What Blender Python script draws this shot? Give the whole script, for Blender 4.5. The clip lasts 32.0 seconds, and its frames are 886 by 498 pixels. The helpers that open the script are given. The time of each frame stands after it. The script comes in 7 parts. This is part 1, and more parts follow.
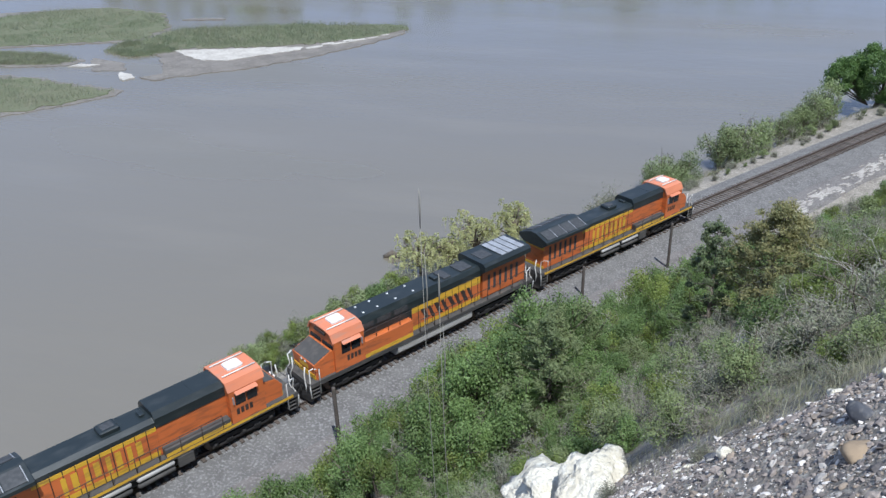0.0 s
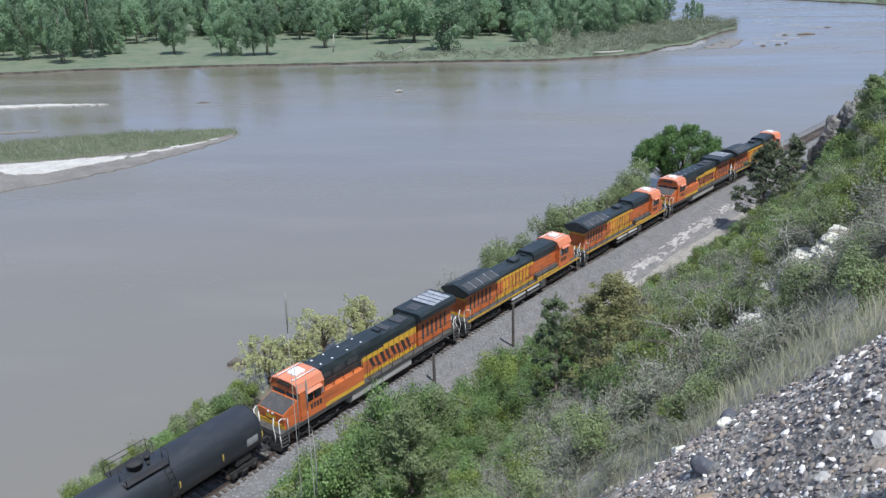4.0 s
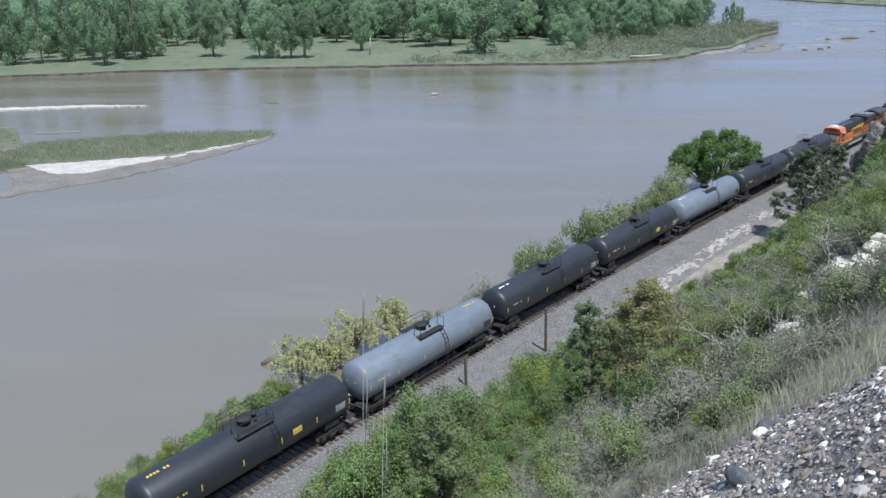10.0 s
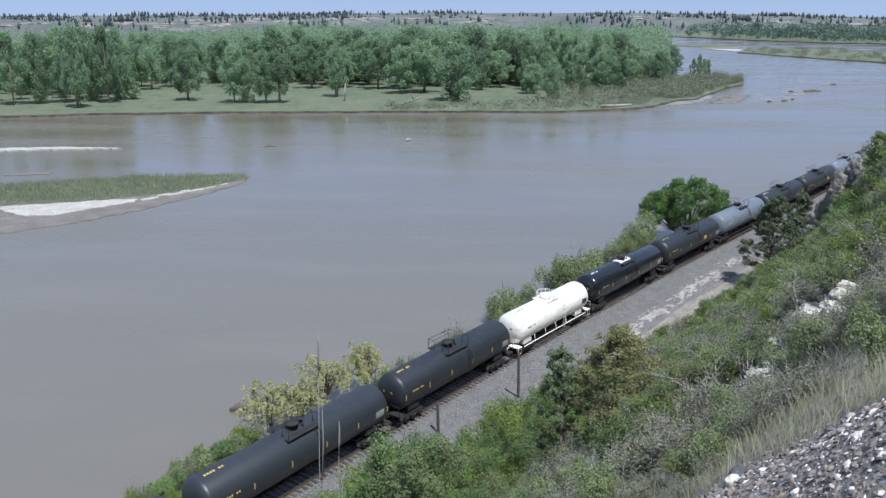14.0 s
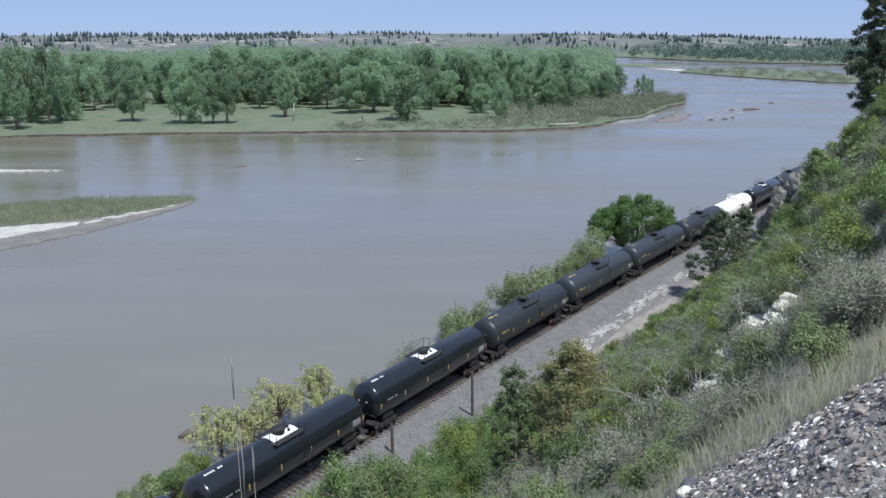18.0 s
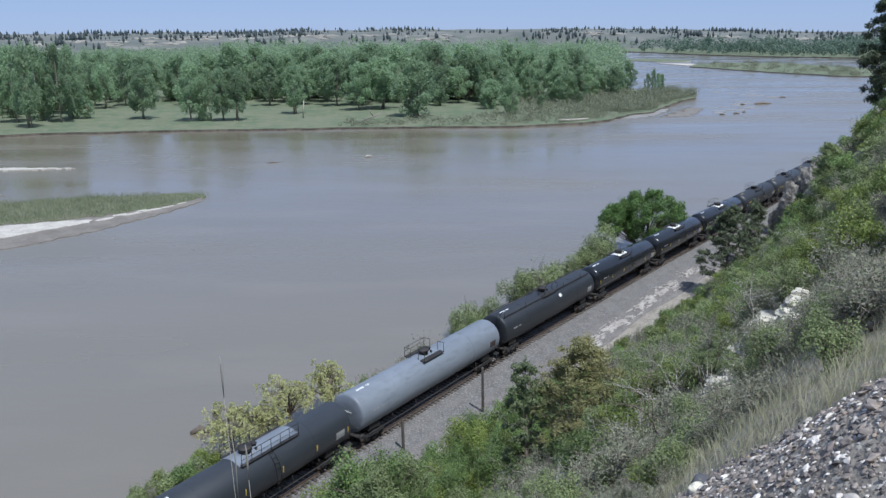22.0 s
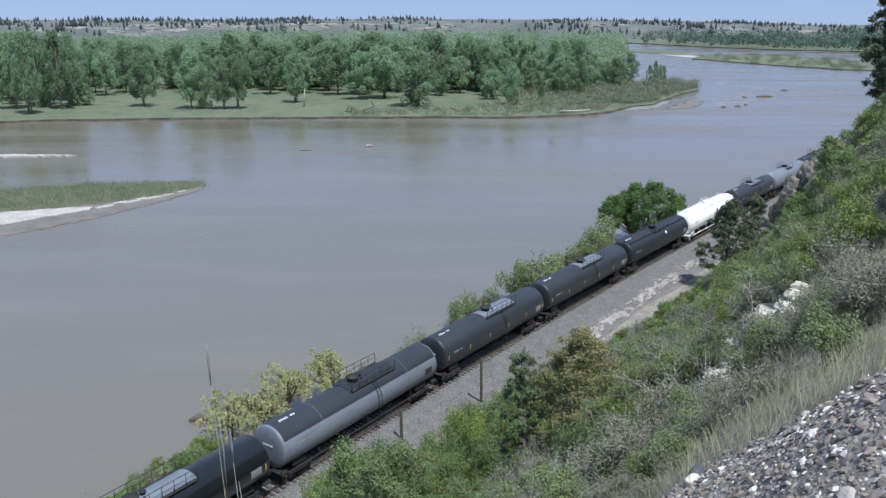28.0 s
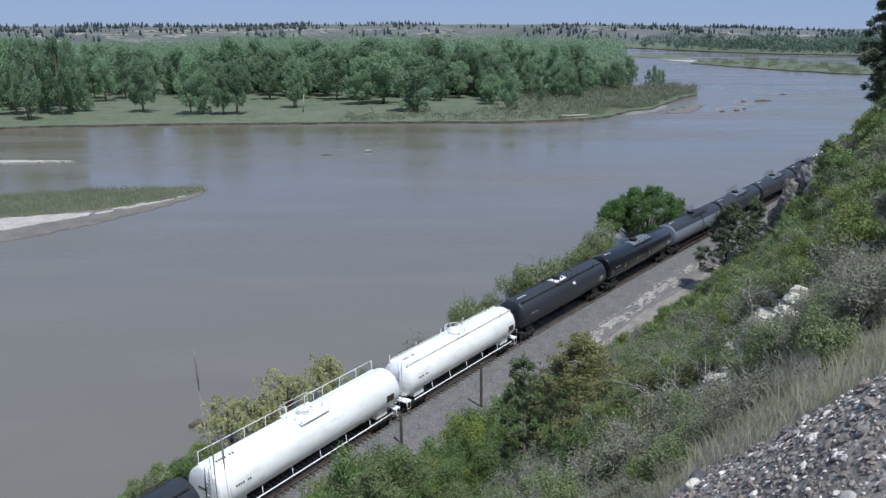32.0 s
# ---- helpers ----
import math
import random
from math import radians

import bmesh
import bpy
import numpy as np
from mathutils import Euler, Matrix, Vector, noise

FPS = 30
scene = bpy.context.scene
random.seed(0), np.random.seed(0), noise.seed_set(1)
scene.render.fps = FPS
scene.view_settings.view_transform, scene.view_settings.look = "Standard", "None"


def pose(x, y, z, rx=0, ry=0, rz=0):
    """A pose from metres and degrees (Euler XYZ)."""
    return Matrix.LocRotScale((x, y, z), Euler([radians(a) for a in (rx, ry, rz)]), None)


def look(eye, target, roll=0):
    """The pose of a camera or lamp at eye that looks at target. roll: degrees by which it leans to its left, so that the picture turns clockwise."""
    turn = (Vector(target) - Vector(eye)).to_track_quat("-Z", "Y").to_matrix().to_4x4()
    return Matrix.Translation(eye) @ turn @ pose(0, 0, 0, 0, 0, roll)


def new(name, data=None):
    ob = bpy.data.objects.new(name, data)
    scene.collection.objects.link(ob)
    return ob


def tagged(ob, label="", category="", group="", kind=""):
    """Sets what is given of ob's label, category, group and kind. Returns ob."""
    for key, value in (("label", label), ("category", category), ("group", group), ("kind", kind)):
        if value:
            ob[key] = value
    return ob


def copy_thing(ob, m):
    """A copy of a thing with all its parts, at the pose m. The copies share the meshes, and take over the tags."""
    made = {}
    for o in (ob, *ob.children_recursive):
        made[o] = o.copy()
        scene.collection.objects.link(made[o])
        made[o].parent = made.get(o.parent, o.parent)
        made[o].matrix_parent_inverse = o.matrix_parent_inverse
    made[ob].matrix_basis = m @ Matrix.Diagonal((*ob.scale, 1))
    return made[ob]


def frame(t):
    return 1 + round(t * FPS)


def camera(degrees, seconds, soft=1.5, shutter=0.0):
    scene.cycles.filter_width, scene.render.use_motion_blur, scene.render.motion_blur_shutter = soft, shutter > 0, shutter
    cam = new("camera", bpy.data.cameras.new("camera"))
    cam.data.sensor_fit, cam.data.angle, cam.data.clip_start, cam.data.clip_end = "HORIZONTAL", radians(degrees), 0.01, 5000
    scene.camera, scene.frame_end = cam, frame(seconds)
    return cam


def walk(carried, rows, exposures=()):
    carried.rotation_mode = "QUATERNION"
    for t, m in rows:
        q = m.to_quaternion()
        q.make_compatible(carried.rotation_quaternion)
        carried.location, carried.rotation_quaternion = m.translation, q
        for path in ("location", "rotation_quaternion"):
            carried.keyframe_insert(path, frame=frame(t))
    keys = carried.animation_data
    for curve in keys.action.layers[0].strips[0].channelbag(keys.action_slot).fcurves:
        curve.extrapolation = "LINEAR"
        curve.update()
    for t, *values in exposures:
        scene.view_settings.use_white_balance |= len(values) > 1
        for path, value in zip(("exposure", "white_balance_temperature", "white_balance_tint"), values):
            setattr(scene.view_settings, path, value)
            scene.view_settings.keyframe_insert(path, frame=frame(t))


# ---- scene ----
cam = camera(58.50, 32.0, soft=1.45)
EYE = (0.0, 0.0, 30.81)
# seconds, tilt, roll, pan of the hand-held camera
walk(cam, [(t, pose(*EYE, a, b, c)) for t, a, b, c in [
    (0, 63.42, 0.81, 14.81), (0.5, 64.38, 1.68, 11.60), (1, 67.88, 1.32, 5.59), (1.5, 71.04, -0.21, 2.07), (2, 69.93, 0.00, 2.97),
    (2.5, 69.57, 0.56, 2.63), (3, 69.58, 0.87, 2.66), (3.5, 69.75, 1.00, 2.53), (5.5, 70.47, 1.03, 2.66), (6, 69.94, 0.98, 3.02),
    (6.5, 69.13, 1.26, 3.73), (7, 68.41, 1.39, 4.46), (7.5, 68.19, 1.25, 5.44), (8, 67.82, 1.42, 6.13), (8.5, 67.29, 1.53, 6.54),
    (9, 67.02, 1.86, 6.75), (9.5, 68.76, 1.21, 6.05), (10, 70.27, 1.10, 5.07), (10.5, 71.19, 0.64, 4.39), (11, 71.89, 0.57, 3.71),
    (11.5, 71.92, 0.29, 3.88), (12, 71.94, 0.13, 4.09), (12.5, 71.84, -0.01, 4.23), (13, 72.23, -0.26, 4.10), (13.5, 72.85, -0.41, 3.69),
    (14, 73.50, 0.17, 3.32), (14.5, 73.75, 0.50, 3.13), (16.5, 74.21, 0.62, 2.23), (17, 74.50, 0.41, 1.42), (17.5, 74.65, 0.11, 0.45),
    (18, 74.87, 0.07, -0.29), (18.5, 74.87, 0.08, -0.29), (19, 74.81, -0.05, 0.01), (19.5, 74.96, 0.08, 0.01),
    (20, 74.83, 0.14, 0.12), (20.5, 74.92, 0.08, 0.21), (21, 74.81, 0.17, 0.26), (21.5, 74.68, 0.23, 0.28), (22, 74.60, 0.44, 0.36),
    (22.5, 74.64, 0.61, 0.40), (23, 74.76, 0.60, 0.37), (23.5, 74.67, 0.47, 0.45), (24, 74.50, 0.28, 0.51), (24.5, 74.22, 0.19, 0.61),
    (25, 73.98, 0.25, 0.91), (25.5, 73.99, 0.49, 0.71), (27.5, 73.84, 0.01, 0.63), (28, 73.90, -0.06, 0.49), (28.5, 74.11, -0.01, 0.45),
    (29, 74.22, 0.02, 0.49), (29.5, 74.27, 0.17, 0.51), (30, 74.20, 0.24, 0.50), (30.5, 74.32, 0.18, 0.36), (31, 74.37, 0.26, 0.26),
    (31.5, 74.33, 0.22, 0.27), (32, 74.25, 0.08, 0.41),
]],
     exposures=[(0, 0.31, 5700, 8), (3, 0.37, 5700, 8), (9, 0.41, 5700, 8), (14, 0.26, 5700, 8), (19, 0.25, 5700, 8), (25, 0.12, 5700, 8), (28, 0.23, 5700, 8), (30, 0.31, 5700, 8), (32, -0.09, 5700, 8)])

# ---- world, sun ----
SUN_EL, SUN_AZ = radians(64.5), radians(149)      # azimuth clockwise from +y: from behind on the right
world = bpy.data.worlds.new("sky")
scene.world = world
world.use_nodes = True
wt = world.node_tree
sky = wt.nodes.new("ShaderNodeTexSky")
sky.sky_type, sky.sun_disc = "NISHITA", False
sky.sun_elevation, sky.sun_rotation = SUN_EL, SUN_AZ
sky.altitude, sky.air_density, sky.dust_density, sky.ozone_density = 1500, 0.9, 0.0, 2.5
cool = wt.nodes.new("ShaderNodeMix")
cool.data_type, cool.blend_type = "RGBA", "MULTIPLY"
cool.inputs[0].default_value, cool.inputs[7].default_value = 1.0, (0.68, 0.74, 0.98, 1)
wt.links.new(sky.outputs["Color"], cool.inputs[6])
even = wt.nodes.new("ShaderNodeMix")      # light summer haze evens the sky towards the horizon
even.data_type = "RGBA"
even.inputs[0].default_value, even.inputs[7].default_value = 0.75, (4.35, 5.3, 7.45, 1)
wt.links.new(cool.outputs[2], even.inputs[6])
wt.links.new(even.outputs[2], wt.nodes["Background"].inputs["Color"])
wt.nodes["Background"].inputs["Strength"].default_value = 0.080
sun_data = bpy.data.lights.new("sun", "SUN")
sun_data.energy, sun_data.angle, sun_data.color = 4.3, radians(0.6), (1.0, 0.95, 0.87)
sun = new("sun", sun_data)
to_sun = Vector((math.sin(SUN_AZ) * math.cos(SUN_EL), math.cos(SUN_AZ) * math.cos(SUN_EL), math.sin(SUN_EL)))
sun.matrix_world = look(to_sun * 300, (0, 0, 0))
scene.view_settings.exposure = 0.0


# ---- materials ----
def mat(name, c1, c2, rough=0.8, scale=2.0, fine=0.0, c3=None, bump=0.0, bscale=20.0, metal=0.0, spread=0.0, coat=0.0,
        stretch=(1, 1, 1), lo=0.35, hi=0.65, space="Object", dist=0.05, rim=0.0, transl=0.0):
    """Two colours mixed by a coarse noise, a third by a fine one, with bump; spread varies the brightness from object to object."""
    m = bpy.data.materials.new(name)
    m.use_nodes = True
    t = m.node_tree
    b = t.nodes["Principled BSDF"]
    tc = t.nodes.new("ShaderNodeTexCoord")
    mp = t.nodes.new("ShaderNodeMapping")
    mp.inputs["Scale"].default_value = stretch
    t.links.new(tc.outputs[space], mp.inputs["Vector"])

    def noise_of(sc, detail=5.0):
        n = t.nodes.new("ShaderNodeTexNoise")
        n.inputs["Scale"].default_value, n.inputs["Detail"].default_value = sc, detail
        t.links.new(mp.outputs["Vector"], n.inputs["Vector"])
        return n.outputs["Fac"]

    def ramp(fac, a, z):
        r = t.nodes.new("ShaderNodeMapRange")
        r.inputs["From Min"].default_value, r.inputs["From Max"].default_value = a, z
        t.links.new(fac, r.inputs["Value"])
        return r.outputs["Result"]

    def mix(fac, x, y, kind="MIX"):
        n = t.nodes.new("ShaderNodeMix")
        n.data_type, n.blend_type = "RGBA", kind
        for sock, v in ((n.inputs[0], fac), (n.inputs[6], x), (n.inputs[7], y)):
            if hasattr(v, "is_output"):
                t.links.new(v, sock)
            elif isinstance(v, tuple):
                sock.default_value = (*v, 1)
            else:
                sock.default_value = v
        return n.outputs[2]

    col = mix(ramp(noise_of(scale), lo, hi), c1, c2)
    if c3:
        col = mix(ramp(noise_of(fine or scale * 7), 0.5, 0.72), col, c3)
    if spread:
        info = t.nodes.new("ShaderNodeObjectInfo")
        hsv = t.nodes.new("ShaderNodeHueSaturation")
        r = t.nodes.new("ShaderNodeMapRange")
        r.inputs["To Min"].default_value, r.inputs["To Max"].default_value = 1 - spread, 1 + spread
        t.links.new(info.outputs["Random"], r.inputs["Value"])
        t.links.new(r.outputs["Result"], hsv.inputs["Value"])
        t.links.new(col, hsv.inputs["Color"])
        col = hsv.outputs["Color"]
    t.links.new(col, b.inputs["Base Color"])
    b.inputs["Roughness"].default_value, b.inputs["Metallic"].default_value = rough, metal
    b.inputs["Coat Weight"].default_value = coat
    if bump:
        bp = t.nodes.new("ShaderNodeBump")
        bp.inputs["Strength"].default_value, bp.inputs["Distance"].default_value = bump, dist
        t.links.new(noise_of(bscale, 4.0), bp.inputs["Height"])
        t.links.new(bp.outputs["Normal"], b.inputs["Normal"])
    if transl:
        tr = t.nodes.new("ShaderNodeBsdfTranslucent")
        t.links.new(col, tr.inputs["Color"])
        ms = t.nodes.new("ShaderNodeMixShader")
        ms.inputs[0].default_value = transl
        t.links.new(b.outputs[0], ms.inputs[1])
        t.links.new(tr.outputs[0], ms.inputs[2])
        t.links.new(ms.outputs[0], t.nodes["Material Output"].inputs["Surface"])
    return m


SLOPE = mat("slope earth", (0.27, 0.24, 0.20), (0.185, 0.163, 0.136), 0.95, 0.8, 6.0, (0.44, 0.41, 0.355), 0.8, 9.0, dist=0.08)
FIELD = mat("meadow", (0.086, 0.124, 0.066), (0.142, 0.155, 0.096), 0.95, 0.09, 0.35, (0.185, 0.180, 0.120), 0.5, 0.9)
HILL = mat("dry hills", (0.095, 0.108, 0.095), (0.135, 0.140, 0.122), 0.95, 0.007, 0.012, (0.20, 0.195, 0.175), 0.0)
BED = mat("river bed", (0.2, 0.17, 0.13), (0.25, 0.21, 0.16), 0.9, 0.05)
BALLAST = mat("ballast stones", (0.155, 0.148, 0.141), (0.115, 0.109, 0.104), 0.95, 1.1, 6.5, (0.285, 0.276, 0.268), 1.0, 8.0, dist=0.10)
APRON = mat("gravel apron", (0.172, 0.157, 0.147), (0.128, 0.117, 0.110), 0.95, 0.9, 6.5, (0.285, 0.268, 0.254), 1.0, 8.0, dist=0.09)
PALE = mat("pale dusty earth", (0.39, 0.36, 0.325), (0.29, 0.265, 0.24), 0.95, 0.6, 4.0, (0.46, 0.43, 0.395), 0.6, 8.0)
SAND = mat("pale sand", (0.47, 0.44, 0.39), (0.35, 0.32, 0.28), 0.9, 0.35, 1.8, (0.56, 0.54, 0.49), 0.3, 3.0)
MUD = mat("wet mud", (0.140, 0.122, 0.100), (0.195, 0.173, 0.145), 0.6, 0.3, 1.5, (0.235, 0.212, 0.18), 0.4, 2.0)
FLAT = mat("wet pale silt", (0.27, 0.252, 0.225), (0.20, 0.185, 0.165), 0.4, 0.25, 1.2, (0.35, 0.33, 0.30), 0.3, 2.0)
BANK = mat("cut earth bank", (0.070, 0.058, 0.047), (0.17, 0.145, 0.115), 0.95, 0.25, 1.2, (0.045, 0.038, 0.032), 0.6, 2.0)
RAIL = mat("rusty rail steel", (0.085, 0.062, 0.05), (0.12, 0.09, 0.072), 0.55, 1.0, 9.0, (0.2, 0.17, 0.15), metal=0.5)
TIE = mat("weathered timber", (0.085, 0.066, 0.054), (0.13, 0.105, 0.088), 0.95, 1.5, 14.0, (0.055, 0.045, 0.038), 0.4, 20.0, spread=0.3)


# ---- mesh tools ----
class Build:
    """Collects vertices and faces of one mesh."""

    def __init__(self):
        self.v, self.f, self.smooth = [], [], []

    def add(self, verts, faces, m=None, smooth=False):
        k = len(self.v)
        self.v += [tuple(m @ Vector(q)) if m else tuple(q) for q in verts]
        self.f += [tuple(i + k for i in f) for f in faces]
        self.smooth += [smooth] * len(faces)
        return self

    def box(self, x0, x1, y0, y1, z0, z1, m=None, bevel=0.0, taper=0.0):
        """A box; bevel cuts the upright and top edges, taper narrows the top."""
        if bevel:
            c = bevel
            ring = lambda z, d: [(x0 + d + c, y0 + d, z), (x1 - d - c, y0 + d, z), (x1 - d, y0 + d + c, z), (x1 - d, y1 - d - c, z),
                                 (x1 - d - c, y1 - d, z), (x0 + d + c, y1 - d, z), (x0 + d, y1 - d - c, z), (x0 + d, y0 + d + c, z)]
            vs = ring(z0, 0) + ring(z1 - c, taper) + ring(z1, taper + c)
            fs = [tuple(range(7, -1, -1)), tuple(range(16, 24))]
            for r in (0, 8):
                fs += [(r + i, r + (i + 1) % 8, r + 8 + (i + 1) % 8, r + 8 + i) for i in range(8)]
            return self.add(vs, fs, m)
        d = taper
        vs = [(x0, y0, z0), (x1, y0, z0), (x1, y1, z0), (x0, y1, z0),
              (x0 + d, y0 + d, z1), (x1 - d, y0 + d, z1), (x1 - d, y1 - d, z1), (x0 + d, y1 - d, z1)]
        return self.add(vs, [(3, 2, 1, 0), (4, 5, 6, 7), (0, 1, 5, 4), (1, 2, 6, 5), (2, 3, 7, 6), (3, 0, 4, 7)], m)

    def lathe(self, prof, n=24, m=None, smooth=True, caps=True):
        """Turns a profile [(r, x), ...] round the x axis."""
        vs, fs = [], []
        for r, x in prof:
            vs += [(x, r * math.cos(2 * math.pi * i / n), r * math.sin(2 * math.pi * i / n)) for i in range(n)]
        for j in range(len(prof) - 1):
            fs += [(j * n + i, j * n + (i + 1) % n, (j + 1) * n + (i + 1) % n, (j + 1) * n + i) for i in range(n)]
        if caps:
            fs += [tuple(range(n - 1, -1, -1)), tuple(range((len(prof) - 1) * n, len(prof) * n))]
        return self.add(vs, fs, m, smooth)

    def rod(self, pts, r, n=6, closed=False):
        """A round bar along points."""
        pts = [Vector(q) for q in pts]
        vs, fs = [], []
        for i, q in enumerate(pts):
            a = pts[max(i - 1, 0)]
            b = pts[min(i + 1, len(pts) - 1)]
            d = (b - a).normalized()
            up = Vector((0, 0, 1)) if abs(d.z) < 0.9 else Vector((1, 0, 0))
            e = d.cross(up).normalized()
            g = e.cross(d)
            rr = r[i] if isinstance(r, (list, tuple)) else r
            vs += [tuple(q + rr * (math.cos(2 * math.pi * k / n) * e + math.sin(2 * math.pi * k / n) * g)) for k in range(n)]
        for j in range(len(pts) - 1):
            fs += [(j * n + i, j * n + (i + 1) % n, (j + 1) * n + (i + 1) % n, (j + 1) * n + i) for i in range(n)]
        fs += [tuple(range(n - 1, -1, -1)), tuple(range((len(pts) - 1) * n, len(pts) * n))]
        return self.add(vs, fs, None, True)

    def prism(self, outline, x0, x1, m=None):
        """Extrudes an outline of (y, z) along x."""
        n = len(outline)
        vs = [(x0, y, z) for y, z in outline] + [(x1, y, z) for y, z in outline]
        fs = [tuple(range(n - 1, -1, -1)), tuple(range(n, 2 * n))] + [(i, (i + 1) % n, n + (i + 1) % n, n + i) for i in range(n)]
        return self.add(vs, fs, m)

    def slab(self, outline, z0, z1, m=None, grow=0.0):
        """Extrudes an outline of (x, y) upwards; grow widens the foot."""
        n = len(outline)
        cx, cy = sum(q[0] for q in outline) / n, sum(q[1] for q in outline) / n
        vs = [(x + grow * (x - cx), y + grow * (y - cy), z0) for x, y in outline] + [(x, y, z1) for x, y in outline]
        fs = [tuple(range(n - 1, -1, -1)), tuple(range(n, 2 * n))] + [(i, (i + 1) % n, n + (i + 1) % n, n + i) for i in range(n)]
        return self.add(vs, fs, m)

    def mesh(self, name, material):
        me = bpy.data.meshes.new(name)
        me.from_pydata(self.v, [], self.f)
        me.polygons.foreach_set("use_smooth", self.smooth)
        me.materials.append(material)
        me.update()
        return me


def part(name, b, material, parent, label=""):
    """Links one mesh under a thing or a part."""
    me = b if isinstance(b, bpy.types.Mesh) else b.mesh(name, material)
    ob = new(name, me)
    ob.parent = parent
    return tagged(ob, label)


def thing(name, label, category, group="", kind="", at=None):
    ob = new(name)
    ob.empty_display_size = 0.2
    if at is not None:
        ob.matrix_world = at
    return tagged(ob, label, category, group, kind)


def single(name, b, material, label, category, group="", kind="", at=None):
    ob = new(name, b if isinstance(b, bpy.types.Mesh) else b.mesh(name, material))
    if at is not None:
        ob.matrix_world = at
    return tagged(ob, label, category, group, kind)


def fast_mesh(name, verts, faces, material):
    """A mesh from arrays, all faces with the same number of corners."""
    me = bpy.data.meshes.new(name)
    n, k = faces.shape
    me.vertices.add(len(verts))
    me.vertices.foreach_set("co", verts.astype(np.float32).ravel())
    me.loops.add(n * k)
    me.loops.foreach_set("vertex_index", faces.astype(np.int32).ravel())
    me.polygons.add(n)
    me.polygons.foreach_set("loop_start", np.arange(n, dtype=np.int32) * k)
    me.polygons.foreach_set("loop_total", np.full(n, k, dtype=np.int32))
    me.materials.append(material)
    me.update(calc_edges=True)
    return me


# ---- the line of the track ----
TX, TY, TH, TK, TQ = -13.224, 44.0, 0.56788, 0.0009037, -1.716e-06
S_LO, S_HI = -40.0, 260.0


def heading(s):
    c = min(max(s, S_LO), S_HI)
    return TH + TK * c + TQ * c * c


TABLE = {0: (TX, TY)}
for i in range(1, 1100):
    h = heading(i - 0.5)
    TABLE[i] = (TABLE[i - 1][0] + math.sin(h), TABLE[i - 1][1] + math.cos(h))
    h = heading(-i + 0.5)
    TABLE[-i] = (TABLE[1 - i][0] - math.sin(h), TABLE[1 - i][1] - math.cos(h))


def track(s, o=0.0, z=0.0):
    """The point s metres along the track and o metres to its right."""
    k = math.floor(s)
    a, b, f = TABLE[k], TABLE[k + 1], s - k
    h = heading(s)
    return Vector((a[0] + (b[0] - a[0]) * f + o * math.cos(h), a[1] + (b[1] - a[1]) * f - o * math.sin(h), z))


# the railway itself, close beside that axis
RX, RY, RH, RK, RQ = -14.526, 45.092, 0.58465, 0.0014089, -5.784e-06
GAUGE = 0.948      # size of the rolling stock


def rail_heading(s):
    c = min(max(s, -60.0), 150.0)
    return RH + RK * c + RQ * c * c


RAIL_TABLE = {0: (RX, RY)}
for i in range(1, 1100):
    h = rail_heading(i - 0.5)
    RAIL_TABLE[i] = (RAIL_TABLE[i - 1][0] + math.sin(h), RAIL_TABLE[i - 1][1] + math.cos(h))
    h = rail_heading(-i + 0.5)
    RAIL_TABLE[-i] = (RAIL_TABLE[1 - i][0] - math.sin(h), RAIL_TABLE[1 - i][1] - math.cos(h))


def rail_at(s, o=0.0, z=0.0):
    """The point s metres along the railway and o metres to its right."""
    k = math.floor(s)
    a, b, f = RAIL_TABLE[k], RAIL_TABLE[k + 1], s - k
    h = rail_heading(s)
    return Vector((a[0] + (b[0] - a[0]) * f + o * math.cos(h), a[1] + (b[1] - a[1]) * f - o * math.sin(h), z))


def on_rail(s, o=0.0, z=0.0):
    """A pose whose x axis runs forward along the railway."""
    return Matrix.Translation(rail_at(s, o, z)) @ Euler((0, 0, math.pi / 2 - rail_heading(s))).to_matrix().to_4x4()


LINE_S = np.arange(-1050, 1051)
LINE_P = np.array([TABLE[i] for i in LINE_S])
LINE_H = np.array([heading(float(i)) for i in LINE_S])


def along(x, y):
    """s and o of points, as arrays."""
    x, y = np.atleast_1d(np.asarray(x, float)), np.atleast_1d(np.asarray(y, float))
    s = np.clip((x - TX) * math.sin(TH) + (y - TY) * math.cos(TH), -1000, 1000)
    for _ in range(6):
        k = np.clip(np.round(s).astype(int) + 1050, 0, 2100)
        h = LINE_H[k]
        s = LINE_S[k] + (x - LINE_P[k, 0]) * np.sin(h) + (y - LINE_P[k, 1]) * np.cos(h)
        s = np.clip(s, -1000, 1000)
    k = np.clip(np.round(s).astype(int) + 1050, 0, 2100)
    h = LINE_H[k]
    return s, (x - LINE_P[k, 0]) * np.cos(h) - (y - LINE_P[k, 1]) * np.sin(h)


def smooth(a, b, x):
    t = np.clip((np.asarray(x, float) - a) / (b - a), 0, 1)
    return t * t * (3 - 2 * t)


GRID = np.random.RandomState(3).rand(64, 64)


def rough_noise(x, y, size):
    """Smooth value noise, 0 to 1."""
    x, y = np.asarray(x, float) / size, np.asarray(y, float) / size
    i, j = np.floor(x).astype(int), np.floor(y).astype(int)
    u, v = x - i, y - j
    u, v = u * u * (3 - 2 * u), v * v * (3 - 2 * v)
    g = lambda a, b: GRID[a % 64, b % 64]
    return (g(i, j) * (1 - u) + g(i + 1, j) * u) * (1 - v) + (g(i, j + 1) * (1 - u) + g(i + 1, j + 1) * u) * v


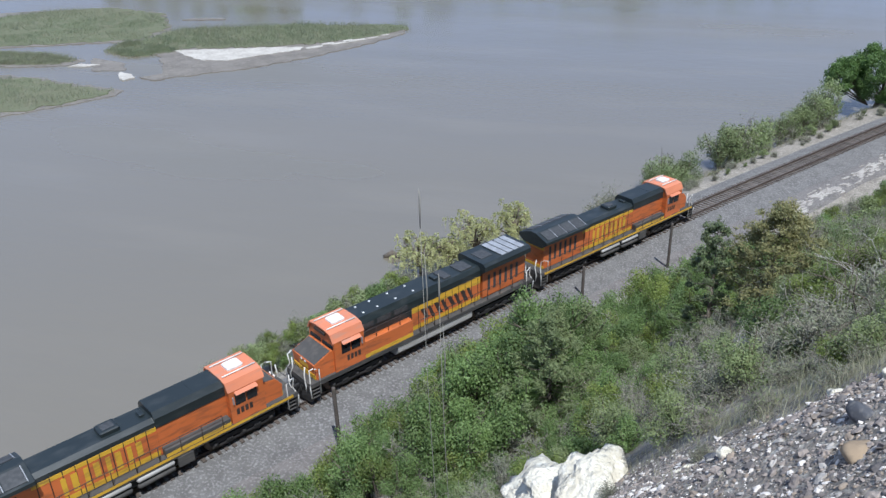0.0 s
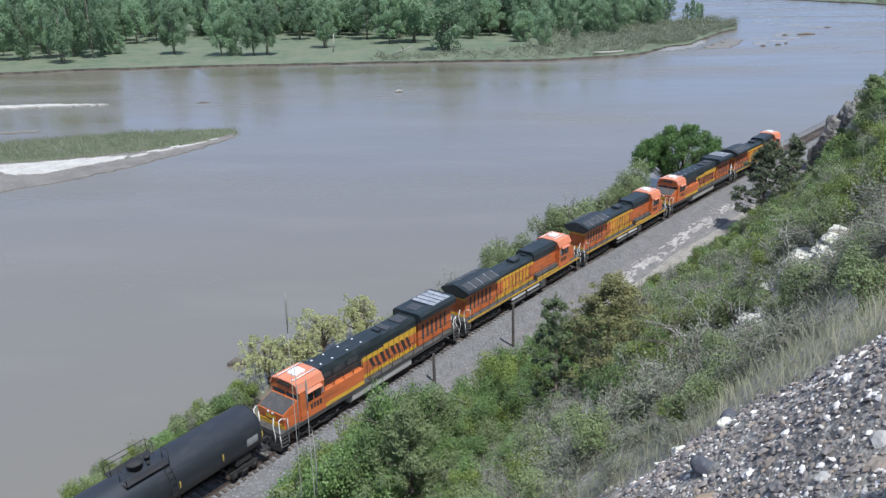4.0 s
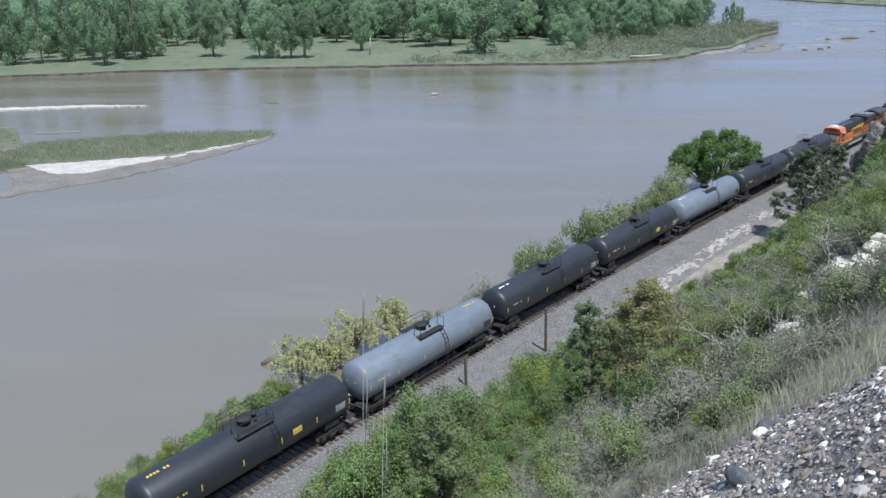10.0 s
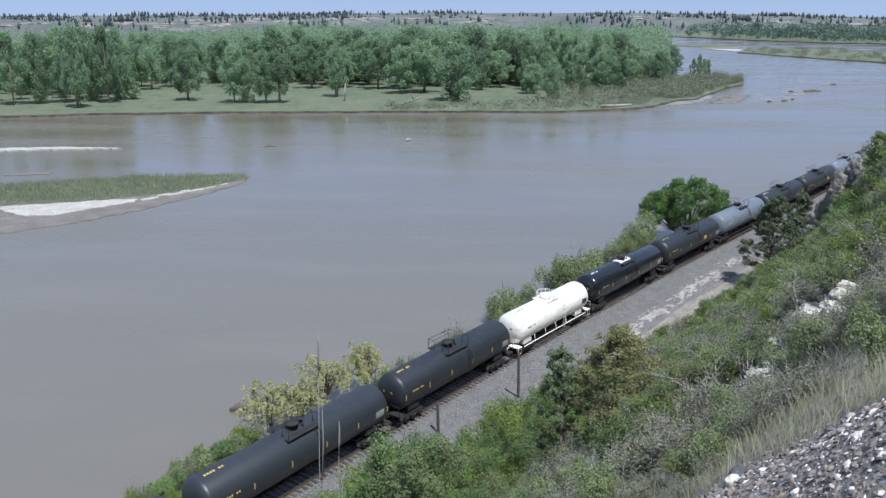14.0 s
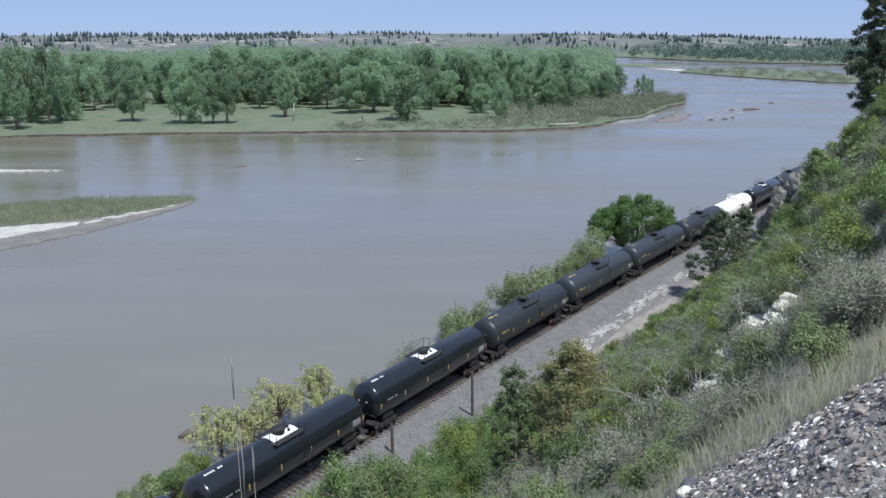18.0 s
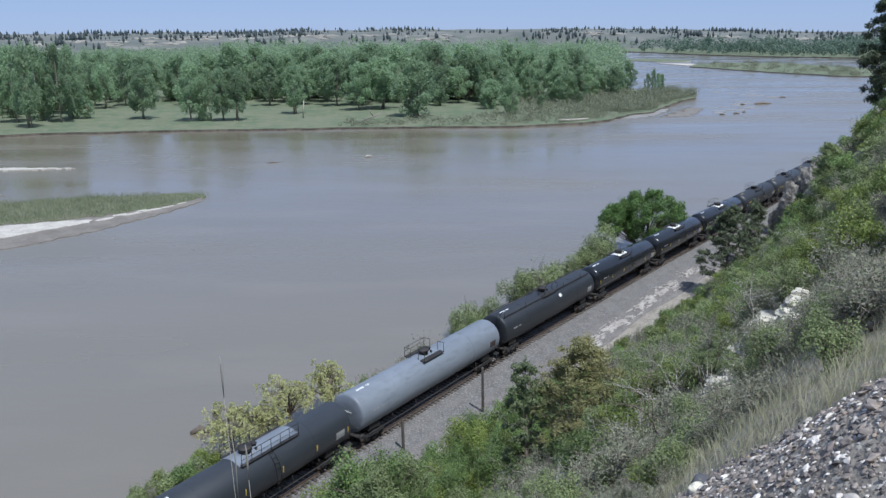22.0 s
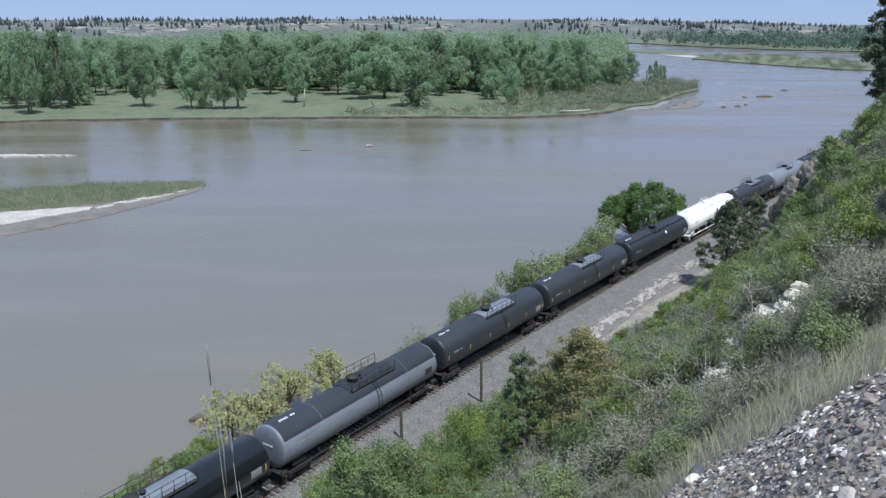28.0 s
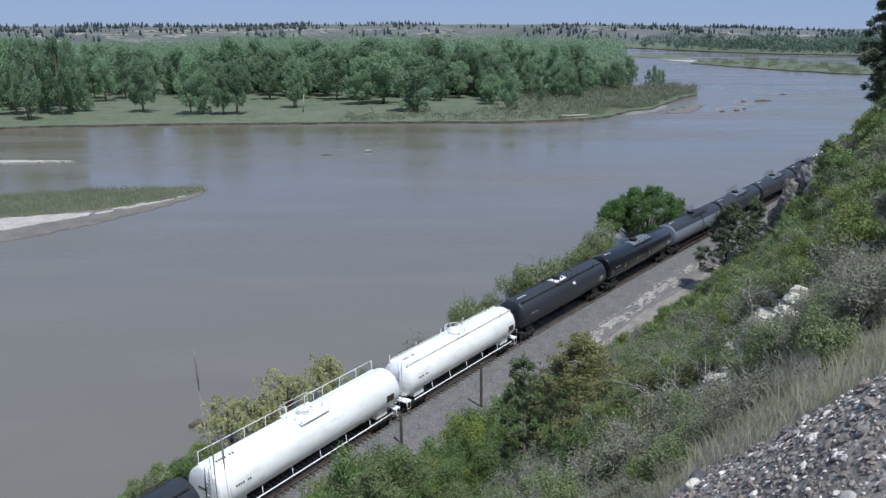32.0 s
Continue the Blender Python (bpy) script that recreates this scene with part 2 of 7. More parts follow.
def slope_height(s, o):
    """The height of the bluff beside the track."""
    x = np.maximum(o - 9.0, 0)
    foot = 0.35 * np.clip(o - 6.4, 0, 2.6) * (1 - smooth(22, 36, s))
    lo = np.where(x < 8, 0.64 * x, 5.12 + 1.25 * (x - 8)) + foot + 5.0 * smooth(11, 19, x) * smooth(15, 55, s)
    hi = np.minimum(1.9 * x, 6.0 + 0.95 * x)
    low = 1 - smooth(15, 21, o)          # a hollow at the foot, before the outcrop
    w = smooth(62 + 20 * low, 98 + 2 * low, s)
    z = lo * (1 - w) + hi * w
    top = 30.5 + 7 * w
    return np.where(z > top - 4, top - 4 + 4 * (1 - np.exp(-np.maximum(z - top + 4, 0) / 4)), z)


def ground_height(x, y):
    x, y = np.atleast_1d(np.asarray(x, float)), np.atleast_1d(np.asarray(y, float))
    s, o = along(x, y)
    n = rough_noise(x, y, 7.0) - 0.5 + 0.5 * (rough_noise(x, y, 2.3) - 0.5)
    even = 1 - 0.85 * np.exp(-((s + 5) / 6) ** 2 - ((o - 30.5) / 3.5) ** 2)
    z = np.where(o > 0, slope_height(s, o) + n * 1.6 * even * smooth(9, 16, o), 0)
    z -= 1.3 * smooth(21, 27, o) * smooth(-15, -7, s) * (1 - smooth(25, 45, s))
    z += np.where(o > 6.6, 4.8 * np.exp(-((s + 6) / 8) ** 2 - ((o - 12.8) / 3.6) ** 2), 0)
    z += 2.25 * np.exp(-((s + 31) ** 2 + (o - 34.4) ** 2) / 9.0)
    z = np.where(o > 0, z - 0.55, z)
    near = smooth(88, 112, s)          # past the trees the water comes close to the track
    left = -0.55 - 4.5 * smooth(-4.0 + 3.0 * near, -13.0 + 7.3 * near, o) - 2.0 * smooth(-13, -40, o)
    z = np.where(o < 0, left, z)
    return z


def ground_z(x, y):
    return float(ground_height(x, y)[0])


# ---- ground, water, far land ----
WATER_Z = -3.0


def hill_height(x, y):
    """The dry plateau beyond the valley."""
    d = np.hypot(x, y)
    az = np.degrees(np.arctan2(x, y))
    edge = 1500 + 350 * np.sin(az * 0.16 + 1.0) + 160 * np.sin(az * 0.55) + 60 * np.sin(az * 1.9)
    edge = np.maximum(edge, 1480)
    top = 31 + 9 * np.exp(-((az - 2) / 15.0) ** 2) - 19 * smooth(12, 27, az)
    z = top * (0.72 * smooth(edge - 150, edge + 300, d) + 0.28 * smooth(edge + 500, edge + 1500, d))
    z += (9 * (rough_noise(x, y, 260) - 0.5) + 5 * (rough_noise(x, y, 90) - 0.5)) * smooth(edge - 100, edge + 300, d)
    return z


def make_ground():
    ang = np.radians(np.concatenate([np.arange(-180, -64, 4.0), np.arange(-64, 60, 0.4), np.arange(60, 180, 4.0)]))
    rad = np.concatenate([[0.0], np.exp(np.linspace(math.log(0.8), math.log(5200), 440))])
    a, r = np.meshgrid(ang, rad)
    x, y = r * np.sin(a), r * np.cos(a)
    z = ground_height(x.ravel(), y.ravel()).reshape(x.shape)
    s, o = along(x.ravel(), y.ravel())
    s, o = s.reshape(x.shape), o.reshape(x.shape)
    far = smooth(700, 1100, r)
    z = np.where(far > 0, z * (1 - far) + (-4.2 + hill_height(x, y)) * far, z)
    n, k = x.shape
    verts = np.stack([x, y, z], -1).reshape(-1, 3)
    i, j = np.meshgrid(np.arange(n - 1), np.arange(k), indexing="ij")
    j2 = (j + 1) % k
    faces = np.stack([i * k + j, (i + 1) * k + j, (i + 1) * k + j2, i * k + j2], -1).reshape(-1, 4)
    me = fast_mesh("ground", verts, faces[:, ::-1], SLOPE)
    for m in (HILL, BED):
        me.materials.append(m)
    cx = verts[faces].mean(1)
    fs, fo = along(cx[:, 0], cx[:, 1])
    d = np.hypot(cx[:, 0], cx[:, 1])
    idx = np.where(d > 800, 1, np.where(fo < -12, 2, 0))
    me.polygons.foreach_set("material_index", idx.astype(np.int32))
    me.polygons.foreach_set("use_smooth", np.ones(len(faces), bool))
    tagged(new("ground", me), "steep dry bluff of earth and gravel, river bed and far hills", "ground", kind="structure")


def water_material():
    m = mat("muddy water", (0.172, 0.150, 0.110), (0.150, 0.133, 0.101), 0.16, 0.012, 0.09, (0.180, 0.158, 0.118), 0.0, stretch=(0.3, 1, 1))
    t = m.node_tree
    b = t.nodes["Principled BSDF"]
    b.inputs["IOR"].default_value = 2.0
    tc = t.nodes.new("ShaderNodeTexCoord")

    def noise_at(scale, stretch, detail=3.0):
        mp = t.nodes.new("ShaderNodeMapping")
        mp.inputs["Scale"].default_value = stretch
        mp.inputs["Rotation"].default_value = (0, 0, 0.25)
        n = t.nodes.new("ShaderNodeTexNoise")
        n.inputs["Scale"].default_value, n.inputs["Detail"].default_value = scale, detail
        t.links.new(tc.outputs["Object"], mp.inputs["Vector"])
        t.links.new(mp.outputs["Vector"], n.inputs["Vector"])
        return n.outputs["Fac"]

    # calm and wind-ruffled stretches differ in their gloss
    r = t.nodes.new("ShaderNodeMapRange")
    r.inputs["From Min"].default_value, r.inputs["From Max"].default_value = 0.38, 0.64
    r.inputs["To Min"].default_value, r.inputs["To Max"].default_value = 0.10, 0.30
    t.links.new(noise_at(0.02, (0.45, 1.6, 1), 5.0), r.inputs["Value"])
    t.links.new(r.outputs["Result"], b.inputs["Roughness"])
    last = None
    for scale, stretch, strength, dist in ((0.7, (0.5, 1.5, 1), 0.24, 0.16), (0.11, (0.5, 1.4, 1), 0.12, 0.5)):
        bp = t.nodes.new("ShaderNodeBump")
        bp.inputs["Strength"].default_value, bp.inputs["Distance"].default_value = strength, dist
        t.links.new(noise_at(scale, stretch), bp.inputs["Height"])
        if last:
            t.links.new(last, bp.inputs["Normal"])
        last = bp.outputs["Normal"]
    t.links.new(last, b.inputs["Normal"])
    return m


def make_water():
    b = Build().add([(-3000, -1500, 0), (3000, -1500, 0), (3000, 3500, 0), (-3000, 3500, 0)], [(0, 1, 2, 3)])
    single("water", b, water_material(), "wide muddy brown river with small ripples", "river", kind="structure", at=pose(0, 0, WATER_Z))


def ragged(points, step, amp, seed, closed=True):
    """A polygon with its edges cut into short, uneven steps."""
    rnd = random.Random(seed)
    out = []
    n = len(points)
    for i in range(n if closed else n - 1):
        a, b = Vector(points[i]), Vector(points[(i + 1) % n])
        k = max(1, int((b - a).length / step))
        d = (b - a).normalized() if (b - a).length else Vector((1, 0))
        nrm = Vector((-d.y, d.x))
        for j in range(k):
            w = 0 if j == 0 else rnd.uniform(-amp, amp)
            out.append(tuple(a + (b - a) * (j / k) + nrm * w))
    return out


FAR_BANK = [(-900, 150), (-420, 215), (-260, 246), (-160, 268), (-145, 273.5), (-120, 277), (-97, 280.9), (-60, 282.8), (-28, 286), (0, 286.5),
            (24, 287), (50, 296), (64, 309), (72, 323), (86, 335), (104, 372), (126, 409), (132, 430), (122, 446), (108, 452), (104, 480),
            (118, 540), (138, 640), (172, 800), (208, 980), (220, 1150), (150, 1400), (-400, 1500), (-1600, 1300)]
FAR_BANK_2 = [(262, 1290), (300, 1215), (345, 1080), (400, 985), (470, 930), (560, 900), (700, 860), (1500, 900), (1600, 1700), (400, 1750), (260, 1500)]
MID_ISLAND = [(222, 745), (236, 705), (255, 640), (282, 585), (312, 560), (345, 560), (352, 640), (350, 740), (330, 815), (280, 830), (245, 800)]
SMALL_ISLAND = [(196, 925), (222, 870), (252, 862), (268, 900), (246, 960), (212, 965)]


def land(name, outline, z_top, material, label, step=6, amp=1.0, seed=1, depth=2.5, lip=None):
    pts = ragged(outline, step, amp, seed)
    top = thing(name, label, "land", kind="structure")
    b = Build().slab(pts, WATER_Z - depth, z_top)
    part("bank", b, lip or BANK, top, "cut earth bank")
    b = Build().slab(pts, z_top - 0.02, z_top + 0.05)
    part("turf", b, material, top)
    return top


def make_far_land():
    land("far_bank", FAR_BANK, -2.3, FIELD, "green meadow on a low cut bank across the river", 5, 0.9, 4)
    land("far_bank_east", FAR_BANK_2, -2.0, FIELD, "far wooded river bank", 14, 3.0, 5)
    land("river_island", MID_ISLAND, -2.3, FIELD, "long low green island far up the river", 9, 3.0, 6, lip=MUD)
    land("river_islet", SMALL_ISLAND, -2.4, FIELD, "low green islet far up the river", 9, 3.0, 7, lip=SAND)


def bar(name, outline, z, material, label, step=1.1, amp=0.5, seed=1):
    pts = ragged(outline, step, amp, seed)
    single(name, Build().slab(pts, WATER_Z - 0.5, z, grow=0.003), material, label, "sand bar", kind="structure")


def make_bars():
    bar("mud_bar", [(-51.5, 161), (-54.5, 152), (-59, 143.5), (-63.5, 135), (-69.5, 127), (-76, 121.5), (-82, 115.5), (-85.5, 117), (-83, 120), (-87, 127), (-92, 133), (-100, 138), (-104, 142),
                    (-101, 151), (-85, 156.5), (-75, 162), (-61, 163), (-53, 167.5)], WATER_Z + 0.10, MUD, "wet mud flat round a grassy river island", seed=3)
    bar("mud_bar", [(-104, 142), (-101, 151), (-105, 158), (-116, 173), (-134, 178), (-146, 172), (-158, 165), (-150, 146), (-128, 132), (-118, 136.5), (-110, 140)], WATER_Z + 0.09, MUD,
        "wet mud flat round a grassy river island", seed=4)
    bar("mud_bar", [(-83, 109), (-82.5, 106), (-86.5, 99.5), (-90.5, 94), (-100, 86), (-130, 78), (-150, 86), (-125, 106), (-112, 113.5), (-103, 113), (-94, 111)], WATER_Z + 0.08, MUD,
        "low wet mud flat in the river", seed=16)
    bar("mud_bar", [(-126, 130), (-114, 129.5), (-103, 126), (-104, 121.5), (-112, 119), (-124, 119), (-132, 124)], WATER_Z + 0.08, MUD, "low wet mud flat in the river", seed=17)
    bar("mud_bar", [(-91, 121), (-95, 126), (-103, 128), (-100, 123), (-96, 119)], WATER_Z + 0.06, MUD, "small wet mud flat between pools", seed=18)
    bar("sand_bar", [(-91, 136.5), (-86.5, 133), (-81, 130.2), (-76.5, 130.8), (-74, 134), (-70, 138.6), (-66.5, 141.8), (-66.9, 144.2), (-72, 143.2), (-78, 140.6), (-84, 138.8)], WATER_Z + 0.22, SAND,
        "pale dry sand bar on the river island", seed=5, amp=0.35)
    for k, (x, y, ln, wd) in enumerate(((-64.8, 144.6, 1.9, 0.8), (-63.4, 148.2, 1.5, 0.6), (-61.2, 149.2, 2.2, 0.6), (-58.8, 152.4, 2.5, 0.7), (-56.6, 155.2, 1.6, 0.5), (-60.6, 151.8, 1.2, 0.5), (-54.9, 158.6, 1.2, 0.35))):
        ring = [(x + ln * math.cos(a) * 0.62 - wd * math.sin(a) * 0.78, y + ln * math.cos(a) * 0.78 + wd * math.sin(a) * 0.62) for a in [q * math.pi / 6 for q in range(12)]]
        bar("sand_bar", ring, WATER_Z + 0.23, SAND, "small pale sand patch at the edge of the island grass", 0.7, 0.25, 31 + k)
    bar("sand_bar", [(-86, 116.5), (-88, 118.5), (-91, 119.5), (-90, 117.5), (-87, 114.5)], WATER_Z + 0.16, SAND, "pale dry sand patch beside the pools", seed=6, amp=0.3)
    bar("sand_bar", [(-98, 123.5), (-100, 121.5), (-103, 121), (-102, 123.5)], WATER_Z + 0.16, SAND, "pale dry sand patch beside the pools", seed=7, amp=0.3)
    bar("sand_bar", [(-106, 127), (-113, 129), (-122, 129), (-116, 127.8)], WATER_Z + 0.16, SAND, "thin pale sand line on the mud flat", seed=19, amp=0.2)
    bar("sand_bar", [(-90, 136), (-95, 138.5), (-102, 139.5), (-97, 137.2)], WATER_Z + 0.18, SAND, "thin pale sand line on the river island", seed=20, amp=0.2)
    bar("sand_bar", [(-97, 203), (-112, 200.5), (-150, 193), (-190, 178), (-192, 182), (-150, 198), (-115, 204)], WATER_Z + 0.3, SAND,
        "long narrow pale sand bar in the river", seed=8)
    bar("mud_bar", [(-97, 168.5), (-103, 166.5), (-107, 166), (-105, 168.5), (-99, 170)], WATER_Z + 0.14, MUD, "small dark mud bar in the river", seed=9, amp=0.3)
    bar("sand_bar", [(68, 314), (74, 315), (84, 325), (92, 340), (96, 352), (90, 350), (82, 338), (74, 327)], WATER_Z + 0.14, FLAT, "pale silt spit below the far bank", seed=10, amp=1.0)
    bar("mud_bar", [(84, 318), (97, 322), (112, 352), (108, 360), (98, 342)], WATER_Z + 0.12, MUD, "mud spit below the far bank", seed=11, amp=1.2)
    # long thin flats out in the channel, awash, with dark snags
    rnd = random.Random(19)
    for x0, y0, x1, y1, n in ((160, 511, 170, 448, 5), (149, 447, 171, 404, 6), (109, 332, 137, 356, 6), (118, 352, 150, 392, 4)):
        for k in range(n):
            f = (k + rnd.uniform(0.1, 0.9)) / n
            cx, cy = x0 + (x1 - x0) * f + rnd.gauss(0, 1.6), y0 + (y1 - y0) * f + rnd.gauss(0, 3)
            ln, wd = rnd.uniform(2.5, 7.5), rnd.uniform(0.5, 1.6)
            ring = []
            for q in range(16):
                a = q * math.pi / 8
                r = rnd.uniform(0.55, 1.2)
                ring.append((cx + ln * r * math.cos(a) + 0.5 * wd * math.sin(a), cy + 0.35 * ln * r * math.cos(a) + 2.2 * wd * r * math.sin(a)))
            bar("mud_bar", ring, WATER_Z + 0.05 + 0.004 * k, FLAT, "low bare flat awash in the river channel", 2.0, 0.3, 60 + k)
    bar("sand_bar", [(330, 600), (352, 555), (420, 560), (420, 600), (350, 640)], WATER_Z + 0.5, SAND, "pale sand bar beside the far island", seed=14)
    bar("sand_bar", [(214, 830), (228, 780), (250, 770), (244, 820)], WATER_Z + 0.4, SAND, "pale sand bar beside the far island", seed=15)


# ---- track ----
def make_track():
    ss = [float(s) for s in list(range(-700, -60, 20)) + list(range(-60, 240, 2)) + list(range(240, 720, 20))]
    prof = [(-5.2, -1.9), (-2.7, -0.44), (-1.62, -0.24), (0.0, -0.235), (1.62, -0.24), (2.9, -0.40), (4.9, -0.55), (5.2, -0.9)]
    b = Build()
    vs = []
    for s in ss:
        for o, z in prof:
            j = 0.10 * (rough_noise(s, o * 3 + 50, 1.4) - 0.5) if 1.7 < abs(o) < 5 else 0.03 * (rough_noise(s, o * 3, 0.7) - 0.5)
            vs.append(rail_at(s, o + 2 * j, z + j))
    k = len(prof)
    fs = [(i * k + j, i * k + j + 1, (i + 1) * k + j + 1, (i + 1) * k + j) for i in range(len(ss) - 1) for j in range(k - 1)]
    b.add(vs, [f[::-1] for f in fs])
    single("ballast_bed", b, BALLAST, "grey crushed stone ballast bed under the railway", "ballast", kind="structure")
    b = Build()
    vs = []
    for s in ss:
        e = 5.5 + 1.1 * float(smooth(20, 36, s)) + 1.0 * (float(rough_noise(s, 3.0, 9.0)) - 0.5)
        for o, z in ((3.6, -0.5), (4.3, -0.42), (e, -0.36), (e + 0.5, -0.6)):
            vs.append(rail_at(s, o, z))
    fs = [(i * 4 + j, (i + 1) * 4 + j, (i + 1) * 4 + j + 1, i * 4 + j + 1) for i in range(len(ss) - 1) for j in range(3)]
    b.add(vs, fs)
    single("service_strip", b, APRON, "gravel service strip beside the ballast", "ground strip", kind="structure")
    # broken streaks of pale dust along the service strip
    rnd = random.Random(8)
    dust = Build()
    for i in range(620):
        s0 = 40.5 + 36 * (i + rnd.random()) / 620
        if math.sin(s0 * 0.8) + 0.7 * math.sin(s0 * 0.31 + 1) < -0.35 and rnd.random() < 0.85:
            continue
        o0 = 6.0 - 0.024 * (s0 - 40) + 0.15 * math.sin(s0 * 0.5) + rnd.gauss(0, 0.42)
        ln, wd = rnd.uniform(0.08, 0.55), rnd.uniform(0.04, 0.16)
        ring = []
        for k in range(15):
            a = k * math.pi / 7.5
            r = 0.55 + 0.75 * rnd.random()
            ring.append(tuple(rail_at(s0 + ln * r * math.cos(a), o0 + wd * r * math.sin(a)).xy))
        dust.slab(ring, -0.5, -0.355 + 0.00015 * i)
    single("dust_streaks", dust, PALE, "broken streaks of pale dusty earth beside the track", "dirt", kind="stuff")
    rails = thing("railway_track", "single railway track with rusty rails on weathered timber ties", "railway track", kind="structure")
    sec = [(-0.07, -0.17), (0.07, -0.17), (0.07, -0.15), (0.015, -0.13), (0.015, -0.05), (0.036, -0.04), (0.036, 0.0), (-0.036, 0.0), (-0.036, -0.04),
           (-0.015, -0.05), (-0.015, -0.13), (-0.07, -0.15)]
    for side in (-0.715, 0.715):
        vs = [rail_at(s, side + o, z) for s in ss for o, z in sec]
        k = len(sec)
        fs = [(i * k + j, i * k + (j + 1) % k, (i + 1) * k + (j + 1) % k, (i + 1) * k + j) for i in range(len(ss) - 1) for j in range(k)]
        part("rail", Build().add(vs, fs), RAIL, rails)
    far = Build()
    tie_mesh = Build().box(-0.115, 0.115, -1.24, 1.24, -0.30, -0.165, bevel=0.015).mesh("tie", TIE)
    rnd = random.Random(2)
    n = 0
    s = -690.0
    while s < 700:
        m = on_rail(s, rnd.uniform(-0.04, 0.04)) @ pose(0, 0, rnd.uniform(-0.008, 0.004), 0, 0, rnd.uniform(-1.2, 1.2))
        if -12 <= s < 130 and n < 290:
            ob = part("tie", tie_mesh, TIE, rails)
            ob.matrix_world = m
            n += 1
        else:
            far.box(-0.115, 0.115, -1.24, 1.24, -0.30, -0.165, m)
        s += 0.495
    tagged(part("more_ties", far, TIE, rails), kind="stuff")


make_ground()
make_water()
make_far_land()
make_bars()
make_track()


# ---- train materials ----
def paint(name, c, rough=0.45, dirt=(0.10, 0.085, 0.07), amount=0.35, coat=0.0, rust=None, rust_at=0.62):
    """Railway paint with coarse fading, streaky grime and, if given, rust patches."""
    k = tuple(min(1, v * 1.18) for v in c)
    d = tuple(a * (1 - amount) + b * amount for a, b in zip(c, dirt))
    m = mat(name, c, k, rough, 0.5, 1.6, d, 0.08, 3.0, coat=coat, stretch=(0.5, 1, 2.0), dist=0.02)
    if rust:
        t = m.node_tree
        b = t.nodes["Principled BSDF"]
        old = b.inputs["Base Color"].links[0].from_socket
        tc = t.nodes.new("ShaderNodeTexCoord")
        n = t.nodes.new("ShaderNodeTexNoise")
        n.inputs["Scale"].default_value, n.inputs["Detail"].default_value = 0.55, 6.0
        t.links.new(tc.outputs["Object"], n.inputs["Vector"])
        r = t.nodes.new("ShaderNodeMapRange")
        r.inputs["From Min"].default_value, r.inputs["From Max"].default_value = rust_at, rust_at + 0.08
        r.inputs["To Max"].default_value = 0.75
        t.links.new(n.outputs["Fac"], r.inputs["Value"])
        x = t.nodes.new("ShaderNodeMix")
        x.data_type = "RGBA"
        t.links.new(r.outputs["Result"], x.inputs[0])
        t.links.new(old, x.inputs[6])
        x.inputs[7].default_value = (*rust, 1)
        t.links.new(x.outputs[2], b.inputs["Base Color"])
    return m


ORANGE = paint("orange loco paint", (0.50, 0.130, 0.034), 0.42, (0.13, 0.06, 0.035), 0.6, 0.1)
# the loco orange lightened for cab roofs and awnings: sunlight put into the colour
ORANGE_SUNLIT = paint("loco orange lightened as if sunlit", (0.54, 0.185, 0.095), 0.55, (0.36, 0.25, 0.20), 0.5)
YELLOW = paint("yellow stripe paint", (0.58, 0.34, 0.028), 0.45, (0.17, 0.11, 0.05), 0.6)
HOOD = paint("black green hood paint", (0.015, 0.021, 0.023), 0.42, (0.055, 0.06, 0.06), 0.5)
UNDER = paint("grimy black underframe", (0.018, 0.017, 0.017), 0.8, (0.075, 0.064, 0.055), 0.5)
SILL = paint("dusty grey black sill", (0.055, 0.052, 0.049), 0.8, (0.13, 0.115, 0.10), 0.6)
GREYTANK = paint("dusty silver grey tank", (0.36, 0.35, 0.33), 0.6, (0.22, 0.19, 0.15), 0.5)
DULL_BLACK = paint("flat black tank paint", (0.021, 0.024, 0.029), 0.46, (0.06, 0.06, 0.06), 0.3)
GLOSS_BLACK = paint("glossy black tank paint", (0.010, 0.0115, 0.014), 0.22, (0.04, 0.04, 0.042), 0.15, 0.25)
SOFT_BLACK = paint("satin charcoal tank paint", (0.028, 0.032, 0.038), 0.42, (0.052, 0.053, 0.054), 0.3)
BLUE_GREY = paint("blue grey tank paint", (0.142, 0.164, 0.196), 0.5, (0.112, 0.120, 0.130), 0.35, rust=(0.175, 0.140, 0.118), rust_at=0.62)
PLAIN_GREY = paint("plain grey tank paint", (0.165, 0.185, 0.215), 0.42, (0.12, 0.125, 0.13), 0.35)
WHITE = paint("white tank paint", (0.84, 0.84, 0.82), 0.4, (0.62, 0.58, 0.5), 0.22)
OLD_WHITE = paint("aged white tank paint", (0.80, 0.77, 0.70), 0.5, (0.55, 0.45, 0.33), 0.4, rust=(0.42, 0.27, 0.13), rust_at=0.68)
SILVER = mat("weathered silver roof", (0.42, 0.43, 0.45), (0.30, 0.31, 0.33), 0.5, 1.5, 9.0, (0.2, 0.2, 0.21), metal=0.3)
GRILLE = mat("dark radiator grille", (0.035, 0.037, 0.04), (0.06, 0.062, 0.065), 0.6, 4.0)
DARK_GLASS = mat("dark cab window glass", (0.010, 0.012, 0.014), (0.014, 0.016, 0.018), 0.08, 2.0)
RAILWHITE = mat("white handrail paint", (0.75, 0.74, 0.70), (0.62, 0.60, 0.56), 0.5, 2.0)
MARK_Y = mat("yellow reflective mark", (0.58, 0.42, 0.08), (0.46, 0.34, 0.08), 0.4, 3.0)
MARK_W = mat("white stencil paint", (0.78, 0.78, 0.76), (0.60, 0.60, 0.58), 0.5, 3.0)
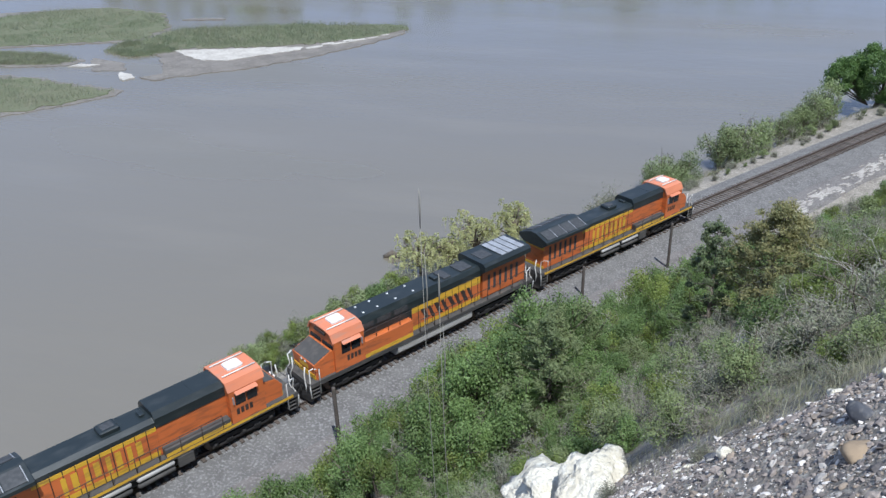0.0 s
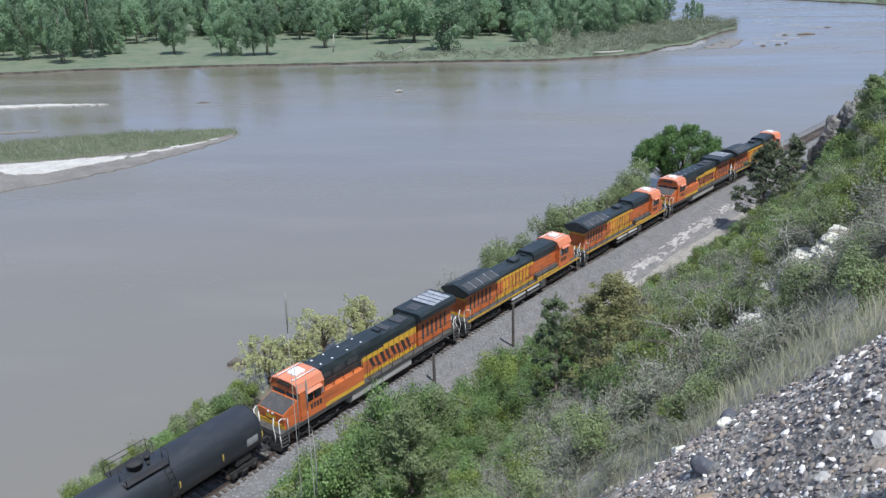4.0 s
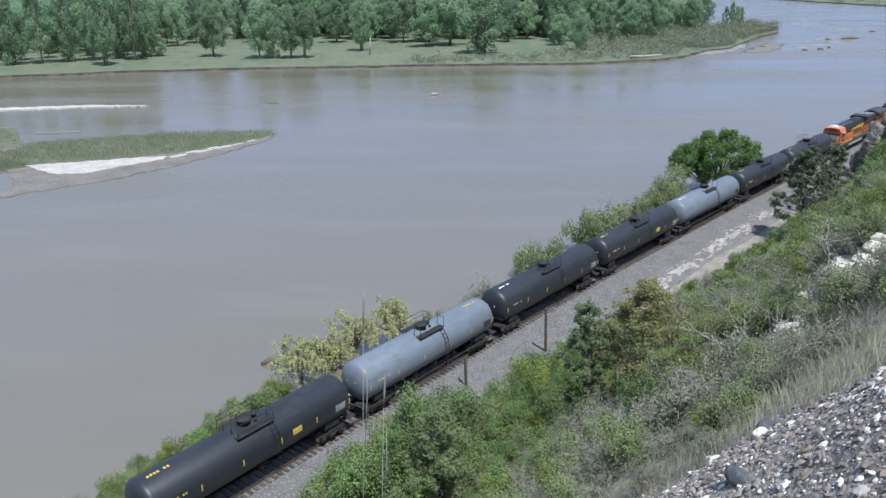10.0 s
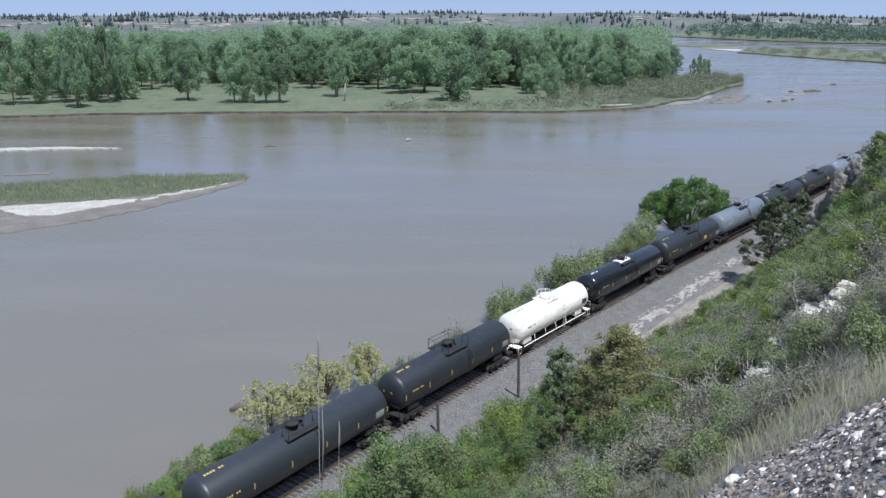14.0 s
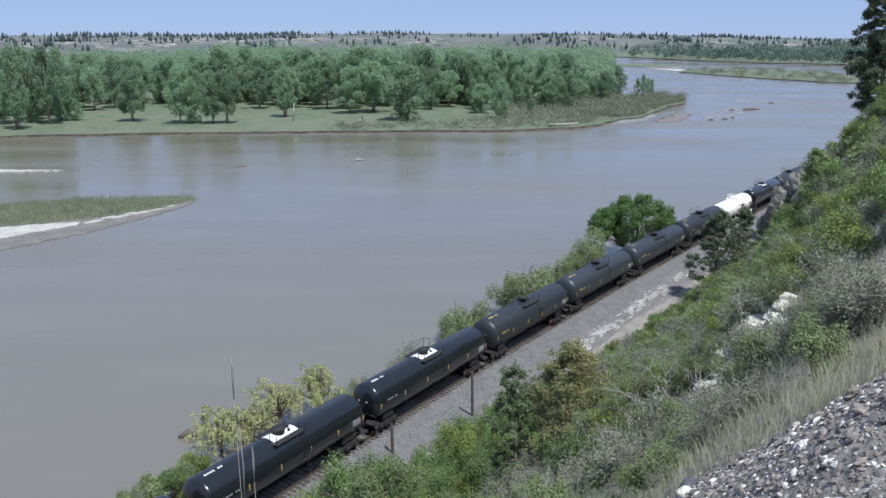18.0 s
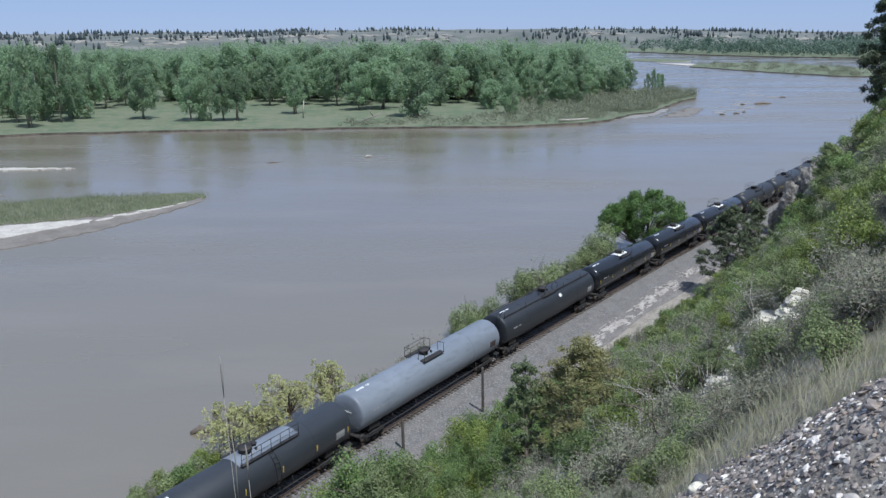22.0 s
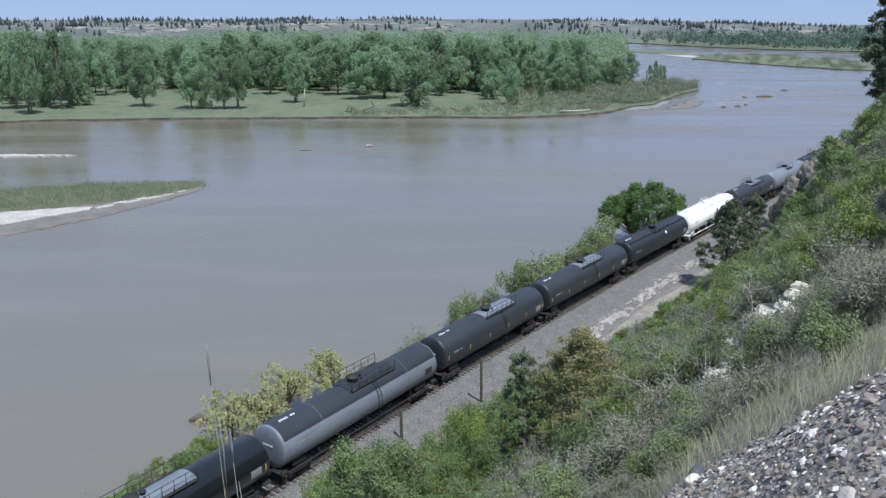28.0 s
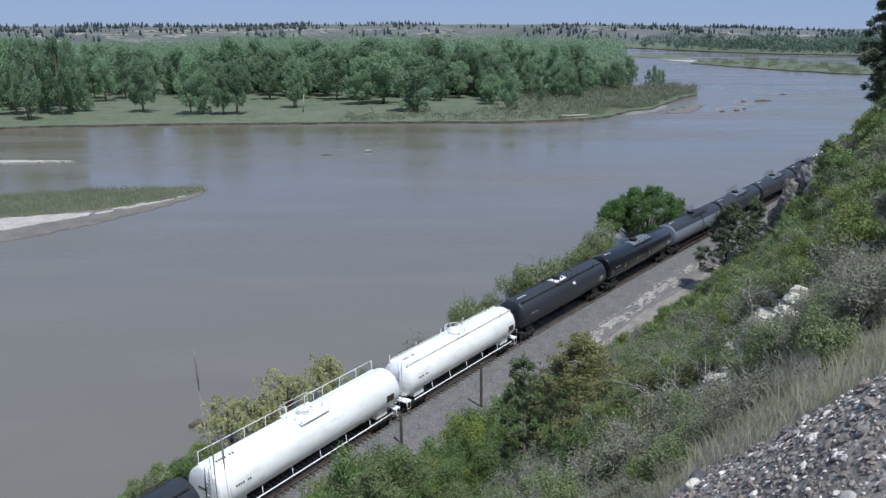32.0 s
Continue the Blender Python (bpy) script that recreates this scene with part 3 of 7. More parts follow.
MARK_G = mat("grey stencil paint", (0.30, 0.30, 0.30), (0.22, 0.22, 0.22), 0.6, 3.0)
NUMBER = mat("dark number paint", (0.035, 0.025, 0.02), (0.05, 0.035, 0.03), 0.5, 3.0)
WHEEL = mat("worn steel wheel", (0.10, 0.075, 0.06), (0.16, 0.13, 0.11), 0.6, 3.0, metal=0.4)
LENS = mat("headlight lens", (0.75, 0.75, 0.72), (0.85, 0.85, 0.82), 0.1, 3.0)


# ---- running gear ----
def wheelset(r):
    b = Build()
    for y in (-0.76, 0.76):
        s = 1 if y > 0 else -1
        b.lathe([(r + 0.025, -0.07 * 1), (r + 0.025, -0.045), (r, -0.04), (r - 0.01, 0.06), (r - 0.09, 0.065), (0.16, 0.02), (0.14, 0.09)], 18,
                Matrix.Translation((0, y, r)) @ Euler((0, 0, s * math.pi / 2)).to_matrix().to_4x4())
    b.lathe([(0.085, -1.05), (0.085, 1.05)], 8, Matrix.Translation((0, 0, r)) @ Euler((0, 0, math.pi / 2)).to_matrix().to_4x4())
    return b.mesh("wheelset", WHEEL)


CAR_WHEELS, LOCO_WHEELS = wheelset(0.42), wheelset(0.53)


def side_frame(axles, r, y, heavy=False):
    """The cast side frame of a truck with its axle boxes and springs."""
    b = Build()
    half = max(axles) + 0.45
    s = 1 if y > 0 else -1
    y0, y1 = (y, y + 0.16) if s > 0 else (y - 0.16, y)
    b.prism([(y0, r + 0.02), (y1, r + 0.02), (y1, r + 0.30), (y0, r + 0.30)], -half + 0.15, half - 0.15)
    if heavy:
        b.prism([(y0, r - 0.25), (y1, r - 0.25), (y1, r - 0.12), (y0, r - 0.12)], -half + 0.7, half - 0.7)
    for a in axles:
        b.box(a - 0.20, a + 0.20, y0 - 0.03, y1 + 0.03, r - 0.20, r + 0.24, bevel=0.05)
        b.lathe([(0.13, -0.07), (0.13, 0.05), (0.08, 0.08)], 10, Matrix.Translation((a, y + s * 0.2, r)) @ Euler((0, 0, s * math.pi / 2)).to_matrix().to_4x4())
    for i in range(len(axles) - 1):
        m = (axles[i] + axles[i + 1]) / 2
        b.box(m - 0.28, m + 0.28, y0 - 0.01, y1 + 0.04, r - 0.30, r + 0.06, bevel=0.04)
        for k in (-0.15, 0, 0.15):
            b.lathe([(0.065, -0.1), (0.065, 0.16)], 8, Matrix.Translation((m + k, y + s * 0.16, r - 0.08)) @ Euler((0, -math.pi / 2, 0)).to_matrix().to_4x4())
    return b


FRAME_MESH = {}


def truck(parent, x, axles, r, heavy):
    key = (tuple(axles), r)
    if key not in FRAME_MESH:
        FRAME_MESH[key] = [side_frame(axles, r, y, heavy).mesh("side_frame", UNDER) for y in (-1.02, 1.02)]
        FRAME_MESH[key].append(Build().box(-0.3, 0.3, -1.1, 1.1, r + 0.05, r + 0.38, bevel=0.05).mesh("bolster", UNDER))
    t = part("truck", FRAME_MESH[key][2], UNDER, parent, "grimy black truck")
    t.location = (x, 0, 0)
    for me in FRAME_MESH[key][:2]:
        part("side_frame", me, UNDER, t)
    for a in axles:
        w = part("wheelset", LOCO_WHEELS if heavy else CAR_WHEELS, WHEEL, t, "worn steel wheels on an axle")
        w.location = (a, 0, 0)


def coupler(parent, x, s):
    b = Build().box(min(x, x - s * 0.9), max(x, x - s * 0.9), -0.10, 0.10, 0.76, 0.98, bevel=0.03)
    b.box(min(x - s * 0.02, x - s * 0.28), max(x - s * 0.02, x - s * 0.28), -0.17, 0.15, 0.70, 1.02, bevel=0.06)
    part("coupler", b, UNDER, parent)


def rail_line(b, pts, post_z, r=0.022, every=1):
    """A handrail through points with posts down to post_z."""
    b.rod(pts, r, 5)
    for q in pts[::every]:
        b.rod([q, (q[0], q[1], post_z)], r, 5)


def railing(name, lines, post_z, r, material, parent, label="", mids=()):
    """A handrail whose posts and lower rails are parts of their own."""
    top = Build()
    for pts in lines:
        top.rod(pts, r, 5)
    ob = part(name, top, material, parent, label)
    for pts in lines:
        for q in pts:
            part("post", Build().rod([q, (q[0], q[1], post_z)], r, 5), material, ob)
    for pts in mids:
        part("lower_rail", Build().rod(pts, r * 0.85, 5), material, ob)
    return ob


# ---- locomotives ----
def hood_side_bars(parent, x0, x1, z0, z1, yside, count, material, slant=0.0):
    """Plain bars standing for the big lettering on the hood."""
    w = (x1 - x0) / count
    t = 0.012 if yside > 0 else -0.012
    for i in range(count):
        for j, (f0, f1) in enumerate(((0.08, 0.30), (0.52, 0.80))):
            a, c = x0 + (i + f0) * w, x0 + (i + f1) * w
            h = slant * (z1 - z0)
            q0 = z0 + (0.12 * (z1 - z0) if j and i % 2 else 0)
            vs = [(a, yside, q0), (c, yside, q0), (c + h, yside, z1), (a + h, yside, z1)]
            vs += [(v[0], yside + t, v[2]) for v in vs]
            part("lettering_bar", Build().add(vs, [(3, 2, 1, 0), (4, 5, 6, 7), (0, 1, 5, 4), (1, 2, 6, 5), (2, 3, 7, 6), (3, 0, 4, 7)]), material, parent)


def number_bars(parent, x, z, y, d=1.0):
    for i in range(4):
        b = Build()
        a = x + i * 0.30 * d
        t = 0.012 if y > 0 else -0.012
        b.box(min(a, a + 0.2 * d), max(a, a + 0.2 * d), min(y, y + t), max(y, y + t), z, z + 0.42)
        part("number_bar", b, NUMBER, parent)


def loco(modern):
    """A six-axle diesel locomotive, cab towards +x. modern: the type with the broad nose and the long grey tank."""
    if modern:
        L = thing("locomotive", "orange yellow and black diesel locomotive with broad orange nose", "locomotive", "locomotives of the train")
    else:
        L = thing("locomotive", "orange diesel locomotive with yellow stripes and flared black radiator roof", "locomotive", "locomotives of the train")
    # frame and platform
    part("frame_sill", Build().box(-10.65, 10.65, -1.52, 1.52, 1.28, 1.60), SILL, L, "dusty dark frame sill")
    for y in (-1.535, 1.535):
        part("sill_stripe", Build().box(-10.3, 10.3, min(y, y * 1.004), max(y, y * 1.004), 1.40 if not modern else 1.46, 1.585), YELLOW if not modern else SILL, L)
    top = 4.14
    # hood
    hood_w = 0.98
    part("engine_hood", Build().box(-5.2, 1.6, -hood_w, hood_w, 1.6, 3.55), ORANGE, L, "orange engine hood side")
    part("hood_stripe", Build().box(-5.19, 6.0 if not modern else 1.6, -hood_w - 0.024, hood_w + 0.024, 3.36 if not modern else 3.02, 3.62), YELLOW, L, "yellow stripe along the hood")
    seam = Build().box(-0.022, 0.022, -hood_w - 0.032, hood_w + 0.032, 1.62, 3.64).mesh("door_seam", NUMBER)
    for i in range(11):
        part("door_seam", seam, NUMBER, L).location = (-4.93 + i * 0.66, 0, 0)
    part("lower_stripe", Build().box(-5.19, 1.59, -hood_w - 0.024, hood_w + 0.024, 1.61, 1.95), YELLOW, L, "yellow stripe along the walkway")
    roof = Build().prism([(-hood_w, 3.55), (hood_w, 3.55), (hood_w, 3.92), (0.72, top), (-0.72, top), (-hood_w, 3.92)], -5.2, 1.6)
    part("hood_roof", roof, HOOD, L, "black green hood roof")
    for i in range(10):
        x = -4.9 + i * 0.66
        part("hood_door", Build().box(x, x + 0.60, -hood_w - 0.02, hood_w + 0.02, 1.95, 3.33), ORANGE, L)
    # raised equipment box behind the cab
    if modern:
        prof = [(-1.02, 3.5), (1.02, 3.5), (1.02, 4.05), (0.80, 4.50), (-0.80, 4.50), (-1.02, 4.05)]
        part("equipment_roof", Build().prism(prof, -1.0, 6.2), HOOD, L, "black equipment roof behind the cab")
        part("engine_roof", Build().prism([(-1.0, 3.6), (1.0, 3.6), (1.0, 4.1), (0.8, 4.42), (-0.8, 4.42), (-1.0, 4.1)], -5.4, -1.0), HOOD, L)
        part("equipment_box", Build().box(1.6, 6.2, -1.0, 1.0, 1.6, 3.5), HOOD, L, "black equipment hood behind the cab")
        for y0, y1 in ((-1.50, -1.0), (1.0, 1.50)):
            part("side_cabinet", Build().box(1.9, 6.2, y0, y1, 1.6, 2.95, bevel=0.04), ORANGE, L, "wide orange side cabinet behind the cab")
            part("cabinet_stripe", Build().box(1.95, 6.15, y0 - 0.008, y1 + 0.008, 1.62, 1.92), YELLOW, L, "yellow stripe panels on the cabinet")
            railing("cabinet_handrail", [[(2.0 + i * 1.04, -1.46 if y0 < 0 else 1.46, 3.72) for i in range(5)]], 2.9, 0.024, NUMBER, L, "dark handrail on the cabinet top")
        for x in (1.0, 2.6, 4.2, 5.4):
            for y in (-0.5, 0.45):
                part("roof_hatch_dot", Build().box(x - 0.07, x + 0.07, y - 0.07, y + 0.07, 4.50, 4.53), MARK_W, L, "pale roof fitting")
        for i, x in enumerate((2.0, 3.5, 5.0)):
            part("roof_louvre", Build().box(x, x + 1.2, -1.035, 1.035, 3.6, 4.0), GRILLE, L)
        for x, w in ((-2.2, 0.35), (-4.1, 0.6)):
            b = Build().box(x - w, x + w, -0.62, 0.62, 4.42, 4.52, bevel=0.03)
            part("roof_fan", b, GRILLE, L, "dark roof fan hatch")
        part("exhaust_stack", Build().box(-1.55, -1.15, -0.35, 0.35, 4.42, 4.62, bevel=0.03), HOOD, L)
        # radiator cab
        part("radiator_body", Build().box(-10.1, -5.4, -1.05, 1.05, 1.6, 3.95), ORANGE, L, "orange radiator hood end")
        prof = [(-1.05, 3.75), (1.05, 3.75), (1.52, 4.10), (1.52, 4.50), (1.3, 4.72), (-1.3, 4.72), (-1.52, 4.50), (-1.52, 4.10)]
        part("radiator_wing", Build().prism(prof, -10.25, -5.2), HOOD, L, "black flared radiator section")
        part("radiator_roof", Build().box(-9.95, -7.3, -1.18, 1.18, 4.72, 4.75), SILVER, L, "silver radiator screen on the roof")
        for i in range(5):
            part("screen_bar", Build().box(-9.95 + i * 0.66, -9.90 + i * 0.66, -1.18, 1.18, 4.75, 4.78), HOOD, L)
        part("roof_hatch", Build().box(-6.9, -5.7, -0.6, 0.6, 4.72, 4.76, bevel=0.01), GRILLE, L)
    else:
        prof = [(-1.06, 3.55), (1.06, 3.55), (1.06, 4.18), (0.78, 4.52), (-0.78, 4.52), (-1.06, 4.18)]
        part("equipment_roof", Build().prism(prof, 1.6, 6.0), HOOD, L, "raised black equipment roof behind the cab")
        part("roof_seam", Build().prism([(-1.065, 3.56), (1.065, 3.56), (1.065, 4.185), (0.785, 4.53), (-0.785, 4.53), (-1.065, 4.185)], 4.25, 4.32), HOOD, L)
        part("equipment_box", Build().box(1.6, 6.0, -1.02, 1.02, 1.6, 3.55), ORANGE, L, "orange equipment hood")
        for y0, y1 in ((-1.50, -1.0), (1.0, 1.50)):
            part("battery_box", Build().box(1.7, 5.9, y0, y1, 1.6, 2.15, bevel=0.04), SILL, L, "walkway box beside the hood")
            part("box_stripe", Build().box(1.72, 5.88, y0 - 0.006, y1 + 0.006, 1.62, 1.86), YELLOW, L)
        part("roof_fitting", Build().box(1.1, 1.4, -0.3, 0.3, top, top + 0.16, bevel=0.03), HOOD, L)
        b = Build().box(-1.2, -0.1, -0.5, 0.5, top, top + 0.28, bevel=0.06)
        ex = part("exhaust_stack", b, HOOD, L, "black exhaust silencer box")
        part("stack_mouth", Build().box(-1.0, -0.3, -0.3, 0.3, top + 0.28, top + 0.30), GRILLE, ex)
        part("radiator_body", Build().box(-9.95, -5.2, -1.0, 1.0, 1.6, 3.75), ORANGE, L, "orange radiator hood end")
        part("end_stripe", Build().box(-9.97, -9.90, -1.012, 1.012, 3.3, 3.62), YELLOW, L)
        part("end_stripe", Build().box(-9.97, -9.90, -1.012, 1.012, 1.62, 1.85), YELLOW, L)
        prof = [(-1.0, 3.62), (1.0, 3.62), (1.56, 4.02), (1.56, 4.26), (0.28, 4.74), (-0.28, 4.74), (-1.56, 4.26), (-1.56, 4.02)]
        part("radiator_wing", Build().prism(prof, -10.25, -5.0), HOOD, L, "black flared radiator wings overhanging the hood")
        for y in (-1, 1):
            for i in range(4):
                x = -9.9 + i * 1.18
                ang = math.atan2(0.48, 1.28)
                m = Matrix.Translation((x, y * 0.92, 4.515)) @ Euler((-y * ang, 0, 0)).to_matrix().to_4x4()
                part("radiator_screen", Build().box(0, 1.05, -0.52, 0.52, 0, 0.03, m), GRILLE, L, "radiator screen panel")
                part("screen_edge", Build().box(1.07, 1.12, -0.54, 0.54, 0, 0.045, m), SILVER, L)
    for i in range(6):
        x = -9.3 + i * 0.62
        w = 1.012 if not modern else 1.062
        part("radiator_louvre", Build().box(x, x + 0.26, -w, w, 2.1, 3.45), GRILLE, L)
    # cab
    cx0 = 6.0 if not modern else 6.2
    cx1 = 8.35 if not modern else 8.6
    prof = [(-1.5, 1.6), (1.5, 1.6), (1.5, 3.92), (1.22, 4.44), (0.6, 4.56), (-0.6, 4.56), (-1.22, 4.44), (-1.5, 3.92)]
    cab = part("cab", Build().prism(prof, cx0, cx1), ORANGE, L, "orange driver's cab")
    b = Build().prism([(-1.52, 3.90), (-1.23, 4.47), (-0.6, 4.59), (0.6, 4.59), (1.23, 4.47), (1.52, 3.90), (1.4, 3.90), (1.16, 4.38), (0.6, 4.5), (-0.6, 4.5), (-1.16, 4.38), (-1.4, 3.90)], cx0 - 0.05, cx1 + 0.12)
    part("cab_roof", b, ORANGE_SUNLIT, cab, "orange cab roof, lightened as if sunlit")
    unit = part("cooling_unit", Build().box(cx0 + 0.7, cx0 + 1.75, -0.45, 0.45, 4.56, 4.80, bevel=0.08), MARK_W, cab, "white roof cooling unit")
    for y in (-0.75, 0.75):
        part("roof_rail", Build().rod([(cx0 + 0.1, y, 4.64), (cx1, y, 4.64)], 0.045, 6), RAILWHITE, cab)
    for y in (-1, 1):
        part("side_window", Build().box(cx0 + 0.35, cx0 + 1.05, min(y * 1.505, y * 1.525), max(y * 1.505, y * 1.525), 2.85, 3.70), DARK_GLASS, cab)
        part("side_window", Build().box(cx0 + 1.15, cx0 + 1.85, min(y * 1.505, y * 1.525), max(y * 1.505, y * 1.525), 2.85, 3.70), DARK_GLASS, cab)
        m = Matrix.Translation((cx0 + 0.35, y * 1.5, 3.84)) @ Euler((-y * 0.5, 0, 0)).to_matrix().to_4x4()
        part("sun_shade", Build().box(0, 1.5, 0 if y > 0 else -0.3, 0.3 if y > 0 else 0, -0.03, 0.0, m), ORANGE_SUNLIT, cab, "orange window awning")
        part("mirror", Build().box(cx0 + 0.18, cx0 + 0.24, y * 1.52 - 0.1, y * 1.52 + 0.1, 3.0, 3.5), SILVER, cab)
    # nose
    if modern:
        nose = [(cx1, 1.6), (10.05, 1.6), (10.15, 2.75), (cx1 + 0.25, 3.28), (cx1, 3.3)]
    else:
        nose = [(cx1, 1.6), (9.75, 1.6), (9.80, 2.5), (9.35, 3.05), (cx1, 3.15)]
    turn = Matrix(((0, 1, 0, 0), (1, 0, 0, 0), (0, 0, 1, 0), (0, 0, 0, 1)))
    nw = 1.32 if modern else 1.15
    vs = [(x, -nw, z) for x, z in nose] + [(x, nw, z) for x, z in nose]
    k = len(nose)
    fs = [tuple(range(k)), tuple(range(2 * k - 1, k - 1, -1))] + [(i, k + i, k + (i + 1) % k, (i + 1) % k) for i in range(k)]
    ns = part("nose", Build().add(vs, fs), ORANGE, L, "orange nose with dark top panel")
    if modern:
        q = [(10.10, 2.80), (cx1 + 0.22, 3.32)]
    else:
        q = [(9.32, 3.08), (cx1 + 0.05, 3.18)]
    vs = [(q[0][0], -nw + 0.06, q[0][1]), (q[0][0], nw - 0.06, q[0][1]), (q[1][0], nw - 0.06, q[1][1]), (q[1][0], -nw + 0.06, q[1][1])]
    vs += [(a, b_, c + 0.012) for a, b_, c in vs]
    part("glare_panel", Build().add(vs, [(3, 2, 1, 0), (4, 5, 6, 7), (0, 1, 5, 4), (1, 2, 6, 5), (2, 3, 7, 6), (3, 0, 4, 7)]), SILL, ns, "dark grey anti-glare panel")
    for y0, y1 in ((-1.34, -0.07), (0.07, 1.34)):
        m = Matrix.Translation((cx1 + 0.01, 0, 3.30)) @ Euler((0, -0.22, 0)).to_matrix().to_4x4()
        part("windshield", Build().box(0, 0.06, y0, y1, 0.03, 0.86, m, bevel=0.02), DARK_GLASS, cab, "dark windshield")
    part("number_board", Build().box(cx1 + 0.02, cx1 + 0.16, -0.62, 0.62, 4.14, 4.36, bevel=0.02), NUMBER, cab)
    fx = 10.1 if modern else 9.78
    part("nose_emblem", Build().box(fx - 0.02, fx + 0.035, -0.5, 0.5, 2.15, 2.45), YELLOW, ns)
    part("nose_stripe", Build().box(fx - 0.03, fx + 0.02, -nw + 0.02, nw - 0.02, 1.62, 1.95), YELLOW, ns)
    for y in (-0.22, 0.22):
        part("headlight", Build().lathe([(0.11, 0), (0.11, 0.05), (0.08, 0.07)], 12, Matrix.Translation((fx, y, 2.62))), LENS, ns)
    # ends: steps, plough, handrails
    for s in (1, -1):
        x = 10.65 * s
        part("pilot", Build().box(min(x, x - 0.18 * s), max(x, x - 0.18 * s), -1.45, 1.45, 0.25, 1.3, bevel=0.03), UNDER, L, "black pilot plate")
        for y in (-1.2, 1.2):
            b = Build()
            for i in range(4):
                b.box(min(x - 0.7 * s, x - 0.08 * s), max(x - 0.7 * s, x - 0.08 * s), y - 0.28, y + 0.28, 0.42 + 0.28 * i, 0.46 + 0.28 * i)
            part("steps", b, SILL, L, "end step ladder")
            b = Build().rod([(x - 0.75 * s, y * 1.24, 0.6), (x - 0.75 * s, y * 1.24, 2.55), (x - 0.4 * s, y * 1.24, 2.65)], 0.042, 6)
            b.rod([(x - 0.02 * s, y * 1.24, 0.5), (x + 0.04 * s, y * 1.26, 1.3), (x - 0.16 * s, y * 1.02, 1.9), (x - 0.1 * s, y * 1.1, 2.6), (x - 0.4 * s, y * 1.15, 2.66)], 0.042, 6)
            b.rod([(x - 0.02 * s, y * 0.72, 0.6), (x + 0.03 * s, y * 0.80, 1.3), (x - 0.06 * s, y * 0.58, 1.9), (x - 0.1 * s, y * 0.66, 2.6)], 0.042, 6)
            part("grab_rail", b, RAILWHITE, L, "white grab rail")
        b = Build().rod([(x - 0.1 * s, -0.66, 2.6), (x - 0.1 * s, -0.3, 2.3), (x - 0.1 * s, 0.3, 2.3), (x - 0.1 * s, 0.66, 2.6)], 0.022, 6)
        part("safety_chain", b, UNDER, L)
        for y in (-0.35, -0.5, 0.35, 0.5):
            part("air_hose", Build().rod([(x + 0.02 * s, y, 1.1), (x + 0.16 * s, y, 0.8), (x + 0.22 * s, y, 0.5)], 0.03, 6), UNDER, L)
        coupler(L, 11.17 * s, s)
        part("plough", Build().add([(x, -1.4, 0.15), (x + 0.2 * s, 0, 0.12), (x, 1.4, 0.15), (x, -1.4, 0.75), (x + 0.05 * s, 0, 0.75), (x, 1.4, 0.75)],
                                   [(0, 1, 4, 3), (1, 2, 5, 4)]), UNDER, L)
    for y in (-1.5, 1.5):
        pts = [(-9.6 + i * 1.36, y, 2.62) for i in range(9 if modern else 12)]
        railing("side_handrail", [pts], 1.6, 0.028, NUMBER, L, "dark side handrail")
    # below the frame
    if modern:
        b = Build().prism([(-1.45, 1.25), (-1.45, 0.75), (-1.1, 0.38), (1.1, 0.38), (1.45, 0.75), (1.45, 1.25)], -3.9, 3.3)
        part("fuel_tank", b, GREYTANK, L, "long silver grey fuel tank")
    else:
        b = Build().prism([(-1.25, 1.25), (-1.25, 0.6), (-0.95, 0.36), (0.95, 0.36), (1.25, 0.6), (1.25, 1.25)], -3.2, 3.6)
        part("fuel_tank", b, UNDER, L, "grimy fuel tank")
        for y in (-1.42, 1.42):
            for x0, x1 in ((-3.0, -0.5), (-0.2, 2.1)):
                for z in (0.62, 1.05):
                    part("air_reservoir", Build().lathe([(0.05, x0), (0.16, x0 + 0.08), (0.16, x1 - 0.08), (0.05, x1)], 12, Matrix.Translation((0, y, z))), GREYTANK if z > 0.8 else SILL, L, "dusty grey air reservoir cylinder")
            part("filter_box", Build().box(2.3, 3.3, y - 0.12, y + 0.12, 0.55, 1.25, bevel=0.03), SILL, L)
    for x in (-6.75, 6.75):
        truck(L, x, (-1.95, 0.0, 1.95), 0.53, True)
    for y in (-1, 1):
        yy = y * (hood_w + 0.022)
        if modern:
            hood_side_bars(L, -4.6, 0.6, 2.05, 3.1, yy, 4, NUMBER, 0.45 * (1 if y < 0 else 1))
        else:
            hood_side_bars(L, -3.9, 0.9, 2.05, 3.2, yy, 4, YELLOW)
        number_bars(L, cx0 + 0.35, 2.15, y * 1.502)
    return L


# ---- tank cars ----
def shell_patch(b, r, zc, x0, x1, a0, a1, t=0.012, n=6):
    """A plate that lies on a tank shell between two angles from the top, positive to the right-hand side."""
    vs = []
    for rr in (r - 0.01, r + t):
        for x in (x0, x1):
            for i in range(n + 1):
                a = radians(a0 + (a1 - a0) * i / n)
                vs.append((x, -rr * math.sin(a), zc + rr * math.cos(a)))
    k = n + 1
    fs = []
    for i in range(n):
        fs.append((2 * k + i, 2 * k + i + 1, 3 * k + i + 1, 3 * k + i))
    fs += [(2 * k, 3 * k, k, 0), (k - 1, 2 * k - 1, 4 * k - 1, 3 * k - 1)]
    for i in range(n):
        fs += [(i, i + 1, 2 * k + i + 1, 2 * k + i), (k + i + 1, k + i, 3 * k + i, 3 * k + i + 1)]
    return b.add(vs, fs)


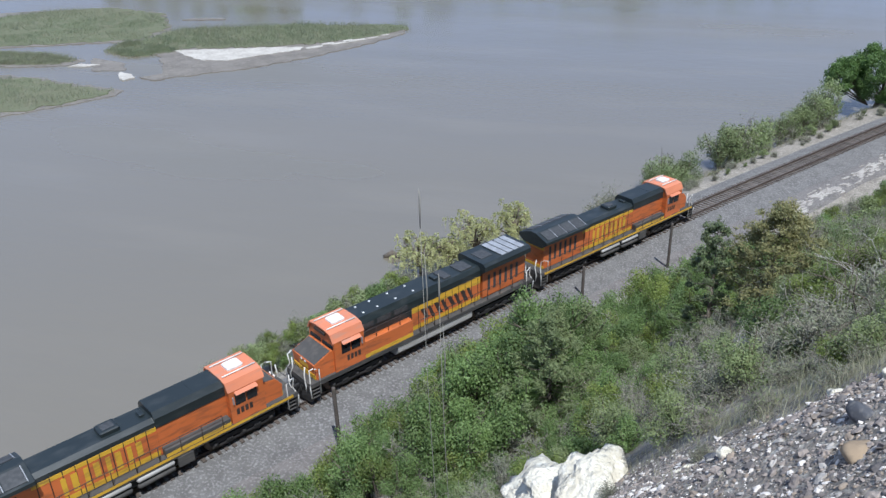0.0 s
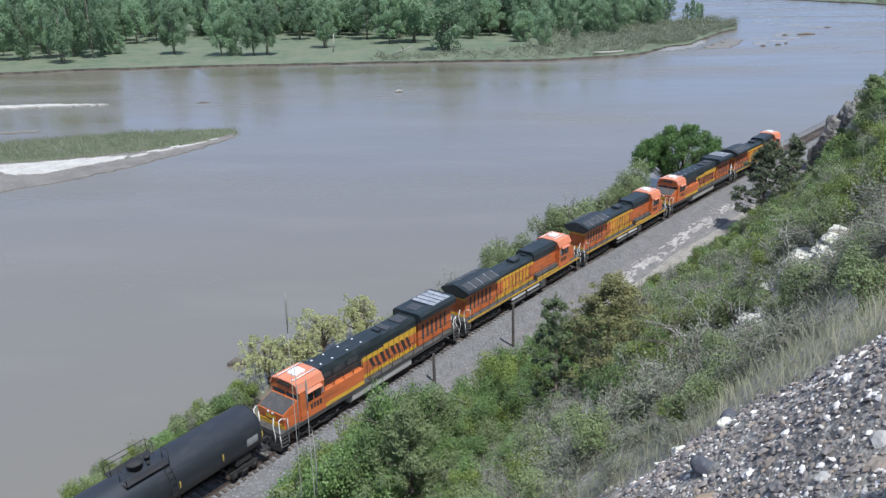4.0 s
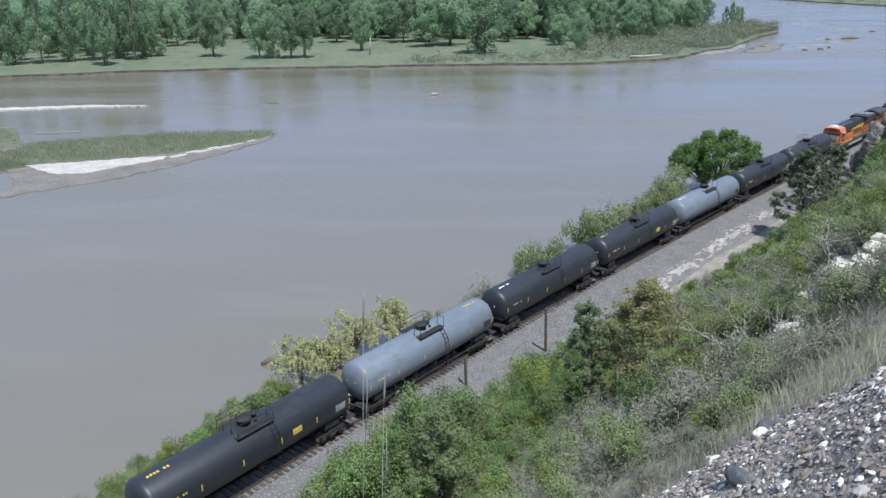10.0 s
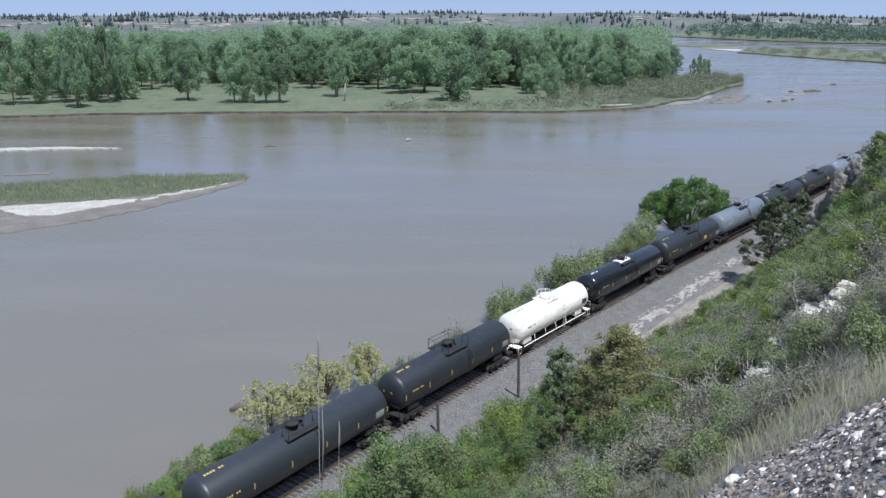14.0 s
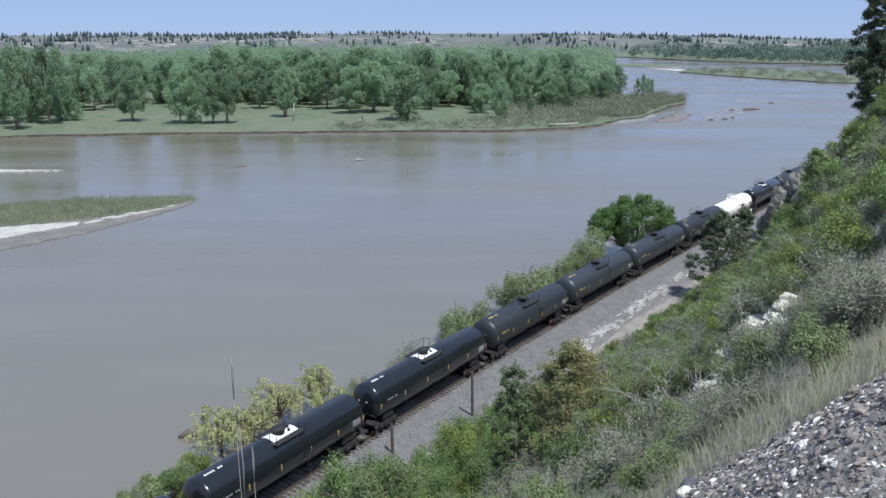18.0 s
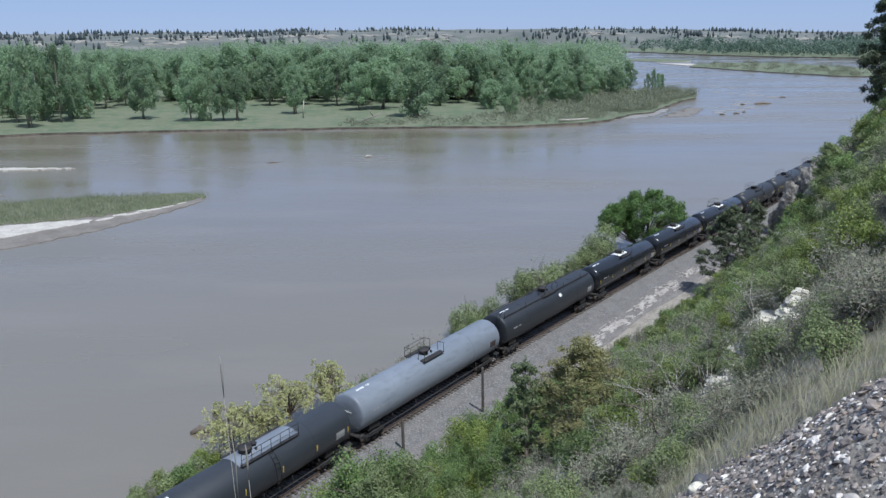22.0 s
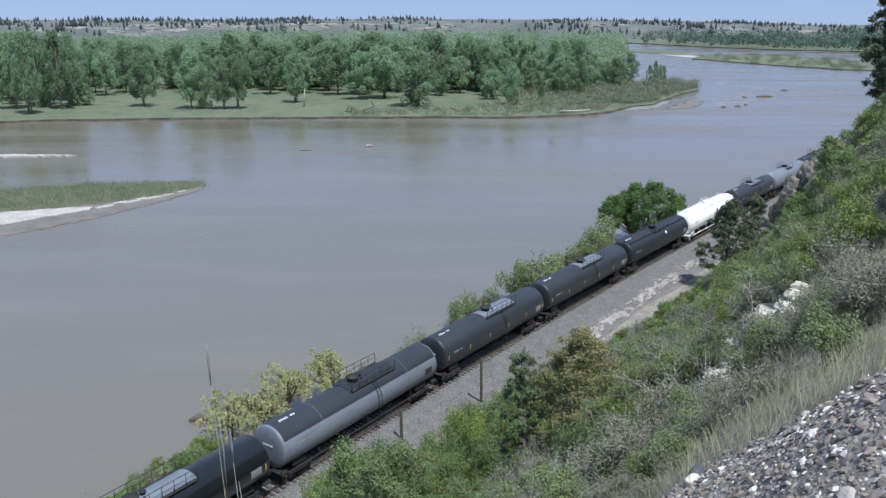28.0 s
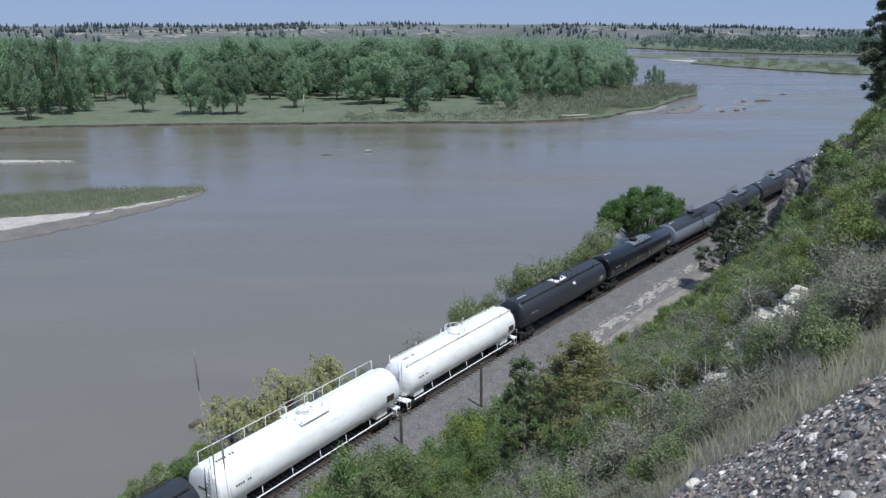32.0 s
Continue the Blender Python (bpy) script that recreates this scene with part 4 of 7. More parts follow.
def tank_car(length, shell, label, flat_end=False, pad=None, deck="square", belly=None, stripes=MARK_Y, stencil=MARK_Y, side_rail=False, ladder=True,
             radius=1.6, gear=None, fit=None, walkway=0, panel=False, seed=1, front_stencil=False):
    """A tank car, its front towards +x. deck: square, long or white (a ring of rails round the hatch)."""
    rnd = random.Random(seed)
    C = thing("tank_car", label, "tank car", "tank cars of the train")
    r, zc = radius, 1.08 + radius
    e = length / 2 - 0.62
    gear = gear or UNDER
    fit = fit or UNDER
    if flat_end:
        prof = [(0.02, -e), (r * 0.55, -e + 0.02), (r * 0.9, -e + 0.09), (r * 0.985, -e + 0.16), (r, -e + 0.24), (r, e - 0.24), (r * 0.985, e - 0.16), (r * 0.9, e - 0.09), (r * 0.55, e - 0.02), (0.02, e)]
    else:
        dome = [(r * math.sin(a), 0.72 * math.cos(a)) for a in [math.pi / 2 * k / 8 for k in range(9)]]
        prof = [(max(q, 0.02), -(e - 0.72) - d) for q, d in dome] + [(max(q, 0.02), (e - 0.72) + d) for q, d in reversed(dome)]
    body = part("shell", Build().lathe(prof, 40, Matrix.Translation((0, 0, zc))), shell, C)
    for k in range(3 if not flat_end else 2):
        x = -e * 0.55 + k * e * (0.55 if not flat_end else 1.1)
        b = Build()
        shell_patch(b, r, zc, x - 0.02, x + 0.02, -150, 150, 0.010, 30)
        part("weld_seam", b, shell, body)
    if belly:
        b = Build()
        shell_patch(b, r, zc, -e + 0.3, e - 0.3, -62, 62, 0.006, 20)
        part("dark_top_coat", b, belly, body, "dark coating over the top half")
    if pad:
        b = Build()
        shell_patch(b, r, zc, -1.25, 1.25, -38, 38, 0.02, 14)
        part("top_pad", b, pad, C, "white pad round the hatch" if pad is MARK_W else "")
    zt = zc + r
    # hatch and fittings
    man = part("manway", Build().lathe([(0.44, 0), (0.44, 0.40), (0.52, 0.41), (0.52, 0.48), (0.1, 0.51)], 18, Matrix.Translation((-0.15, 0, zt - 0.08)) @ Euler((0, -math.pi / 2, 0)).to_matrix().to_4x4()), fit, C, "round hatch")
    for i in range(6):
        a = i * math.pi / 3
        part("hatch_bolt", Build().box(-0.15 + 0.47 * math.cos(a) - 0.04, -0.15 + 0.47 * math.cos(a) + 0.04, 0.47 * math.sin(a) - 0.04, 0.47 * math.sin(a) + 0.04, zt + 0.28, zt + 0.42), fit, man)
    part("valve", Build().lathe([(0.16, 0), (0.16, 0.25), (0.22, 0.26), (0.22, 0.33), (0.05, 0.36)], 10, Matrix.Translation((0.78, 0.12, zt - 0.06)) @ Euler((0, -math.pi / 2, 0)).to_matrix().to_4x4()), fit, C)
    part("valve", Build().lathe([(0.10, 0), (0.10, 0.22), (0.05, 0.25)], 8, Matrix.Translation((0.55, -0.35, zt - 0.08)) @ Euler((0, -math.pi / 2, 0)).to_matrix().to_4x4()), fit, C)
    rail_m = gear
    if deck == "square":
        for y in (-1, 1):
            part("deck_plate", Build().box(-1.5, 1.5, min(y * 0.52, y * 1.16), max(y * 0.52, y * 1.16), zt - 0.16, zt - 0.11), fit, C, "hatch platform plate")
            if y > 0 or seed % 2:
                railing("deck_rail", [[(-1.45, y * 0.45, zt + 0.75), (-1.45, y * 1.12, zt + 0.75), (1.45, y * 1.12, zt + 0.75), (1.45, y * 0.45, zt + 0.75)]], zt - 0.14, 0.024, rail_m, C, "platform handrail",
                        [[(-1.45, y * 1.12, zt + 0.38), (1.45, y * 1.12, zt + 0.38)]])
            else:
                for x in (-1.45, 1.45):
                    railing("deck_rail", [[(x, y * 1.12, zt + 0.75), (x, y * 0.45, zt + 0.75)]], zt - 0.14, 0.024, rail_m, C, "platform handrail")
    elif deck == "long":
        for y in (-1, 1):
            part("deck_plate", Build().box(-1.4, 4.0, min(y * 0.75, y * 1.12), max(y * 0.75, y * 1.12), zt - 0.22, zt - 0.17), fit, C, "long top platform")
            railing("deck_rail", [[(-1.4 + i * 0.9, y * 1.08, zt + 0.68) for i in range(7)]], zt - 0.2, 0.024, rail_m, C, "long platform handrail", [[(-1.4, y * 1.08, zt + 0.28), (4.0, y * 1.08, zt + 0.28)]])
        b = Build()
        shell_patch(b, r, zc, -1.5, 4.1, -33, 33, 0.05, 12)
        part("top_plate", b, PLAIN_GREY if shell is not PLAIN_GREY else DULL_BLACK, C, "grey plate under the platform")
    elif deck == "white":
        for y in (-1, 1):
            pts = [(0.95 * math.cos(a), y * 0.85 * abs(math.sin(a)) + y * 0.12, zt + 0.55) for a in [math.pi * k / 6 for k in range(7)]]
            railing("deck_rail", [pts], zt - 0.1, 0.03, rail_m, C, "rounded handrail at the hatch")
            part("deck_plate", Build().box(-1.0, 1.0, min(y * 0.5, y * 1.0), max(y * 0.5, y * 1.0), zt - 0.15, zt - 0.1), fit, C)
        b = Build()
        b.lathe([(0.62, 0), (0.62, 0.38), (0.45, 0.48)], 18, Matrix.Translation((-0.15, 0, zt - 0.1)) @ Euler((0, -math.pi / 2, 0)).to_matrix().to_4x4())
        part("protective_housing", b, fit, C, "round valve housing")
    if walkway:
        for y in ((-1, 1) if walkway == 2 else (walkway,)):
            part("running_board", Build().box(-e + 0.5, e - 0.5, min(y * 0.75, y * 1.0), max(y * 0.75, y * 1.0), zt - 0.26, zt - 0.21), fit, C, "running board along the top")
            n = 9
            hgt = 0.62 if walkway != 2 else 0.32
            pts = [(-e + 0.6 + i * (2 * e - 1.2) / n, y * 1.0, zt + hgt) for i in range(n + 1)]
            if walkway == 2:
                ob = part("top_rail", Build().rod([(pts[0][0], y, zt - 0.1), (pts[-1][0], y, zt - 0.1)], 0.03, 5), rail_m, C, "handrail along the top")
                for q in pts[::2]:
                    part("post", Build().rod([q, (q[0], q[1], zt - 0.3)], 0.03, 5), rail_m, ob)
            else:
                for run in (pts[:5], pts[5:]):
                    railing("top_rail", [run], zt - 0.3, 0.03, rail_m, C, "handrail along the top")
        b = Build()
        for y in (-0.9, -0.5):
            b.rod([(-e - 0.10, y, 1.1), (-e - 0.10, y, zt + 0.3), (-e + 0.4, y, zt + 0.5)], 0.026, 5)
        for k in range(9):
            b.rod([(-e - 0.10, -0.9, 1.4 + k * 0.33), (-e - 0.10, -0.5, 1.4 + k * 0.33)], 0.018, 5)
        part("end_ladder", b, rail_m, C, "end ladder")
    if ladder:
        for y in (-1, 1):
            b = Build()
            for x in (1.02, 1.42):
                b.rod([(x, y * (r + 0.12), 0.75), (x, y * (r + 0.12), zc)] + [(x, y * (r + 0.10) * math.cos(a), zc + (r + 0.08) * math.sin(a)) for a in (0.35, 0.7, 1.0)], 0.024, 5)
            for k in range(6):
                b.rod([(1.02, y * (r + 0.12), 0.95 + 0.33 * k), (1.42, y * (r + 0.12), 0.95 + 0.33 * k)], 0.018, 5)
            for a in (0.2, 0.42, 0.64, 0.86):
                b.rod([(1.02, y * (r + 0.1) * math.cos(a), zc + (r + 0.08) * math.sin(a)), (1.42, y * (r + 0.1) * math.cos(a), zc + (r + 0.08) * math.sin(a))], 0.018, 5)
            part("ladder", b, rail_m, C, "side ladder")
    # sills, saddles, ends
    for s in (-1, 1):
        x = s * (length / 2 - 2.6)
        part("saddle", Build().add([(x - 0.7, -1.15, 1.0), (x + 0.7, -1.15, 1.0), (x + 0.7, 1.15, 1.0), (x - 0.7, 1.15, 1.0),
                                    (x - 0.55, -1.2, 1.95), (x + 0.55, -1.2, 1.95), (x + 0.55, 1.2, 1.95), (x - 0.55, 1.2, 1.95)],
                                   [(3, 2, 1, 0), (4, 5, 6, 7), (0, 1, 5, 4), (1, 2, 6, 5), (2, 3, 7, 6), (3, 0, 4, 7)]), gear, C, "tank saddle")
        a, c = sorted((s * (length / 2 - 4.0), s * (length / 2 - 0.35)))
        part("stub_sill", Build().box(a, c, -0.28, 0.28, 0.74, 1.12, bevel=0.03), gear, C)
        a, c = sorted((s * (length / 2 - 1.15), s * (length / 2 - 0.45)))
        part("end_platform", Build().box(a, c, -1.45, 1.45, 1.04, 1.12), gear, C, "end platform")
        for y in (-1, 1):
            b = Build().rod([(s * (length / 2 - 0.5), y * 1.43, 1.1), (s * (length / 2 - 0.5), y * 1.43, 1.95), (s * (length / 2 - 0.5), y * 0.4, 1.95), (s * (length / 2 - 0.5), y * 0.4, 1.1)], 0.024, 5)
            b.rod([(s * (length / 2 - 0.55), y * 1.45, 1.1), (s * (length / 2 - 0.55), y * 1.45, 0.45), (s * (length / 2 - 1.0), y * 1.45, 0.45), (s * (length / 2 - 1.0), y * 1.45, 1.1)], 0.024, 5)
            part("end_rail", b, rail_m, C, "end grab rail")
        coupler(C, s * length / 2, s)
        truck(C, s * (length / 2 - 2.6), (-0.86, 0.86), 0.42, False)
    b = Build().lathe([(0.30, -0.02), (0.30, 0.02)], 14, Matrix.Translation((-length / 2 + 0.42, 0.75, 1.75)), True)
    part("brake_wheel", b, gear, C)
    part("brake_cylinder", Build().lathe([(0.18, -0.4), (0.18, 0.4)], 10, Matrix.Translation((0.6, -0.5, 0.95))), UNDER, C)
    part("bottom_outlet", Build().lathe([(0.3, 0.0), (0.22, 0.25), (0.12, 0.4)], 10, Matrix.Translation((0, 0, 1.35)) @ Euler((0, math.pi / 2, 0)).to_matrix().to_4x4()), UNDER, C)
    b = Build()
    b.rod([(-e + 1.2, -0.45, 1.02), (e - 1.2, -0.45, 1.02)], 0.04, 6)
    part("brake_pipe", b, UNDER, C)
    if side_rail:
        for y in (-1, 1):
            b = Build()
            rail_line(b, [(-e + 0.9 + i * (2 * e - 1.8) / 6, y * 1.48, 1.0) for i in range(7)], 1.0, 0.055)
            for i in range(1, 6):
                x = -e + 0.9 + i * (2 * e - 1.8) / 6
                b.rod([(x, y * 1.48, 1.0), (x + 0.25, y * 1.1, 1.75)], 0.035, 5)
            part("side_sill", b, gear, C, "side sill rail")
    # markings
    if stripes:
        for y in (-1, 1):
            for k in range(6):
                x = -e + 0.55 + k * (2 * e - 1.1) / 5
                b = Build()
                shell_patch(b, r, zc, x - 0.045, x + 0.045, y * 84, y * 101, 0.012, 4)
                part("reflector_strip", b, stripes, C, "yellow reflective strip" if stripes is MARK_Y else "")
    if stencil:
        for side in (1, -1):
            for k in range(7):
                if k == 4:
                    continue
                b = Build()
                x = (e - 2.9 if front_stencil else -e + 1.1) + k * 0.23
                shell_patch(b, r, zc, x, x + 0.15, side * 5 - 4, side * 5 + 3, 0.008, 3)
                if side > 0:
                    part("roof_stencil", b, stencil, C)
                b = Build()
                x = -e + 1.4 + k * 0.20
                shell_patch(b, r, zc, x, x + 0.13, side * 80, side * 85, 0.008, 3)
                part("side_stencil", b, stencil if stencil is not MARK_W else MARK_G, C)
        for k in range(5):
            b = Build().box(-e - 0.02 if flat_end else -e + 0.02, -e + 0.05, -0.5 + k * 0.2, -0.36 + k * 0.2, zc + 0.15, zc + 0.28)
            part("end_stencil", b, stencil, C)
    for side in (-1, 1):
        b = Build()
        shell_patch(b, r, zc, e - 1.9, e - 0.95, side * 84, side * 104, 0.008, 4)
        part("data_panel", b, MARK_G if shell in (DULL_BLACK, SOFT_BLACK, GLOSS_BLACK) else NUMBER, C, "small print panel")
    if walkway == 2 and fit is UNDER:
        b = Build()
        shell_patch(b, r, zc, 1.5, 2.0, 50, 62, 0.012, 4)
        part("white_panel", b, MARK_W, C, "small white square panel")
    if panel:
        b = Build()
        shell_patch(b, r, zc, 2.6, 3.4, 80, 96, 0.012, 4)
        part("yellow_panel", b, MARK_Y, C, "yellow warning panel")
    return C


OLD = "flat black tank car with small hatch platform"
GLOSSY = "glossy black tank car with white pad round the hatch"
LAGGED = "black insulated tank car with blunt ends and running boards"
SPECS = [
    (19.02, DULL_BLACK, OLD, dict(seed=2)),
    (18.21, DULL_BLACK, OLD, dict(seed=3)),
    (18.21, BLUE_GREY, "blue grey tank car with rust patches on top", dict(side_rail=True, stencil=MARK_W, stripes=None, seed=2)),
    (18.60, DULL_BLACK, "flat black tank car with a yellow warning panel", dict(panel=True, seed=5)),
    (18.37, DULL_BLACK, OLD, dict(seed=7, stencil=MARK_W)),
    (17.86, BLUE_GREY, "blue grey tank car with faded brown stains and ladder", dict(side_rail=True, seed=4, front_stencil=True)),
    (18.29, DULL_BLACK, OLD, dict(seed=9, panel=True)),
    (18.39, GLOSS_BLACK, GLOSSY, dict(pad=MARK_W, stencil=MARK_W, seed=4)),
    (15.15, OLD_WHITE, "short aged white tank car with rust streaks and white rails", dict(deck="white", gear=OLD_WHITE, fit=OLD_WHITE, side_rail=True, stripes=None, stencil=NUMBER, radius=1.55, seed=3)),
    (17.56, DULL_BLACK, OLD, dict(seed=6)),
    (19.04, SOFT_BLACK, OLD, dict(seed=8)),
    (18.38, SOFT_BLACK, OLD, dict(seed=10)),
    (17.69, DULL_BLACK, OLD, dict(seed=12)),
    (18.79, GLOSS_BLACK, GLOSSY, dict(pad=MARK_W, stencil=MARK_W, seed=14)),
    (17.68, GLOSS_BLACK, GLOSSY, dict(pad=MARK_W, stencil=MARK_W, seed=16)),
    (18.76, GLOSS_BLACK, GLOSSY, dict(pad=MARK_W, stencil=MARK_W, seed=15)),
    (21.13, DULL_BLACK, LAGGED, dict(flat_end=True, walkway=2, ladder=False, stripes=None, stencil=MARK_W, radius=1.68, seed=4)),
    (22.22, PLAIN_GREY, "plain grey insulated tank car with blunt ends", dict(flat_end=True, side_rail=True, ladder=False, stripes=None, stencil=MARK_W, radius=1.68, seed=4)),
    (19.77, SOFT_BLACK, "charcoal insulated tank car with long railed top platform", dict(flat_end=True, deck="long", stencil=MARK_W, radius=1.68, side_rail=True, seed=5)),
    (21.14, WHITE, "bright white tank car with white end ladder and rails", dict(flat_end=False, deck="white", walkway=2, gear=WHITE, fit=WHITE, side_rail=True, ladder=False, stripes=None, stencil=NUMBER, radius=1.64, seed=3)),
    (20.69, DULL_BLACK, LAGGED, dict(flat_end=True, walkway=2, ladder=False, stripes=None, stencil=MARK_W, radius=1.68, seed=6)),
    (21.46, SOFT_BLACK, "charcoal insulated tank car with long railed top platform", dict(flat_end=True, deck="long", stencil=MARK_W, radius=1.68, seed=7)),
    (19.68, SOFT_BLACK, "charcoal insulated tank car with long railed top platform", dict(flat_end=True, deck="long", stencil=MARK_W, radius=1.68, seed=8)),
    (20.20, PLAIN_GREY, "grey tank car with dark coated top and ladder", dict(flat_end=True, deck="long", belly=SOFT_BLACK, side_rail=True, stripes=None, stencil=MARK_W, radius=1.68, seed=9)),
    (20.83, GLOSS_BLACK, "glossy black insulated tank car with long railed top platform", dict(flat_end=True, deck="long", stencil=MARK_W, radius=1.68, seed=10)),
    (20.85, SOFT_BLACK, "charcoal insulated tank car with white hatch pad", dict(flat_end=True, pad=MARK_W, walkway=2, ladder=False, stripes=None, stencil=MARK_W, radius=1.68, seed=12)),
    (19.57, WHITE, "bright white tank car with white end ladder and rails", dict(deck="white", walkway=2, gear=WHITE, fit=WHITE, side_rail=True, ladder=False, stripes=None, stencil=NUMBER, radius=1.64, seed=13)),
    (20.65, WHITE, "bright white tank car with tall handrail along the top", dict(flat_end=True, deck="square", walkway=1, gear=WHITE, fit=WHITE, side_rail=True, ladder=False, stripes=None, stencil=NUMBER, radius=1.68, seed=14)),
    (20.40, SOFT_BLACK, LAGGED, dict(flat_end=True, walkway=2, ladder=False, stripes=None, stencil=MARK_W, radius=1.68, seed=15)),
]
TRAIN = []


def make_train():
    back = 0.0
    older, newer = loco(False), loco(True)
    for kind in (0, 1, 0, 0, 1):
        used = [x[0] for x in TRAIN]
        src = newer if kind else older
        ob = src if src not in used else copy_thing(src, pose(0, 0, 0))
        TRAIN.append((ob, back + 11.175, 22.35, bool(kind)))
        back += 22.35
    for length, shell, label, options in SPECS:
        TRAIN.append((tank_car(length, shell, label, **options), back + length / 2, length, False))
        back += length
    for row in TRAIN:
        row[0].scale = (GAUGE, GAUGE, GAUGE)


make_train()


# ---- plants ----
LEAF = mat("fresh green shrub leaves", (0.186, 0.272, 0.088), (0.130, 0.202, 0.066), 0.6, 1.2, 9.0, (0.245, 0.322, 0.125), spread=0.28, transl=0.40)
LEAF_Y = mat("yellow green shrub leaves", (0.228, 0.280, 0.064), (0.134, 0.198, 0.051), 0.6, 1.0, 9.0, (0.281, 0.323, 0.110), spread=0.25, transl=0.40)
LEAF_D = mat("olive shrub leaves", (0.221, 0.272, 0.111), (0.156, 0.207, 0.088), 0.65, 1.0, 9.0, (0.310, 0.336, 0.167), spread=0.25, transl=0.30)
SAGE = mat("grey sage leaves", (0.255, 0.272, 0.180), (0.190, 0.207, 0.132), 0.8, 1.2, 9.0, (0.318, 0.320, 0.230), spread=0.2, transl=0.25)
NEEDLE = mat("dark pine needles", (0.088, 0.115, 0.064), (0.125, 0.148, 0.080), 0.65, 1.5, 9.0, (0.125, 0.148, 0.068), spread=0.15, transl=0.2)
JUNIPER = mat("yellowish juniper foliage", (0.248, 0.240, 0.098), (0.165, 0.178, 0.076), 0.65, 0.8, 7.0, (0.395, 0.335, 0.145), spread=0.1, transl=0.25)
YOUNG_NEEDLE = mat("young pine needles", (0.128, 0.162, 0.075), (0.092, 0.124, 0.058), 0.65, 1.2, 9.0, (0.195, 0.210, 0.100), spread=0.1, transl=0.2)
TREE_LEAF = mat("bright green tree leaves", (0.135, 0.228, 0.060), (0.096, 0.170, 0.046), 0.6, 0.7, 6.0, (0.190, 0.285, 0.090), transl=0.45)
WILLOW = mat("yellow willow leaves", (0.52, 0.52, 0.27), (0.42, 0.44, 0.21), 0.6, 0.8, 6.0, (0.50, 0.48, 0.21), transl=0.45)
# paler and greyer than real leaves: distance haze is put into this colour
COTTON_HAZED = mat("cottonwood leaves paled for haze", (0.295, 0.395, 0.238), (0.235, 0.335, 0.190), 0.7, 0.05, 0.4, (0.350, 0.445, 0.275), spread=0.22, transl=0.55)
# the blue cast stands in for hazy air before the river bend woods
BEND_LEAF_HAZED = mat("far leaves tinted blue green for haze", (0.15, 0.21, 0.155), (0.115, 0.17, 0.125), 0.75, 0.03, 0.2, (0.19, 0.25, 0.185), transl=0.4)
FAR_PINE = mat("far dark pines", (0.034, 0.048, 0.050), (0.050, 0.064, 0.064), 0.8, 0.05, spread=0.2)
COTTON_BARK = mat("pale cottonwood bark", (0.19, 0.165, 0.13), (0.27, 0.24, 0.195), 0.95, 2.0, 9.0, (0.12, 0.10, 0.08), spread=0.2)
BARK = mat("grey brown bark", (0.13, 0.105, 0.08), (0.19, 0.16, 0.125), 0.95, 3.0, 20.0, (0.08, 0.065, 0.05), 0.5, 15.0, spread=0.2)
PALE_BARK = mat("bleached bark", (0.42, 0.39, 0.34), (0.52, 0.49, 0.44), 0.9, 3.0, 15.0, (0.3, 0.27, 0.23))
TWIG = mat("bare grey twigs", (0.276, 0.256, 0.212), (0.191, 0.174, 0.144), 0.9, 3.0, 12.0, (0.361, 0.338, 0.287), spread=0.2)
BLADE = mat("dry grass blades", (0.50, 0.47, 0.33), (0.36, 0.365, 0.215), 0.8, 0.5, 4.0, (0.58, 0.55, 0.42), transl=0.5)
REED = mat("green island grass", (0.265, 0.300, 0.180), (0.310, 0.325, 0.210), 0.8, 0.06, 0.6, (0.36, 0.35, 0.245), transl=0.55)


def leaf_quads(points, size, rnd, up=0.25, long=1.6, loose=0.55):
    """Small leaves, one rhombus each, that face outwards from their clump and up, more or less."""
    centres, out = points if isinstance(points, tuple) else (points, np.zeros_like(points))
    n = len(centres)
    nrm = out + rnd.normal(size=(n, 3)) * loose + np.array([0, 0, up + 0.15])
    nrm /= np.linalg.norm(nrm, axis=1, keepdims=True) + 1e-9
    d = np.cross(nrm, rnd.normal(size=(n, 3)))
    d /= np.linalg.norm(d, axis=1, keepdims=True) + 1e-9
    e = np.cross(nrm, d)
    sz = size * rnd.uniform(0.6, 1.3, (n, 1))
    a, b = d * sz * long * 0.5, e * sz * 0.5
    v = np.stack([centres - a, centres + b, centres + a, centres - b], 1).reshape(-1, 3)
    return v, np.arange(4 * n).reshape(n, 4)


def clump_points(n, clumps, rnd, shell=0.55):
    """Points spread through ellipsoids (x, y, z, rx, rz), denser towards their skins, and the way outwards at each."""
    c = np.array(clumps)
    w = c[:, 3] ** 2 * c[:, 4]
    k = rnd.choice(len(c), n, p=w / w.sum())
    d = rnd.normal(size=(n, 3))
    d /= np.linalg.norm(d, axis=1, keepdims=True)
    r = shell + (1 - shell) * rnd.random_sample((n, 1)) ** 0.6
    r *= 1 + 0.16 * rnd.normal(size=(n, 1))
    return c[k, :3] + d * r * np.stack([c[k, 3], c[k, 3], c[k, 4]], 1), d


